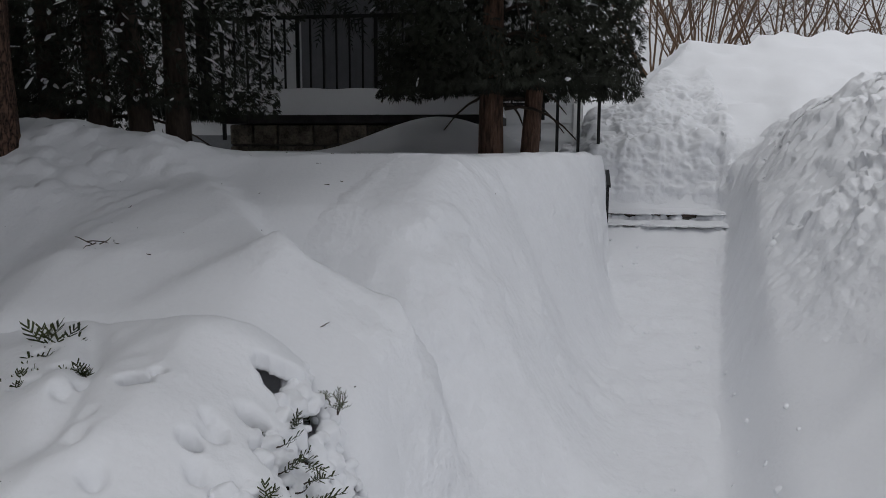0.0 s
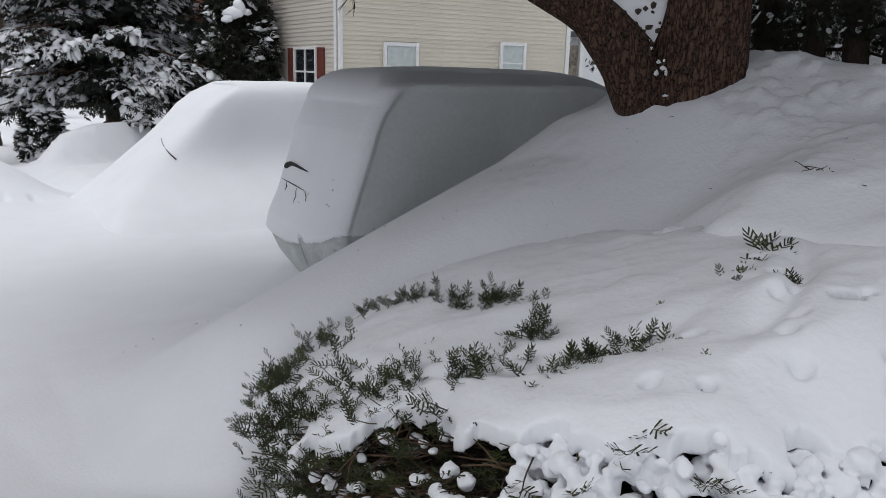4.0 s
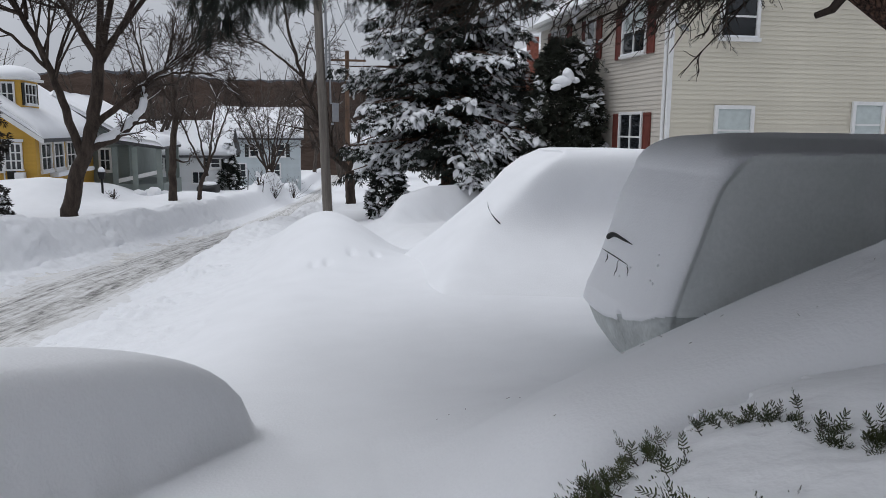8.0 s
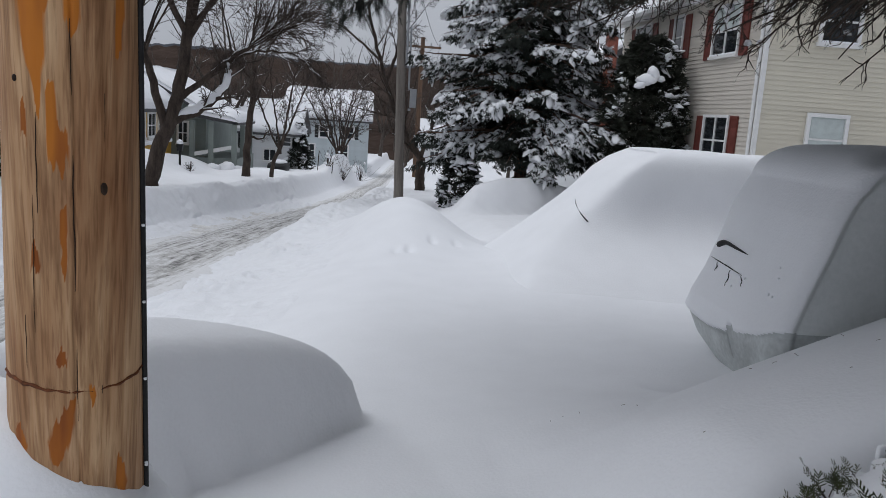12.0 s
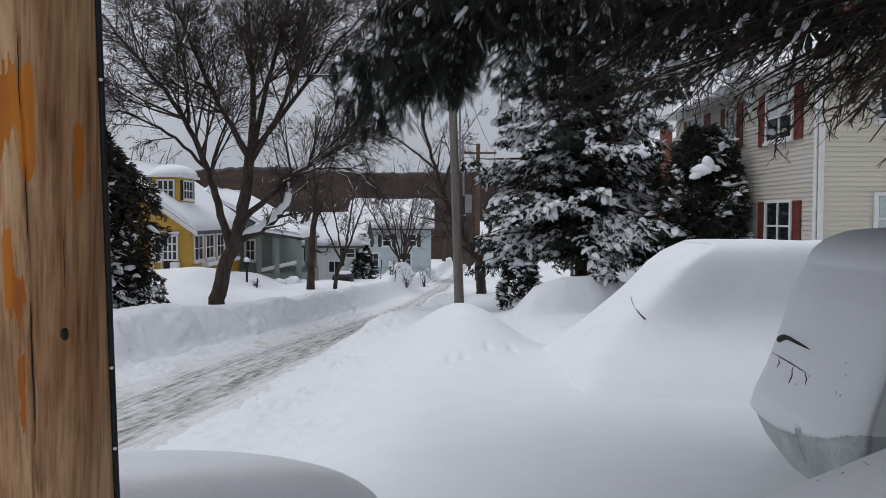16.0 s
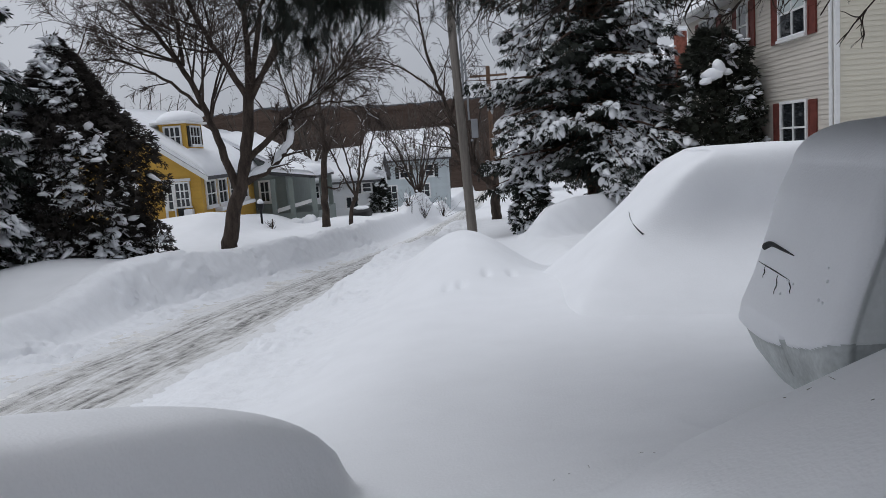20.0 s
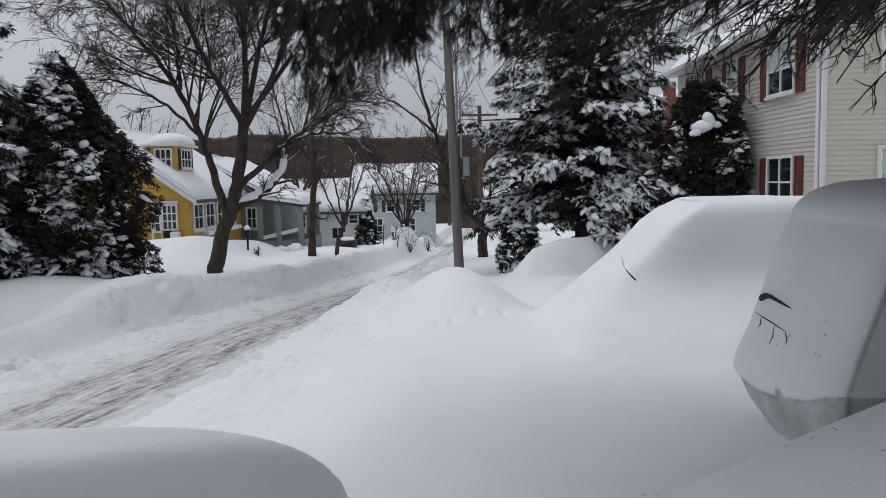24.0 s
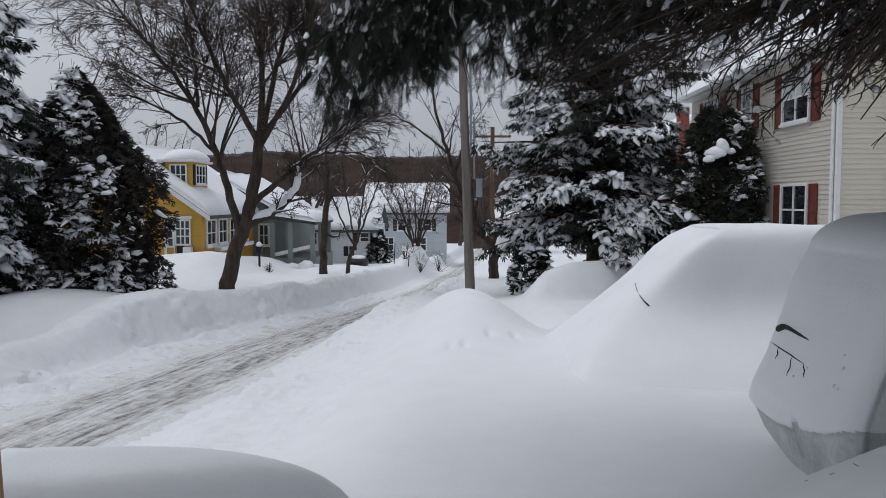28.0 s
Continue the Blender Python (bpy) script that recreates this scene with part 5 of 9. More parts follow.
def suv_section(z, inset):
    """Outline of the snowed car at one height, from the front along the near side and round the rear."""
    zs = [0.05, 0.12, 0.2, 0.3, 0.42, 0.55, 0.62, 0.75, 0.95, 1.25, 1.5, 1.7]
    xr = np.interp(z, zs, [2.30, 2.20, 2.12, 2.06, 2.01, 1.97, 1.945, 1.95, 2.02, 2.11, 2.18, 2.26]) + inset * 1.3
    yn = np.interp(z, zs, [5.05, 5.05, 5.05, 5.04, 5.03, 5.01, 5.0, 4.99, 4.98, 4.965, 4.95, 4.945])
    yn += np.interp(z, [1.82, 1.85, 1.90, 1.93, 1.945], [0, 0.03, 0.13, 0.22, 0.34])
    yf = np.interp(z, zs, [5.4, 5.72, 6.14, 6.50, 6.76, 6.835, 6.796, 6.723, 6.663, 6.623, 6.61, 6.548]) - inset
    rn, rf = 0.13, np.interp(z, [0.1, 0.5, 1.7], [0.5, 0.45, 0.42])
    rf = min(rf, yf - yn - rn - 0.05)
    arc = np.linspace(0, np.pi / 2, 24, endpoint=False)
    u = np.linspace(1, 0, 110, endpoint=False) ** 1.7
    xs = np.concatenate([xr + rn + (6.3 - xr - rn) * u, xr + rn - rn * np.sin(arc), np.full(34, xr), xr + rf - rf * np.cos(arc), np.linspace(xr + rf, 6.3, 24), np.full(14, 6.3)])
    ys = np.concatenate([np.full(110, yn), yn + rn - rn * np.cos(arc), np.linspace(yn + rn, yf - rf, 34, endpoint=False), yf - rf + rf * np.sin(arc), np.full(24, yf), np.linspace(yf, yn, 15)[1:]])
    xs = xs + 0.05 * np.clip((ys - 5.0) / 1.5, 0, 1) ** 2 * (xs < 3)
    return np.stack([xs, ys, np.full(len(xs), z)], -1)


def suv_shell():
    rows = [suv_section(z, 0) for z in np.linspace(0.05, 1.685, 108)]
    rows += [suv_section(1.685 + 0.26 * math.sin(a), 0.26 * (1 - math.cos(a))) for a in np.linspace(0, math.pi / 2, 26)[1:]]
    last = rows[-1]
    for f in np.linspace(0, 1, 12)[1:]:
        q = last.copy()
        q[:, 0] += (np.clip(q[:, 0], 3.2, 5.6) - q[:, 0]) * f
        q[:, 1] += (5.76 - q[:, 1]) * f
        q[:, 2] += 0.025 * (1 - (1 - f) ** 2)
        rows.append(q)
    P = np.array(rows)
    n, m = P.shape[:2]
    i, j = np.meshgrid(np.arange(n - 1), np.arange(m), indexing="ij")
    k = (j + 1) % m
    F = np.stack([i * m + j, (i + 1) * m + j, (i + 1) * m + k, i * m + k], -1).reshape(-1, 4)
    V = P.reshape(-1, 3)
    # windscreen and bonnet
    V[:, 2] -= np.clip(V[:, 2] - 0.85, 0, 9) * 0.62 * smooth_step(4.15, 6.1, V[:, 0])
    V += 0.012 * (wobble(V, 2.1, 3) + 0.4 * wobble(V, 6.0, 5))[:, None] * np.array([1.0, 0.7, 0.5])
    return V, F


def suv_side(P):
    """How far a place lies inside the bare panel of the near side: below the lip of the roof, past the rear corner."""
    edge = np.interp(P[:, 2], [0.75, 0.95, 1.25, 1.5, 1.7], [2.04, 2.10, 2.19, 2.26, 2.34]) + 0.008 * wobble(P, 5.0, 7)
    lip = 1.838 - 0.55 * np.clip(P[:, 0] - 4.15, 0, 3) * smooth_step(4.1, 5.2, P[:, 0]) + 0.008 * wobble(P, 3.0, 4)
    r = 0.26
    a, b = P[:, 0] - edge, lip - P[:, 2]
    d = np.where((a < r) & (b < r), r - np.hypot(np.clip(r - a, 0, None), np.clip(r - b, 0, None)), np.minimum(a, b))
    return np.where(P[:, 1] < 5.2, d, -1.0)


def snowed_suv():
    car = thing("suv", 4.2, 5.75, 0.1, "tall car buried under smooth wind-blown snow in the driveway", "car")
    car.matrix_world = Matrix()
    V, F = suv_shell()
    V[:, 1] += (0.032 + 0.014 * wobble(V, 1.5, 2)) * smooth_step(-0.012, 0.05, suv_side(V))
    # ragged lower rim of the snow, lowest at the far corner, with the bumper set back below it
    rim = np.interp(V[:, 1], [5.0, 5.25, 5.6, 5.9, 6.2, 6.5, 6.8], [0.80, 0.71, 0.64, 0.595, 0.59, 0.61, 0.64]) + 0.012 * value_noise(V, 9.0, 3) + 0.02 * wobble(V, 3.0, 3) + 0.07 * hump(V[:, 1], 0 * V[:, 1], 5.62, 0.0, 0.07, 1.0)
    back = smooth_step(rim + 0.012, rim - 0.03, V[:, 2]) * (V[:, 0] < 3.0)
    V[:, 0] += 0.028 * back
    V[:, 1] -= 0.02 * back * np.sign(V[:, 1] - 5.7)
    mid = V[F].mean(1)
    rim = rim[F].mean(1)
    under = mid[:, 2] < rim - 0.01
    side = ~under & (suv_side(mid) > 0.0)
    put("snow_cover", mesh_np("snow_cover", V, F[~under & ~side], True), SNOW, car)
    put("frosted_side", mesh_np("frosted_side", V, F[side], True), THIN_SNOW, car, "car side under a thin crust of frosted snow")
    put("bumper", mesh_np("bumper", V, F[under], True), FROSTED, car, "frosted lower bumper bare of snow")
    for x, y in ((3.15, 5.2), (3.15, 6.25), (5.6, 5.2), (5.6, 6.25)):
        wheel = new("wheel")
        wheel.parent = car
        bm = bmesh.new()
        bmesh.ops.create_cone(bm, cap_ends=True, segments=28, radius1=0.3, radius2=0.3, depth=0.2, matrix=pose(x, y, 0.22, 90, 0, 0))
        bmesh.ops.bevel(bm, geom=[e for e in bm.edges if len(e.link_faces) == 2 and abs(e.calc_face_angle()) > 1], offset=0.03, segments=2, affect="EDGES")
        part("tyre", bm, RUBBER, wheel)
        bm = bmesh.new()
        bmesh.ops.create_cone(bm, cap_ends=True, segments=20, radius1=0.2, radius2=0.17, depth=0.205, matrix=pose(x, y, 0.22, 90, 0, 0))
        part("rim", bm, METAL_GREY, wheel)
    # tailgate handle that shows through, with a lip of snow over it
    pts = []
    for k in np.linspace(0, 1, 14):
        y, z = 6.32 - 0.46 * k, 1.13 + 0.05 * math.sin(min(1, k * 3) * 1.57) - 0.045 * k
        pts.append(on_ray(V, (2.15, y, z)))
    rad = np.array([0.024, 0.030, 0.026, 0.02, 0.017, 0.016, 0.014, 0.013, 0.012, 0.011, 0.009, 0.007, 0.005, 0.002])
    tubes("tailgate_handle", [(np.array(pts), rad * 0.9)], 8, RUBBER, car, "black tailgate handle half free of snow")
    for (ya, za), (yb, zb) in (((6.36, 1.03), (5.86, 0.985)), ((6.24, 1.01), (6.28, 0.93)), ((6.03, 0.99), (6.10, 0.85)), ((5.86, 0.985), (5.85, 0.9))):
        ks = np.linspace(0, 1, 9)
        q = np.array([on_ray(V, (2.12, ya + (yb - ya) * k + 0.010 * math.sin(9 * k), za + (zb - za) * k), proud=0.001) for k in ks])
        tubes("plate_edge", [(q, 0.002 + 0.0028 * np.sin(ks * 3.1))], 5, RUBBER, car, "dark edge of the plate recess")
    r = np.random.default_rng(8)
    for y, z in zip(r.uniform(5.2, 6.2, 7), r.uniform(0.75, 1.5, 7)):
        g = r.uniform(0.005, 0.012)
        Vb, Fb = blobs([on_ray(V, (2.2, y, z))], [(g, g * 1.2, g)], 1, 0.3, 1.0, 2)
        put("snow_crumb", mesh_np("snow_crumb", Vb, Fb, True), SNOW, car)


snowed_suv()


def snowed_car():
    car = thing("snowed_car", 4.0, 10.9, 0, "second parked car wholly buried in drifted snow", "car")
    car.matrix_world = Matrix()
    V, F = snow_shell(4.15, 11.0, 0.62, 2.7, 0.92, 1.10, ([-0.5, 0.1, 0.5, 1.1, 1.4, 1.55, 1.68], [-0.9, -0.25, 0.22, 0.90, 1.2, 1.45, 1.8]), (0.5, 0.95, 0.8, 0.5), 7, 56, 6.5)
    low = np.clip(1.2 - V[:, 2], 0, 1.3)
    V[:, 1] -= np.where(V[:, 1] < 11.0, 1.3 * low ** 3, -0.3 * low ** 2)
    put("snow_cover", mesh_np("snow_cover", V, F, True), SNOW, car)
    part("sill", box(3.2, 6.0, 10.6, 10.75, 0.0, 0.25, 0.03), CAR_GREY, car)
    ks = np.linspace(0, 1, 12)
    q = np.array([on_ray(V, (2.22 + 0.18 * k ** 1.3, 10.8, 0.98 - 0.30 * k ** 0.7)) for k in ks])
    tubes("wiper", [(q, 0.003 + 0.008 * ks)], 6, RUBBER, car, "black wiper arm showing through the snow")


snowed_car()


# ---- poles and lamp ----
def near_pole():
    cx, cy, R = -1.268, 2.576, 0.1506

    def axis(z):
        """Where the leaning shaft's middle lies at a height."""
        return cx + 0.025 * (z - 1.7), cy - 0.078 * (z - 1.7)

    def girth(z):
        return R - np.interp(z, [0, 1.7, 3.2, 9.5], [-0.025, 0.0, 0.022, 0.05])

    pole = thing("utility_pole", cx, cy, 0.2, "fresh brown wooden utility pole with orange resin streaks", "pole")
    pole.matrix_world = Matrix()
    hs = np.concatenate([np.arange(0.2, 0.9, 0.05), np.arange(0.9, 2.8, 0.008), np.arange(2.8, 9.3, 0.3)])
    ang = np.linspace(0, 2 * np.pi, 289)[:-1]
    H, A = np.meshgrid(hs, ang, indexing="ij")
    rad = girth(H)
    P = np.stack([np.cos(A) * 3, np.sin(A) * 3, H * 0.35], -1).reshape(-1, 3)
    rad = rad + (0.002 * wobble(P, 1.5, 1) + 0.0012 * wobble(P, 5.0, 2)).reshape(A.shape)
    face = math.atan2(0.70 - cy, -0.62 - cx)

    def crack(a0, z0, z1, wide, deep, seed):
        rr = np.interp(H, [z0, z0 + 0.1, z1 - 0.15, z1], [0, 1, 1, 0], left=0, right=0)
        line = a0 + 0.025 * np.sin(H * 7 + seed) + 0.012 * np.sin(H * 23 + seed * 2)
        d = np.angle(np.exp(1j * (A - line)))
        return -deep * rr * np.exp(-(d / wide) ** 2)

    for a, z0, z1, wd, dp, s in ((0.0, 0.9, 2.6, 0.02, 0.006, 1), (-0.5, 1.45, 1.95, 0.02, 0.005, 2)):
        rad = rad + crack(face + a, z0, z1, wd, dp, s)
    band = 1.285 + 0.012 * np.sin(A * 2 + 0.5)
    rad = rad - 0.003 * np.exp(-((H - band) / 0.006) ** 2)
    V = np.stack([axis(H)[0] + rad * np.cos(A), axis(H)[1] + rad * np.sin(A), H], -1).reshape(-1, 3)
    n, m = len(ang), len(hs)
    i = (np.arange(m - 1)[:, None] * n + np.arange(n)[None])
    j = (np.arange(m - 1)[:, None] * n + (np.arange(n)[None] + 1) % n)
    F = np.stack([i, j, j + n, i + n], -1).reshape(-1, 4)
    me = mesh_np("shaft", V, F, True)
    # stains of dried resin: height, place across (-1 to 1) and half width of each run
    runs = (((2.273, -0.80, 0.020), (2.225, -0.80, 0.016), (2.188, -0.78, 0.006), (2.172, -0.77, 0.000)),
            ((2.322, -0.45, 0.050), (2.225, -0.45, 0.045), (2.196, -0.47, 0.044), (2.176, -0.50, 0.034), (2.152, -0.53, 0.022), (2.071, -0.51, 0.019), (2.022, -0.49, 0.011), (1.982, -0.46, 0.006), (1.925, -0.45, 0.000)),
            ((2.322, 0.00, 0.014), (2.225, 0.02, 0.012), (2.127, 0.02, 0.012), (2.099, 0.04, 0.007), (2.077, 0.05, 0.000)),
            ((2.002, -0.30, 0.000), (1.990, -0.29, 0.007), (1.892, -0.27, 0.008), (1.868, -0.20, 0.016), (1.832, -0.19, 0.015), (1.816, -0.15, 0.009), (1.771, -0.14, 0.000)),
            ((1.714, -0.14, 0.000), (1.706, -0.14, 0.005), (1.641, -0.14, 0.006), (1.625, -0.13, 0.003), (1.585, -0.14, 0.005), (1.552, -0.14, 0.000)),
            ((1.933, -0.66, 0.000), (1.921, -0.66, 0.004), (1.864, -0.65, 0.005), (1.848, -0.65, 0.000)),
            ((1.633, -0.54, 0.000), (1.621, -0.54, 0.005), (1.585, -0.53, 0.007), (1.556, -0.52, 0.000)),
            ((2.212, 0.69, 0.000), (2.200, 0.69, 0.006), (2.144, 0.69, 0.007), (2.099, 0.66, 0.005), (2.054, 0.66, 0.005), (2.042, 0.66, 0.000)),
            ((1.390, -0.20, 0.000), (1.378, -0.20, 0.009), (1.362, -0.20, 0.009), (1.346, -0.20, 0.000)),
            ((1.281, -0.04, 0.000), (1.269, -0.05, 0.004), (1.228, -0.12, 0.009), (1.204, -0.18, 0.016), (1.147, -0.27, 0.015), (1.107, -0.30, 0.008), (1.091, -0.30, 0.000)),
            ((1.192, -0.82, 0.000), (1.180, -0.80, 0.006), (1.139, -0.77, 0.009), (1.107, -0.75, 0.000)),
            ((1.083, 0.58, 0.000), (1.066, 0.60, 0.006), (1.010, 0.60, 0.010), (0.945, 0.60, 0.000)),
            ((1.281, 0.18, 0.000), (1.269, 0.20, 0.004), (1.244, 0.22, 0.005), (1.220, 0.22, 0.000)))
    turn = np.angle(np.exp(1j * (A - face)))
    across = np.where(np.abs(turn) < 1.6, np.sin(np.clip(turn, -1.57, 1.57)), 9)
    stain = np.zeros(A.shape)
    torn = H + 0.030 * value_noise(np.stack([np.cos(A) * 9, np.sin(A) * 9, H * 0.8], -1).reshape(-1, 3), 2.6, 4).reshape(A.shape) + 0.012 * value_noise(np.stack([np.cos(A) * 9, np.sin(A) * 9, H * 2], -1).reshape(-1, 3), 7.0, 5).reshape(A.shape)
    for run in runs:
        z, c, h = (np.array(q)[::-1] for q in zip(*run))
        wide = 1.3 * np.interp(torn, z, h, left=0, right=0)
        d = np.abs(across - np.interp(torn, z, c)) * R
        stain = np.maximum(stain, np.where(wide > 0, np.clip(1.7 - 1.2 * d / np.maximum(wide, 1e-4), 0, 1), 0))
    layer = me.attributes.new("resin", "FLOAT", "POINT")
    layer.data.foreach_set("value", stain.astype(np.float32).ravel())
    put("shaft", me, POLE_NEW, pole)
    dark = material("knot_wood", (0.03, 0.017, 0.01), 0.8, 0.3, 30, 120, 0.2)
    groove = material("cut_groove", (0.15, 0.05, 0.018), 0.8, 0.3, 30, 120, 0.2)

    def on_face(px, z, out=0.0):
        """A place on the shaft: px is the way across it, from -1 to 1 as seen from the walk."""
        a = face - math.asin(max(-0.98, min(0.98, px)))
        rr = float(girth(z)) + out
        return axis(z)[0] + rr * math.cos(a), axis(z)[1] + rr * math.sin(a), z, a

    for px, z, s in ((0.42, 1.757, 0.013), (-0.76, 1.99, 0.007), (-0.36, 2.33, 0.009)):
        x, y, zz, a = on_face(-px, z, -0.001)
        Vb, Fb = blobs([(0, 0, 0)], [(0.004, s, s * 1.2)], 2, 0.25, 1.0, 3)
        c, sn = math.cos(a), math.sin(a)
        Vb = np.stack([x + Vb[:, 0] * c - Vb[:, 1] * sn, y + Vb[:, 0] * sn + Vb[:, 1] * c, zz + Vb[:, 2]], -1)
        put("knot", mesh_np("knot", Vb, Fb, True), dark, pole, "dark knot hole")
    for a0, z0, z1, wide, seed in ((0.0, 1.2, 2.12, 0.0021, 1), (-0.1, 0.9, 1.3, 0.0013, 6), (-0.5, 1.70, 1.92, 0.0020, 2), (-0.58, 1.42, 1.74, 0.0013, 4), (0.2, 1.93, 2.5, 0.0012, 3), (0.45, 1.86, 1.97, 0.0010, 5), (0.35, 1.05, 1.34, 0.0010, 9), (-0.75, 1.33, 1.46, 0.0012, 8), (-0.05, 2.1, 2.6, 0.0014, 11), (0.1, 2.2, 2.7, 0.0012, 12)):
        hh = np.linspace(z0, z1, 60)
        aa = face + a0 + 0.010 * np.sin(hh * 5 + seed) + 0.004 * np.sin(hh * 31 + seed * 2) + 0.003 * np.sin(hh * 77 + seed)
        rr = girth(hh) - 0.0005
        tubes("crack", [(np.stack([axis(hh)[0] + rr * np.cos(aa), axis(hh)[1] + rr * np.sin(aa), hh], -1), 0.75 * wide * np.sin(np.linspace(0.15, 2.99, 60)) ** 0.5)], 5, dark, pole, "dark drying crack")
    ring = []
    for a in np.linspace(-1.5, 1.5, 50):
        aa = face + a
        z = 1.285 + 0.012 * math.sin(aa * 2 + 0.5) + 0.002 * math.sin(a * 17)
        rr = float(girth(z)) - 0.0028
        ring.append((axis(z)[0] + rr * math.cos(aa), axis(z)[1] + rr * math.sin(aa), z))
    tubes("saw_groove", [(np.array(ring), np.interp(np.linspace(-1.5, 1.5, 50), [-1.5, -1.1, -0.3, 0.1, 0.3, 0.45, 1.2, 1.5], [0.0055, 0.006, 0.0035, 0.003, 0.0015, 0.0028, 0.0045, 0.003]) * (1 + 0.25 * np.sin(np.linspace(0, 90, 50))))], 6, groove, pole, "dark saw cut round the pole")
    # dark ground cable down the side
    cable = []
    for z in np.linspace(0.6, 9.0, 40):
        a = face + 1.30 + 0.01 * math.sin(z * 3)
        rr = float(girth(z)) + 0.004
        cable.append((axis(z)[0] + rr * math.cos(a), axis(z)[1] + rr * math.sin(a), z))
    tubes("ground_cable", [(np.array(cable), np.full(40, 0.0075))], 10, RUBBER, pole, "black cable stapled down the pole")
    r = np.random.default_rng(3)
    pl = np.array([(cable[k][0] + 0.004, cable[k][1] - 0.010, cable[k][2] + r.uniform(-0.02, 0.02)) for k in (2, 2, 3, 4, 5, 8)])
    for p in pl:
        Vb, Fb = blobs([p], np.full((1, 3), 0.0045), 1, 0.5, 1.0, 3)
        put("snow_speck", mesh_np("snow_speck", Vb, Fb, True), SNOW, pole)


near_pole()


def street_pole(name, x, y, z0, z1, r, mat, label, lean=(0, 0), arm=None, fixture=True):
    pole = thing(name, x, y, z0, label, "pole")
    pole.matrix_world = Matrix()
    hs = np.linspace(z0 - 0.5, z1, 24)
    pts = np.stack([x + lean[0] * (hs - z0), y + lean[1] * (hs - z0), hs], -1)
    tubes("shaft", [(pts, r * (1 - 0.03 * (hs - z0)))], 16, mat, pole)
    if arm:
        za, w = arm
        xa = x + lean[0] * (za - z0)
        part("crossarm", box(xa - w, xa + w, y - 0.28, y - 0.16, za - 0.06, za + 0.06, 0.01), mat, pole)
        for s in (-0.92, -0.45, 0.45, 0.92):
            bm = bmesh.new()
            bmesh.ops.create_cone(bm, cap_ends=True, segments=10, radius1=0.05, radius2=0.03, depth=0.16, matrix=Matrix.Translation((xa + s * w, y - 0.22, za + 0.14)))
            part("insulator", bm, METAL_GREY, pole)
        for s in (-1, 1):
            tubes("brace", [(np.array([(xa + s * w * 0.55, y - 0.2, za - 0.05), (xa, y - 0.2, za - 0.55)]), np.full(2, 0.015))], 5, METAL_GREY, pole)
    if fixture:
        xb = x + 0.17
        part("meter_box", box(xb, xb + 0.2, y - 0.2, y - 0.02, 2.15, 2.72, 0.02), METAL_GREY, pole, "grey metal box on the pole")
        part("box_bracket", box(xb - 0.04, xb + 0.04, y - 0.14, y - 0.06, 2.05, 2.12), METAL_GREY, pole)
        tubes("conduit", [(np.array([(x + 0.1, y - 0.15, 4.6), (x + 0.12, y - 0.17, 2.7), (xb + 0.05, y - 0.15, 2.7)]), np.full(3, 0.03))], 8, METAL_GREY, pole)
        tubes("riser", [(np.array([(x - 0.02, y - 0.17, 9.0), (x + 0.01, y - 0.17, 3.4)]), np.full(2, 0.035))], 8, METAL_GREY, pole)
    return pole


street_pole("street_pole", 0.45, 25.0, -0.8, 9.0, 0.155, POLE_GREY, "weathered grey utility pole beside the street", (-0.035, 0))
street_pole("far_pole", 2.2, 46.0, -1.5, 6.3, 0.15, POLE_BROWN, "brown utility pole with a crossarm down the street", (0.004, 0), (5.75, 1.05), False)


def wires():
    runs = [((0.3, 25, 7.6), (1.3, 45.8, 5.9)), ((0.3, 25, 7.4), (3.1, 45.8, 5.9)), ((0.4, 25, 6.9), (2.2, 46, 5.0)), ((-1.09, 2.04, 8.6), (0.3, 25, 7.6)), ((-1.1, 2.07, 8.2), (0.35, 25, 7.0)), ((-1.1, 2.1, 7.9), (0.38, 24.8, 6.2)), ((-1.1, 2.1, 7.7), (0.40, 24.8, 5.8)), ((-1.1, 2.13, 7.4), (0.42, 24.8, 5.5)), ((1.2, 45.8, 5.9), (4.0, 95, 2.5)), ((3.2, 45.8, 5.9), (6.0, 95, 2.5))]
    for a, b in runs:
        ts = np.linspace(0, 1, 24)
        pts = np.array(a)[None] * (1 - ts[:, None]) + np.array(b)[None] * ts[:, None]
        pts[:, 2] -= 0.5 * 4 * ts * (1 - ts)
        w = tubes("overhead_wire", [(pts, np.full(24, 0.018 if b[2] in (6.2, 5.8, 5.5) else 0.011))], 5, RUBBER)
        tagged(w, "black overhead wire slung between the utility poles", "wire", "overhead wires")


wires()


def lamp_post():
    x, y, z = -8.15, 33.0, -1.1
    lamp = thing("lamp_post", x, y, z, "small black garden lamp post standing in deep snow", "lamp")
    lamp.matrix_world = Matrix()
    tubes("post", [(np.array([(x, y, z - 0.3), (x, y, 0.0 - 0.12)]), np.full(2, 0.045))], 10, BLACK, lamp)
    part("lantern", prism([(x - 0.09, -0.12), (x + 0.09, -0.12), (x + 0.13, 0.14), (x - 0.13, 0.14)], "y", y - 0.1, y + 0.1), BLACK, lamp)
    V, F = blobs([(x, y, 0.2)], [(0.13, 0.13, 0.14)], 2, 0.1)
    put("snow_cap", mesh_np("snow_cap", V, F, True), SNOW, lamp)


lamp_post()


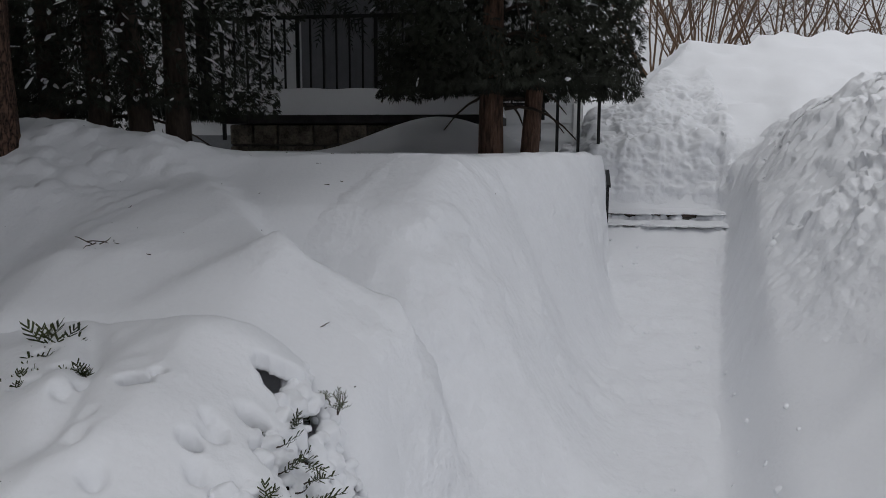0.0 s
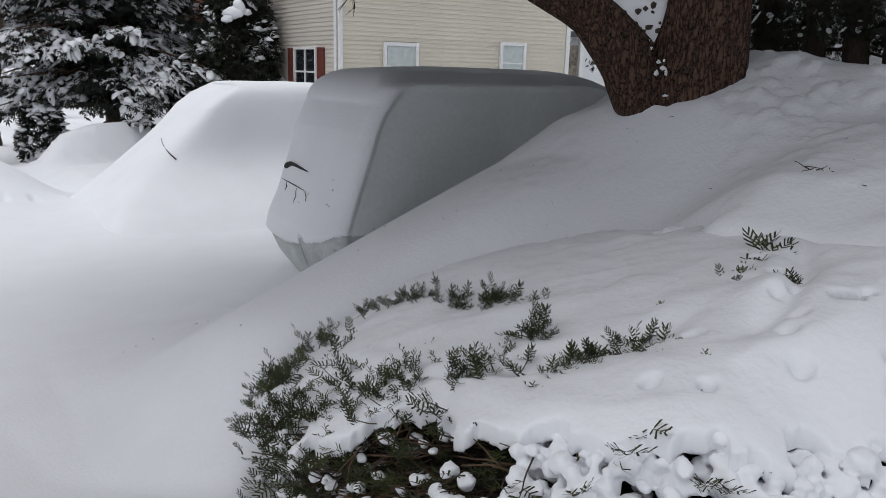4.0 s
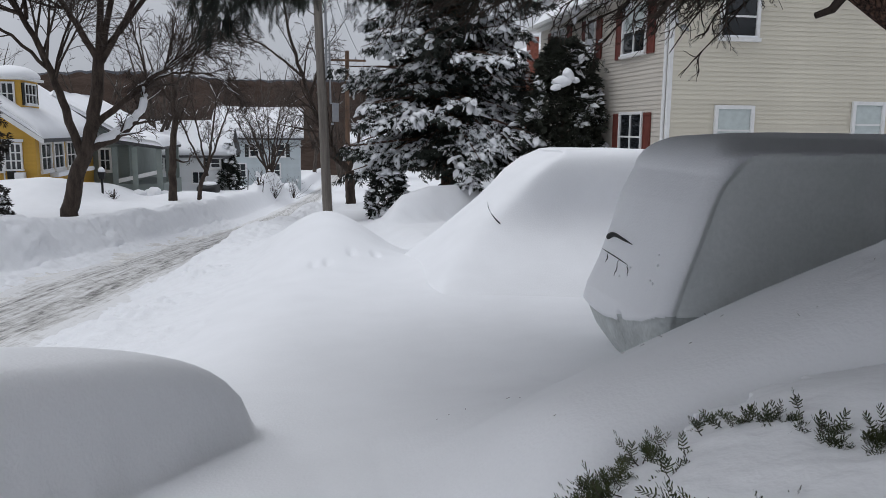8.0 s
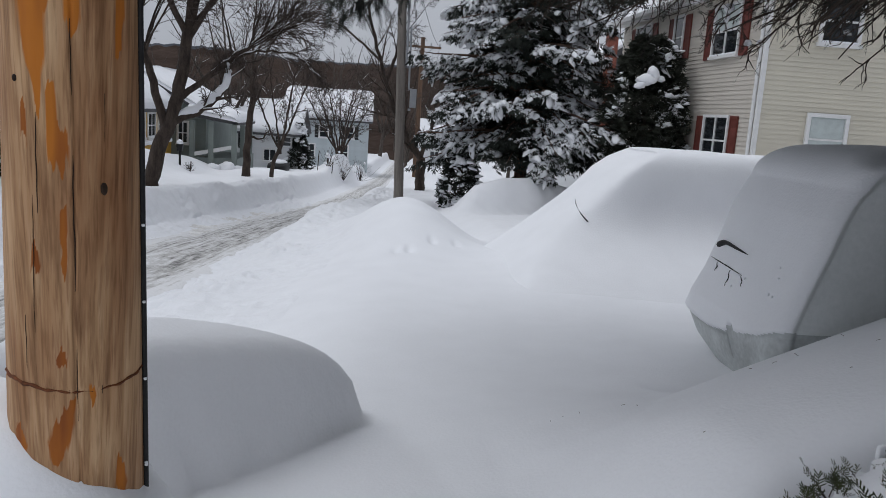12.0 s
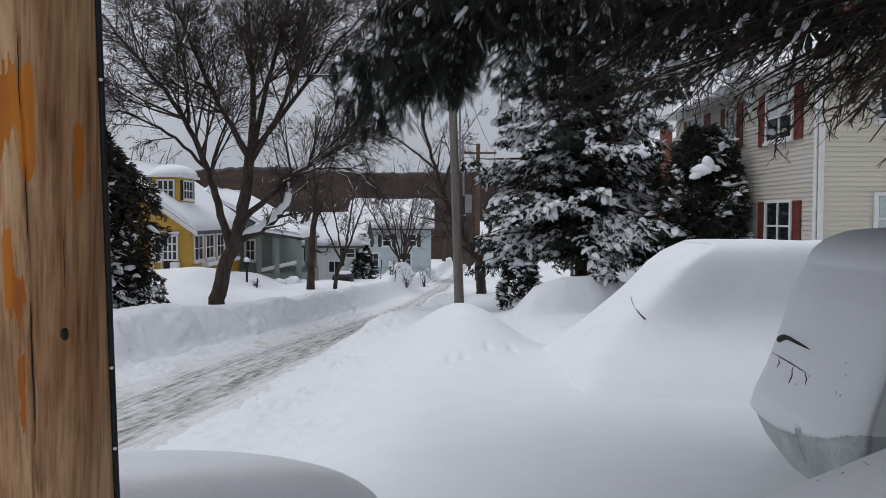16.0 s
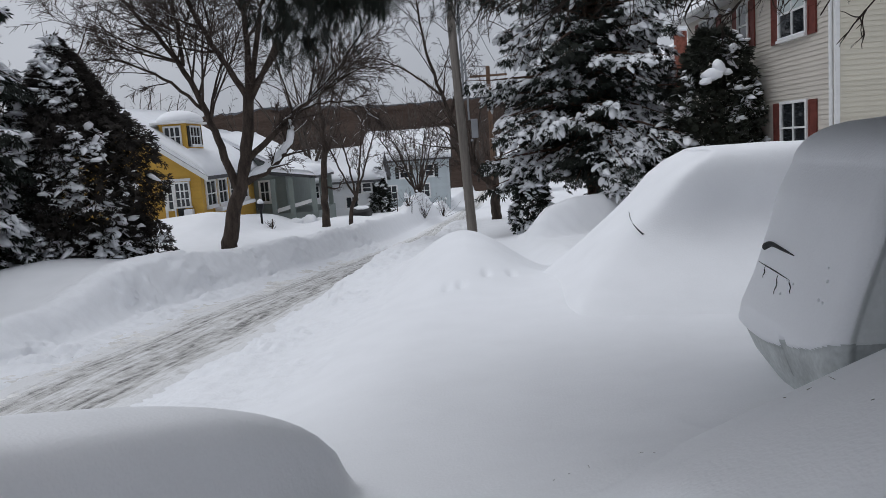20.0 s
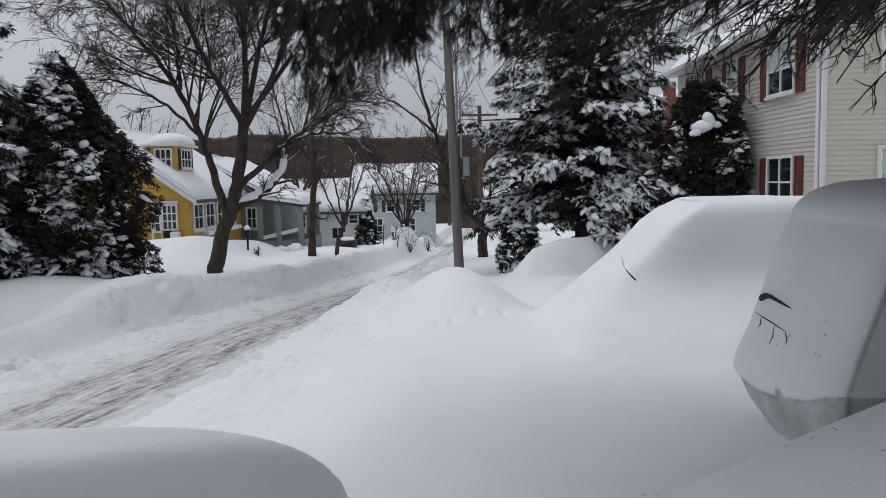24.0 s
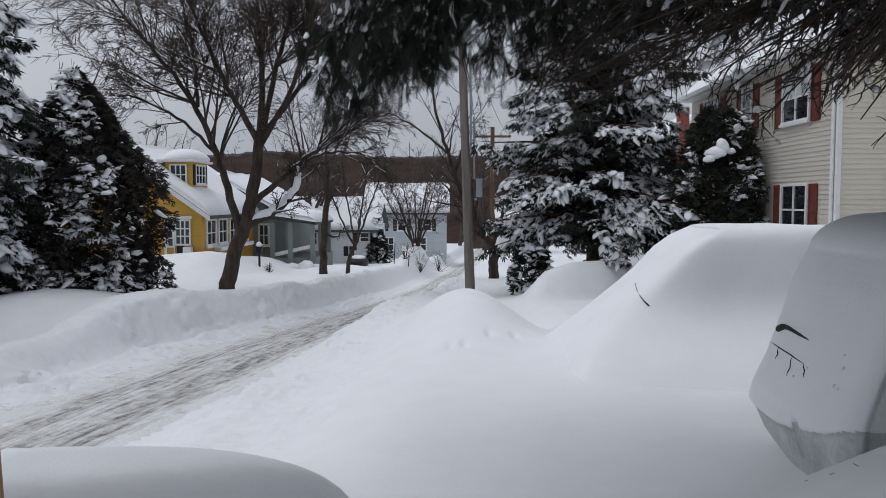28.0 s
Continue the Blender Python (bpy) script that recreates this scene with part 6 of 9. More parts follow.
# ---- bare trees ----
def wander(r, p, d, L, n, bend, up):
    """A wavering line from p along d."""
    pts, d = [np.array(p, float)], np.array(d, float) / np.linalg.norm(d)
    for _ in range(n):
        d = d + r.normal(0, bend, 3) + np.array([0, 0, up])
        d /= np.linalg.norm(d)
        pts.append(pts[-1] + d * L / n)
    return np.array(pts)


def sprout(r, pts, rad, level, top, out, droop=0.0, density=1.0, ratio=0.55):
    """Side branches of a limb, and theirs in turn, gathered by level."""
    out.setdefault(level, []).append((pts, rad))
    if level >= top:
        return
    L = np.linalg.norm(np.diff(pts, axis=0), axis=1).sum()
    count = max(2, int(round(density * (4 + L * (1.6 + 0.9 * level)))))
    for t in r.uniform(0.22, 1.0, count):
        k = min(int(t * (len(pts) - 1)), len(pts) - 2)
        f = t * (len(pts) - 1) - k
        p = pts[k] * (1 - f) + pts[k + 1] * f
        d = pts[k + 1] - pts[k]
        d = d / np.linalg.norm(d)
        side = r.normal(0, 1, 3)
        side -= side @ d * d
        side /= np.linalg.norm(side)
        way = d * r.uniform(0.65, 1.0) + side * r.uniform(0.45, 0.95)
        cl = L * ratio * (1.05 - 0.55 * t) * r.uniform(0.6, 1.1)
        cr = min(rad[k] * 0.55, rad[0] * 0.4) * r.uniform(0.7, 1.0)
        n = 6 if level < 2 else 4 if level + 1 < top else 3
        up = 0.02 if level < 2 else -droop
        child = wander(r, p, way, max(cl, 0.15), n, 0.09, up)
        sprout(r, child, np.linspace(max(cr, 0.008), 0.0055, n + 1), level + 1, top, out, droop, density * 0.92, ratio)


def limb_snow(name, lines, parent, amount, seed):
    """Snow that lies along the upper side of limbs."""
    r = np.random.default_rng(seed)
    paths = []
    for pts, rad in lines:
        d = np.gradient(pts, axis=0)
        d /= np.linalg.norm(d, axis=1, keepdims=True) + 1e-9
        if np.abs(d[:, 2]).mean() > 0.85 or r.uniform() > amount or len(pts) < 3:
            continue
        a, b = sorted(r.uniform(0, 1, 2))
        i0, i1 = int(a * (len(pts) - 1)), max(int(a * (len(pts) - 1)) + 2, int(math.ceil(b * (len(pts) - 1))))
        seg, rr = pts[i0:i1 + 1], rad[i0:i1 + 1]
        if len(seg) < 2:
            continue
        th = np.clip(rr * 0.8, 0.010, 0.06) * np.sin(np.linspace(0.5, 2.64, len(seg)))
        paths.append((seg + np.array([0, 0, 1.0]) * (rr * 0.75)[:, None], th))
    if paths:
        tubes(name, paths, 5, SNOW, parent, kind="stuff")


def bare_tree(name, stems, label, seed, top=4, density=1.0, droop=0.03, bark=BARK_DARK, snow=0.5, ratio=0.5):
    """stems: polylines with a radius at each end; the first is the trunk."""
    r = np.random.default_rng(seed)
    base = np.array(stems[0][0][0])
    tree = thing(name, *base, label, "tree")
    tree.matrix_world = Matrix()
    out = {}
    for k, (line, r0, r1) in enumerate(stems):
        line = np.array(line, float)
        t = np.linspace(0, 1, 4 * len(line))
        s = np.linspace(0, 1, len(line))
        pts = np.stack([np.interp(t, s, line[:, c]) for c in range(3)], -1)
        for _ in range(3):
            pts[1:-1] = 0.25 * pts[:-2] + 0.5 * pts[1:-1] + 0.25 * pts[2:]
        pts[1:-1] += r.normal(0, 0.02, (len(pts) - 2, 3))
        rad = np.interp(t, [0, 1], [r0, r1])
        if k == 0:
            rad = rad * (1 + 0.3 * np.exp(-t * 14))
            out.setdefault(0, []).append((pts, rad))
        else:
            sprout(r, pts, rad, 1, top, out, droop, density, ratio)
    tubes("trunk", out[0], 14, bark, tree)
    for q in out.get(1, []):
        tubes("limb", [q], 9, bark, tree)
    for lv in range(2, top + 1):
        if lv in out:
            tubes("branch_work" if lv < top else "twig_work", out[lv], 5 if lv == 2 else 3, bark if lv == 2 else TWIG, tree, kind="stuff")
    limb_snow("limb_snow", out.get(1, []) + out.get(2, []), tree, snow, seed)
    return tree, out


def street_tree():
    stems = [
        ([(-7.02, 24.2, -1.1), (-6.92, 24.2, -0.4), (-6.65, 24.2, 0.55), (-6.21, 24.2, 1.75), (-6.0, 24.2, 2.94), (-5.9, 24.2, 3.9)], 0.25, 0.15),
        ([(-5.94, 24.2, 3.8), (-6.5, 24.0, 4.9), (-6.85, 23.9, 5.5), (-7.43, 23.8, 7.0), (-8.1, 23.6, 8.5), (-8.5, 23.5, 10.0)], 0.10, 0.02),
        ([(-5.9, 24.2, 3.8), (-5.8, 24.3, 5.6), (-5.9, 24.4, 7.2), (-6.0, 24.4, 8.6), (-6.1, 24.4, 10.4)], 0.11, 0.02),
        ([(-5.85, 24.2, 3.8), (-5.45, 24.5, 5.9), (-5.06, 24.6, 7.3), (-4.8, 24.8, 8.6), (-4.7, 24.9, 10.2)], 0.095, 0.02),
        ([(-5.85, 24.2, 3.7), (-4.95, 24.0, 5.1), (-4.31, 23.9, 6.7), (-4.04, 23.8, 8.5), (-3.9, 23.7, 9.8)], 0.085, 0.02),
        ([(-5.85, 24.3, 3.9), (-4.4, 24.9, 6.0), (-3.4, 25.3, 7.5), (-2.5, 25.6, 8.6)], 0.085, 0.018),
        ([(-6.1, 24.2, 1.95), (-4.92, 24.4, 3.03), (-4.15, 24.5, 3.62), (-3.22, 24.6, 4.47), (-2.2, 24.8, 5.9)], 0.10, 0.018),
        ([(-6.3, 24.2, 1.30), (-5.62, 24.2, 1.58), (-5.02, 24.2, 2.0), (-4.70, 24.2, 2.55), (-4.75, 24.2, 2.95)], 0.12, 0.03),
        ([(-6.5, 24.2, 1.05), (-6.88, 24.1, 2.6), (-7.13, 24.0, 3.45), (-7.62, 23.8, 4.8), (-8.45, 23.6, 6.0), (-9.4, 23.4, 7.2), (-10.1, 23.2, 8.1)], 0.13, 0.02),
        ([(-7.2, 24.0, 3.5), (-8.1, 23.5, 4.5), (-9.1, 23.0, 5.0), (-10.1, 22.6, 5.0)], 0.055, 0.012),
        ([(-7.6, 23.8, 4.8), (-7.8, 24.2, 6.2), (-8.1, 24.4, 7.6), (-8.6, 24.5, 9.0)], 0.06, 0.015),
        ([(-4.92, 24.4, 3.03), (-3.9, 24.2, 3.5), (-2.9, 24.1, 3.5), (-2.1, 24.0, 3.0)], 0.045, 0.012),
    ]
    tree, out = bare_tree("bare_tree", stems, "tall bare maple with forked leaning trunk and snowy limbs", 11, 4, 1.22, 0.035, BARK_DARK, 0.8, 0.56)
    low = next(q for q, _ in out[1] if abs(q[0][2] - 1.30) < 1e-6)
    tubes("limb_snow", [(low + np.array([0, 0, 0.12]), np.interp(np.linspace(0, 1, len(low)), [0, 0.15, 0.8, 1], [0.04, 0.14, 0.11, 0.04]))], 9, SNOW, tree, "thick snow lying along the low limb")


street_tree()


def simple_stems(r, x, y, z, h, spread, forks, r0):
    """A plain branching plan: a short trunk with rising limbs."""
    t = h * 0.28
    st = [([(x, y, z - 0.4), (x + r.normal(0, 0.03) * h, y, z + t * 0.5), (x + r.normal(0, 0.05) * h, y + r.normal(0, 0.03), z + t)], r0, r0 * 0.75)]
    for k in range(forks):
        a = 2 * np.pi * (k + r.uniform(0, 0.6)) / forks
        s = spread * r.uniform(0.6, 1.0)
        p = np.array([st[0][0][-1][0], st[0][0][-1][1], z + t * r.uniform(0.7, 1.0)])
        st.append(([tuple(p), tuple(p + (math.cos(a) * s * 0.35, math.sin(a) * s * 0.35, h * 0.22)), tuple(p + (math.cos(a) * s * 0.7, math.sin(a) * s * 0.7, h * 0.48)), tuple(p + (math.cos(a) * s, math.sin(a) * s, h * r.uniform(0.62, 0.75)))], r0 * 0.5, 0.015))
    return st


def other_trees():
    r = np.random.default_rng(21)
    bare_tree("bare_tree", [
        ([(1.5, 31.0, -1.5), (1.52, 31.0, -0.4), (1.5, 31.0, 0.3)], 0.21, 0.17),
        ([(1.5, 31.0, 0.3), (0.9, 31.0, 1.0), (0.3, 31.0, 2.2), (-0.3, 31.0, 3.9), (-0.8, 31, 5.6), (-1.0, 31, 7.5)], 0.13, 0.03),
        ([(1.52, 31.0, 0.2), (1.0, 31, 0.7), (0.4, 31, 1.1), (-0.3, 31, 2.6)], 0.09, 0.02),
        ([(0.0, 31, 3.1), (0.4, 31, 4.4), (0.3, 31, 6.2), (0.6, 31, 8.0)], 0.07, 0.02),
        ([(1.5, 31.0, 0.4), (1.9, 31.2, 1.6), (2.1, 31.2, 3.4)], 0.09, 0.03),
        ([(-0.3, 31, 3.9), (-1.4, 31, 4.8), (-2.4, 31, 5.4), (-3.4, 31, 5.5)], 0.05, 0.012),
    ], "dark bare tree with low twisted limbs beside the street", 31, 4, 0.9, 0.06, BARK_DARK, 0.5, 0.42)
    bare_tree("bare_tree", [([(-5.75, 34.4, -1.4), (-5.7, 34.4, 0.3), (-5.55, 34.4, 1.9), (-5.5, 34.4, 3.6)], 0.17, 0.1),
                            ([(-5.6, 34.4, 1.6), (-5.2, 34.3, 2.4), (-4.7, 34.3, 3.6)], 0.05, 0.02),
                            ([(-5.5, 34.4, 3.2), (-5.6, 34.4, 4.6), (-5.4, 34.4, 6.4)], 0.08, 0.02),
                            ([(-5.6, 34.4, 0.6), (-5.1, 34.4, 0.45), (-4.8, 34.4, 0.9)], 0.05, 0.02),
                            ([(-5.5, 34.4, 2.8), (-6.2, 34.4, 3.8), (-6.6, 34.4, 5.2)], 0.06, 0.02)],
              "slim dark bare tree in the snowy front yard", 32, 4, 0.7, 0.06, BARK_DARK, 0.7, 0.4)
    bare_tree("bare_tree", simple_stems(r, -4.7, 34.6, -1.2, 5.2, 1.6, 5, 0.1), "slim bare young tree in the snowy front yard", 33, 4, 0.7, 0.06, BARK_DARK, 0.6, 0.42)
    bare_tree("bare_tree", simple_stems(r, -2.2, 46.0, -2.2, 6.0, 2.7, 9, 0.12), "wide bare many-stemmed tree in front of the houses", 34, 4, 0.8, 0.04, BARK_DARK, 0.5, 0.45)
    a, _ = bare_tree("bare_tree", simple_stems(r, 0, 0, 0, 11, 4.5, 6, 0.24), "bare street tree far down the hill", 35, 4, 0.30, 0.05, BARK_GREY, 0.25, 0.42)
    b, _ = bare_tree("bare_tree", simple_stems(r, 0, 0, 0, 9, 3.4, 5, 0.18), "bare tree among the houses down the hill", 36, 4, 0.30, 0.05, BARK_GREY, 0.25, 0.42)
    spots = [(-9, 52, 0), (-14, 58, 1), (-3.5, 70, 0), (-19, 46, 1), (6, 66, 1), (10, 58, 0), (3.5, 84, 1), (-24, 64, 0), (-11, 80, 1), (-6.5, 88, 0), (13, 78, 1), (-16, 92, 0), (0.8, 95, 0), (-22, 40, 0), (-30, 52, 1)]
    for k, (x, y, w) in enumerate(spots):
        m = pose(x, y, ground_at(x, y) - 0.1, 0, 0, 47 * k)
        if k == 0:
            a.matrix_world = m
        elif k == 1:
            b.matrix_world = m
        else:
            copy_thing((a, b)[w], m)
    c, _ = bare_tree("bare_tree", simple_stems(r, 0, 0, 0, 7, 3.0, 9, 0.065), "bare brown tree beyond the shovelled pile", 37, 4, 0.34, 0.03, TWIG_BROWN, 0.1, 0.45)
    for k, (x, y) in enumerate(((22, -1.9), (24, -3.6), (23, -5.2), (26, -7.0), (23, -8.6), (30, -4.4), (20.5, -2.9), (31, -9.5))):
        m = pose(x, y, 1.6, 0, 0, 61 * k)
        if k == 0:
            c.matrix_world = m
        else:
            copy_thing(c, m)


other_trees()


# ---- evergreens ----
def conifer(name, x, y, z0, height, radius, label, seed, boughs=230, size=(0.13, 0.30), per=60, snow=0.5, skirt=0.25, droop=0.35, mat=NEEDLE_DARK, trunk_r=0.16, bark=BARK_DARK, shape=0.85, hang=0.5, clump=2.4):
    """A spruce: drooping boughs of small sprays, patches of them loaded with snow."""
    r = np.random.default_rng(seed)
    tree = thing(name, x, y, z0, label, "tree")
    tree.matrix_world = Matrix()
    hs = np.linspace(-0.4, height * 0.97, 16)
    tubes("trunk", [(np.stack([x + 0.03 * np.sin(hs), y + 0.02 * np.cos(hs * 1.3), z0 + hs], -1), np.linspace(trunk_r, 0.02, 16))], 12, bark, tree)
    lines, places, dirs, sizes, tips = [], [], [], [], []
    for k in range(boughs):
        f = (k + r.uniform(0, 1)) / boughs
        h = skirt + (height - skirt) * f ** 1.15 + r.uniform(-0.15, 0.15)
        a = k * 2.39996 + r.uniform(-0.5, 0.5)
        lump = 1 + 0.22 * math.sin(2 * a + 3.1 * h + seed) + 0.16 * math.sin(5 * a - 2.3 * h)
        L = radius * max(0.02, 1 - (h - skirt) / (height - skirt + 0.25)) ** shape * r.uniform(0.62, 1.12) * lump + 0.14
        ts = np.linspace(0, 1, 6)
        out = L * ts
        dr = droop * r.uniform(0.5, 1.5)
        drop = -dr * L * ts ** 1.6 + 0.16 * L * ts ** 4 + 0.12 * L * np.sin(ts * 2.2)
        pts = np.stack([x + np.cos(a) * out, y + np.sin(a) * out, z0 + h + drop], -1)
        lines.append((pts, np.linspace(0.02 + 0.012 * L, 0.005, 6)))
        m = max(6, int(per * (0.3 + L / radius)))
        t = r.uniform(0.12, 1.0, m) ** 0.7
        c = np.stack([np.interp(t, ts, pts[:, i]) for i in range(3)], -1)
        w = 0.36 * L * (1.05 - 0.75 * t) * r.uniform(-1, 1, m)
        c += np.stack([-np.sin(a) * w, np.cos(a) * w, -np.abs(w) * 0.45 - r.uniform(0, 0.16, m)], -1)
        d = np.stack([np.cos(a) + 0.7 * r.normal(0, 1, m), np.sin(a) + 0.7 * r.normal(0, 1, m), -hang - 0.9 * r.uniform(0, 1, m)], -1)
        places.append(c)
        dirs.append(d)
        sizes.append(r.uniform(*size, m))
        tips.append(t)
    tubes("bough_wood", lines, 4, bark, tree, kind="stuff")
    places, dirs, sizes, tips = np.concatenate(places), np.concatenate(dirs), np.concatenate(sizes), np.concatenate(tips)
    V, F = scatter(*FAN, places, dirs, sizes, r.uniform(-0.9, 0.9, len(places)))
    put("foliage", mesh_np("foliage", V, F), mat, tree, kind="stuff")
    snow_patches(tree, r, places, dirs, sizes, snow, clump, seed, tips > 0.42)
    return tree


def snow_patches(tree, r, places, dirs, sizes, snow, clump, seed, where):
    """Snow held by clusters of sprays: thick ragged tufts, with rounder lumps among them."""
    field = wobble(places, clump, seed) + 0.7 * wobble(places, clump * 2.3, seed + 4) + r.normal(0, 0.22, len(places))
    cut = np.quantile(field, 1 - snow)
    lit = (field > cut) & where
    if not lit.any():
        return
    p, d, s = places[lit], dirs[lit] * np.array([1, 1, 0.7]), sizes[lit]
    k = len(p)
    V, F = scatter(*SNOW_FAN, p + np.array([0, 0, 0.03]) + np.array([0, 0, 0.05]) * s[:, None] / 0.25, d, s * r.uniform(0.65, 1.05, k), r.uniform(-0.6, 0.6, k))
    put("frosting", mesh_np("frosting", V, F), SNOW, tree, kind="stuff")
    strong = np.flatnonzero((field > np.quantile(field, 1 - 0.62 * snow)) & where)
    pick = r.choice(strong, max(1, int(len(strong) * 0.5)), replace=False)
    lines = []
    ts = np.linspace(0, 1, 4)
    for i in pick:
        w = dirs[i] * np.array([1, 1, 0.9])
        w = w / np.linalg.norm(w)
        L, g = sizes[i] * r.uniform(0.8, 1.8), sizes[i] * r.uniform(0.3, 0.75)
        prof = np.array([0.35, 1.0, 0.8, 0.25])
        lines.append((places[i][None] + ts[:, None] * w[None] * L + np.array([0, 0, 0.03]), g * prof, g * 0.7 * prof))
    V, F = strips(lines, seed, 5)
    put("snow_load", mesh_np("snow_load", V, F, True), SNOW, tree, kind="stuff")


def bushy_tree(name, x, y, z0, height, profile, label, seed, n=9000, size=(0.10, 0.20), snow=0.15, mat=NEEDLE_BROWN, up=-0.2, clump=2.4, trunk_r=0.1, side=None):
    """A dense rounded evergreen: sprays through its outer parts. profile: heights (0 to 1) and radii."""
    r = np.random.default_rng(seed)
    tree = thing(name, x, y, z0, label, "tree")
    tree.matrix_world = Matrix()
    hs = np.linspace(-0.4, height * 0.9, 10)
    tubes("trunk", [(np.stack([x + 0.04 * np.sin(hs), y + 0 * hs, z0 + hs], -1), np.linspace(trunk_r, 0.02, 10))], 10, BARK_DARK, tree)
    f = r.uniform(0.0, 1, n) ** 1.1
    a = r.uniform(0, 2 * np.pi, n)
    R = np.interp(f, *profile)
    q = np.stack([np.cos(a) * 2.0, np.sin(a) * 2.0, f * height], -1)
    R = R * (1 + 0.30 * wobble(q, 1.6, seed) + 0.16 * wobble(q, 3.9, seed + 2))
    rr = R * r.uniform(0.15, 1, n) ** 0.45
    P = np.stack([x + np.cos(a) * rr, y + np.sin(a) * rr, z0 + f * height + 0.1 * wobble(q, 2.0, seed + 7)], -1)
    D = np.stack([np.cos(a) + r.normal(0, 0.6, n), np.sin(a) + r.normal(0, 0.6, n), up + r.normal(0, 0.5, n)], -1)
    S = r.uniform(*size, n)
    V, F = scatter(*FAN, P, D, S, r.uniform(-1.2, 1.2, n))
    put("foliage", mesh_np("foliage", V, F), mat, tree, kind="stuff")
    lines = []
    for _ in range(int(14 * height)):
        k = r.integers(n)
        s = np.array([x, y, max(z0, P[k, 2] - 0.3)])
        lines.append((np.stack([s, (s + P[k]) / 2 + r.normal(0, 0.05, 3), P[k]]), np.array([0.03, 0.018, 0.006])))
    tubes("bough_wood", lines, 4, BARK_DARK, tree, kind="stuff")
    where = rr > 0.62 * R
    if side is not None:
        where &= (np.cos(a) * side[0] + np.sin(a) * side[1] + r.normal(0, 0.35, n) - side[2] * (f - 0.4)) > 0.05
    snow_patches(tree, r, P, D, S, snow, clump, seed, where)
    return tree


conifer("spruce", 4.15, 24.4, -0.2, 9.5, 3.05, "big dark spruce laden with clumps of snow", 41, 340, (0.11, 0.24), 95, 0.53, 1.25, 0.36, NEEDLE_DARK, 0.21, BARK_BROWN, 0.40, 0.6, 2.1)
shrub = bushy_tree("evergreen_shrub", 6.9, 21.6, 0.3, 4.1, ([0, 0.2, 0.6, 0.85, 1.0], [0.6, 0.95, 1.0, 0.8, 0.3]), "dark evergreen shrub beside the sided house", 42, 6000, (0.12, 0.26), 0.10, NEEDLE_CEDAR, 0.0, 3.0, 0.08)
V, F = blobs([(6.55, 20.75, 3.22), (6.72, 20.72, 3.40), (6.42, 20.75, 3.08), (6.95, 20.75, 3.28)], [(0.26, 0.20, 0.18), (0.20, 0.18, 0.18), (0.16, 0.14, 0.10), (0.13, 0.12, 0.09)], 3, 0.35, 0.7, 4)
put("snow_pad", mesh_np("snow_pad", V, F, True), SNOW, shrub, "thick pad of snow caught on the shrub")
bushy_tree("evergreen_tree", -8.75, 18.8, -0.5, 5.4, ([0, 0.05, 0.2, 0.4, 0.6, 0.8, 0.93, 1.0], [0.9, 1.25, 1.62, 1.62, 1.35, 0.85, 0.4, 0.05]), "dark dense evergreen dusted with snow across the street", 43, 18000, (0.11, 0.24), 0.45, NEEDLE_BROWN, -0.25, 2.4, 0.13, (-0.6, -0.9, 0.8))
conifer("spruce", -10.6, 17.4, -0.1, 8.5, 2.1, "snowy spruce across the street beside the dark evergreen", 44, 210, (0.15, 0.30), 60, 0.52, 0.3, 0.5, NEEDLE_DARK, 0.15, BARK_DARK, 0.66)
bushy_tree("low_evergreen", -7.05, 18.9, -0.5, 1.25, ([0, 0.3, 0.8, 1.0], [0.25, 0.42, 0.3, 0.08]), "low dark evergreen bush at the snowbank", 45, 900, (0.08, 0.16), 0.25, NEEDLE_BROWN, -0.1, 5.0, 0.03)
bushy_tree("low_evergreen", 2.2, 23.6, -0.8, 2.0, ([0, 0.3, 0.7, 1.0], [0.45, 0.75, 0.5, 0.08]), "low evergreen bush under the big spruce", 46, 1500, (0.12, 0.22), 0.3, NEEDLE_DARK, -0.2, 4.0, 0.03)
bushy_tree("low_evergreen", -4.9, 50.0, -2.3, 3.2, ([0, 0.1, 0.5, 0.8, 1.0], [0.6, 0.95, 0.6, 0.3, 0.03]), "small conical evergreen in front of the pale house", 47, 1500, (0.18, 0.32), 0.25, NEEDLE_DARK, -0.2, 3.0, 0.05)
conifer("spruce", -13.5, 14.0, 0.0, 9.0, 2.4, "tall snowy spruce further along the far side of the street", 48, 190, (0.18, 0.34), 40, 0.52, 0.4, 0.5, NEEDLE_DARK, 0.16, BARK_DARK, 0.66)
conifer("spruce", -10.6, 11.6, 0.2, 8.5, 2.2, "snow-hung spruce on the far side of the street", 49, 220, (0.14, 0.30), 65, 0.52, 0.3, 0.5, NEEDLE_DARK, 0.15, BARK_DARK, 0.66)


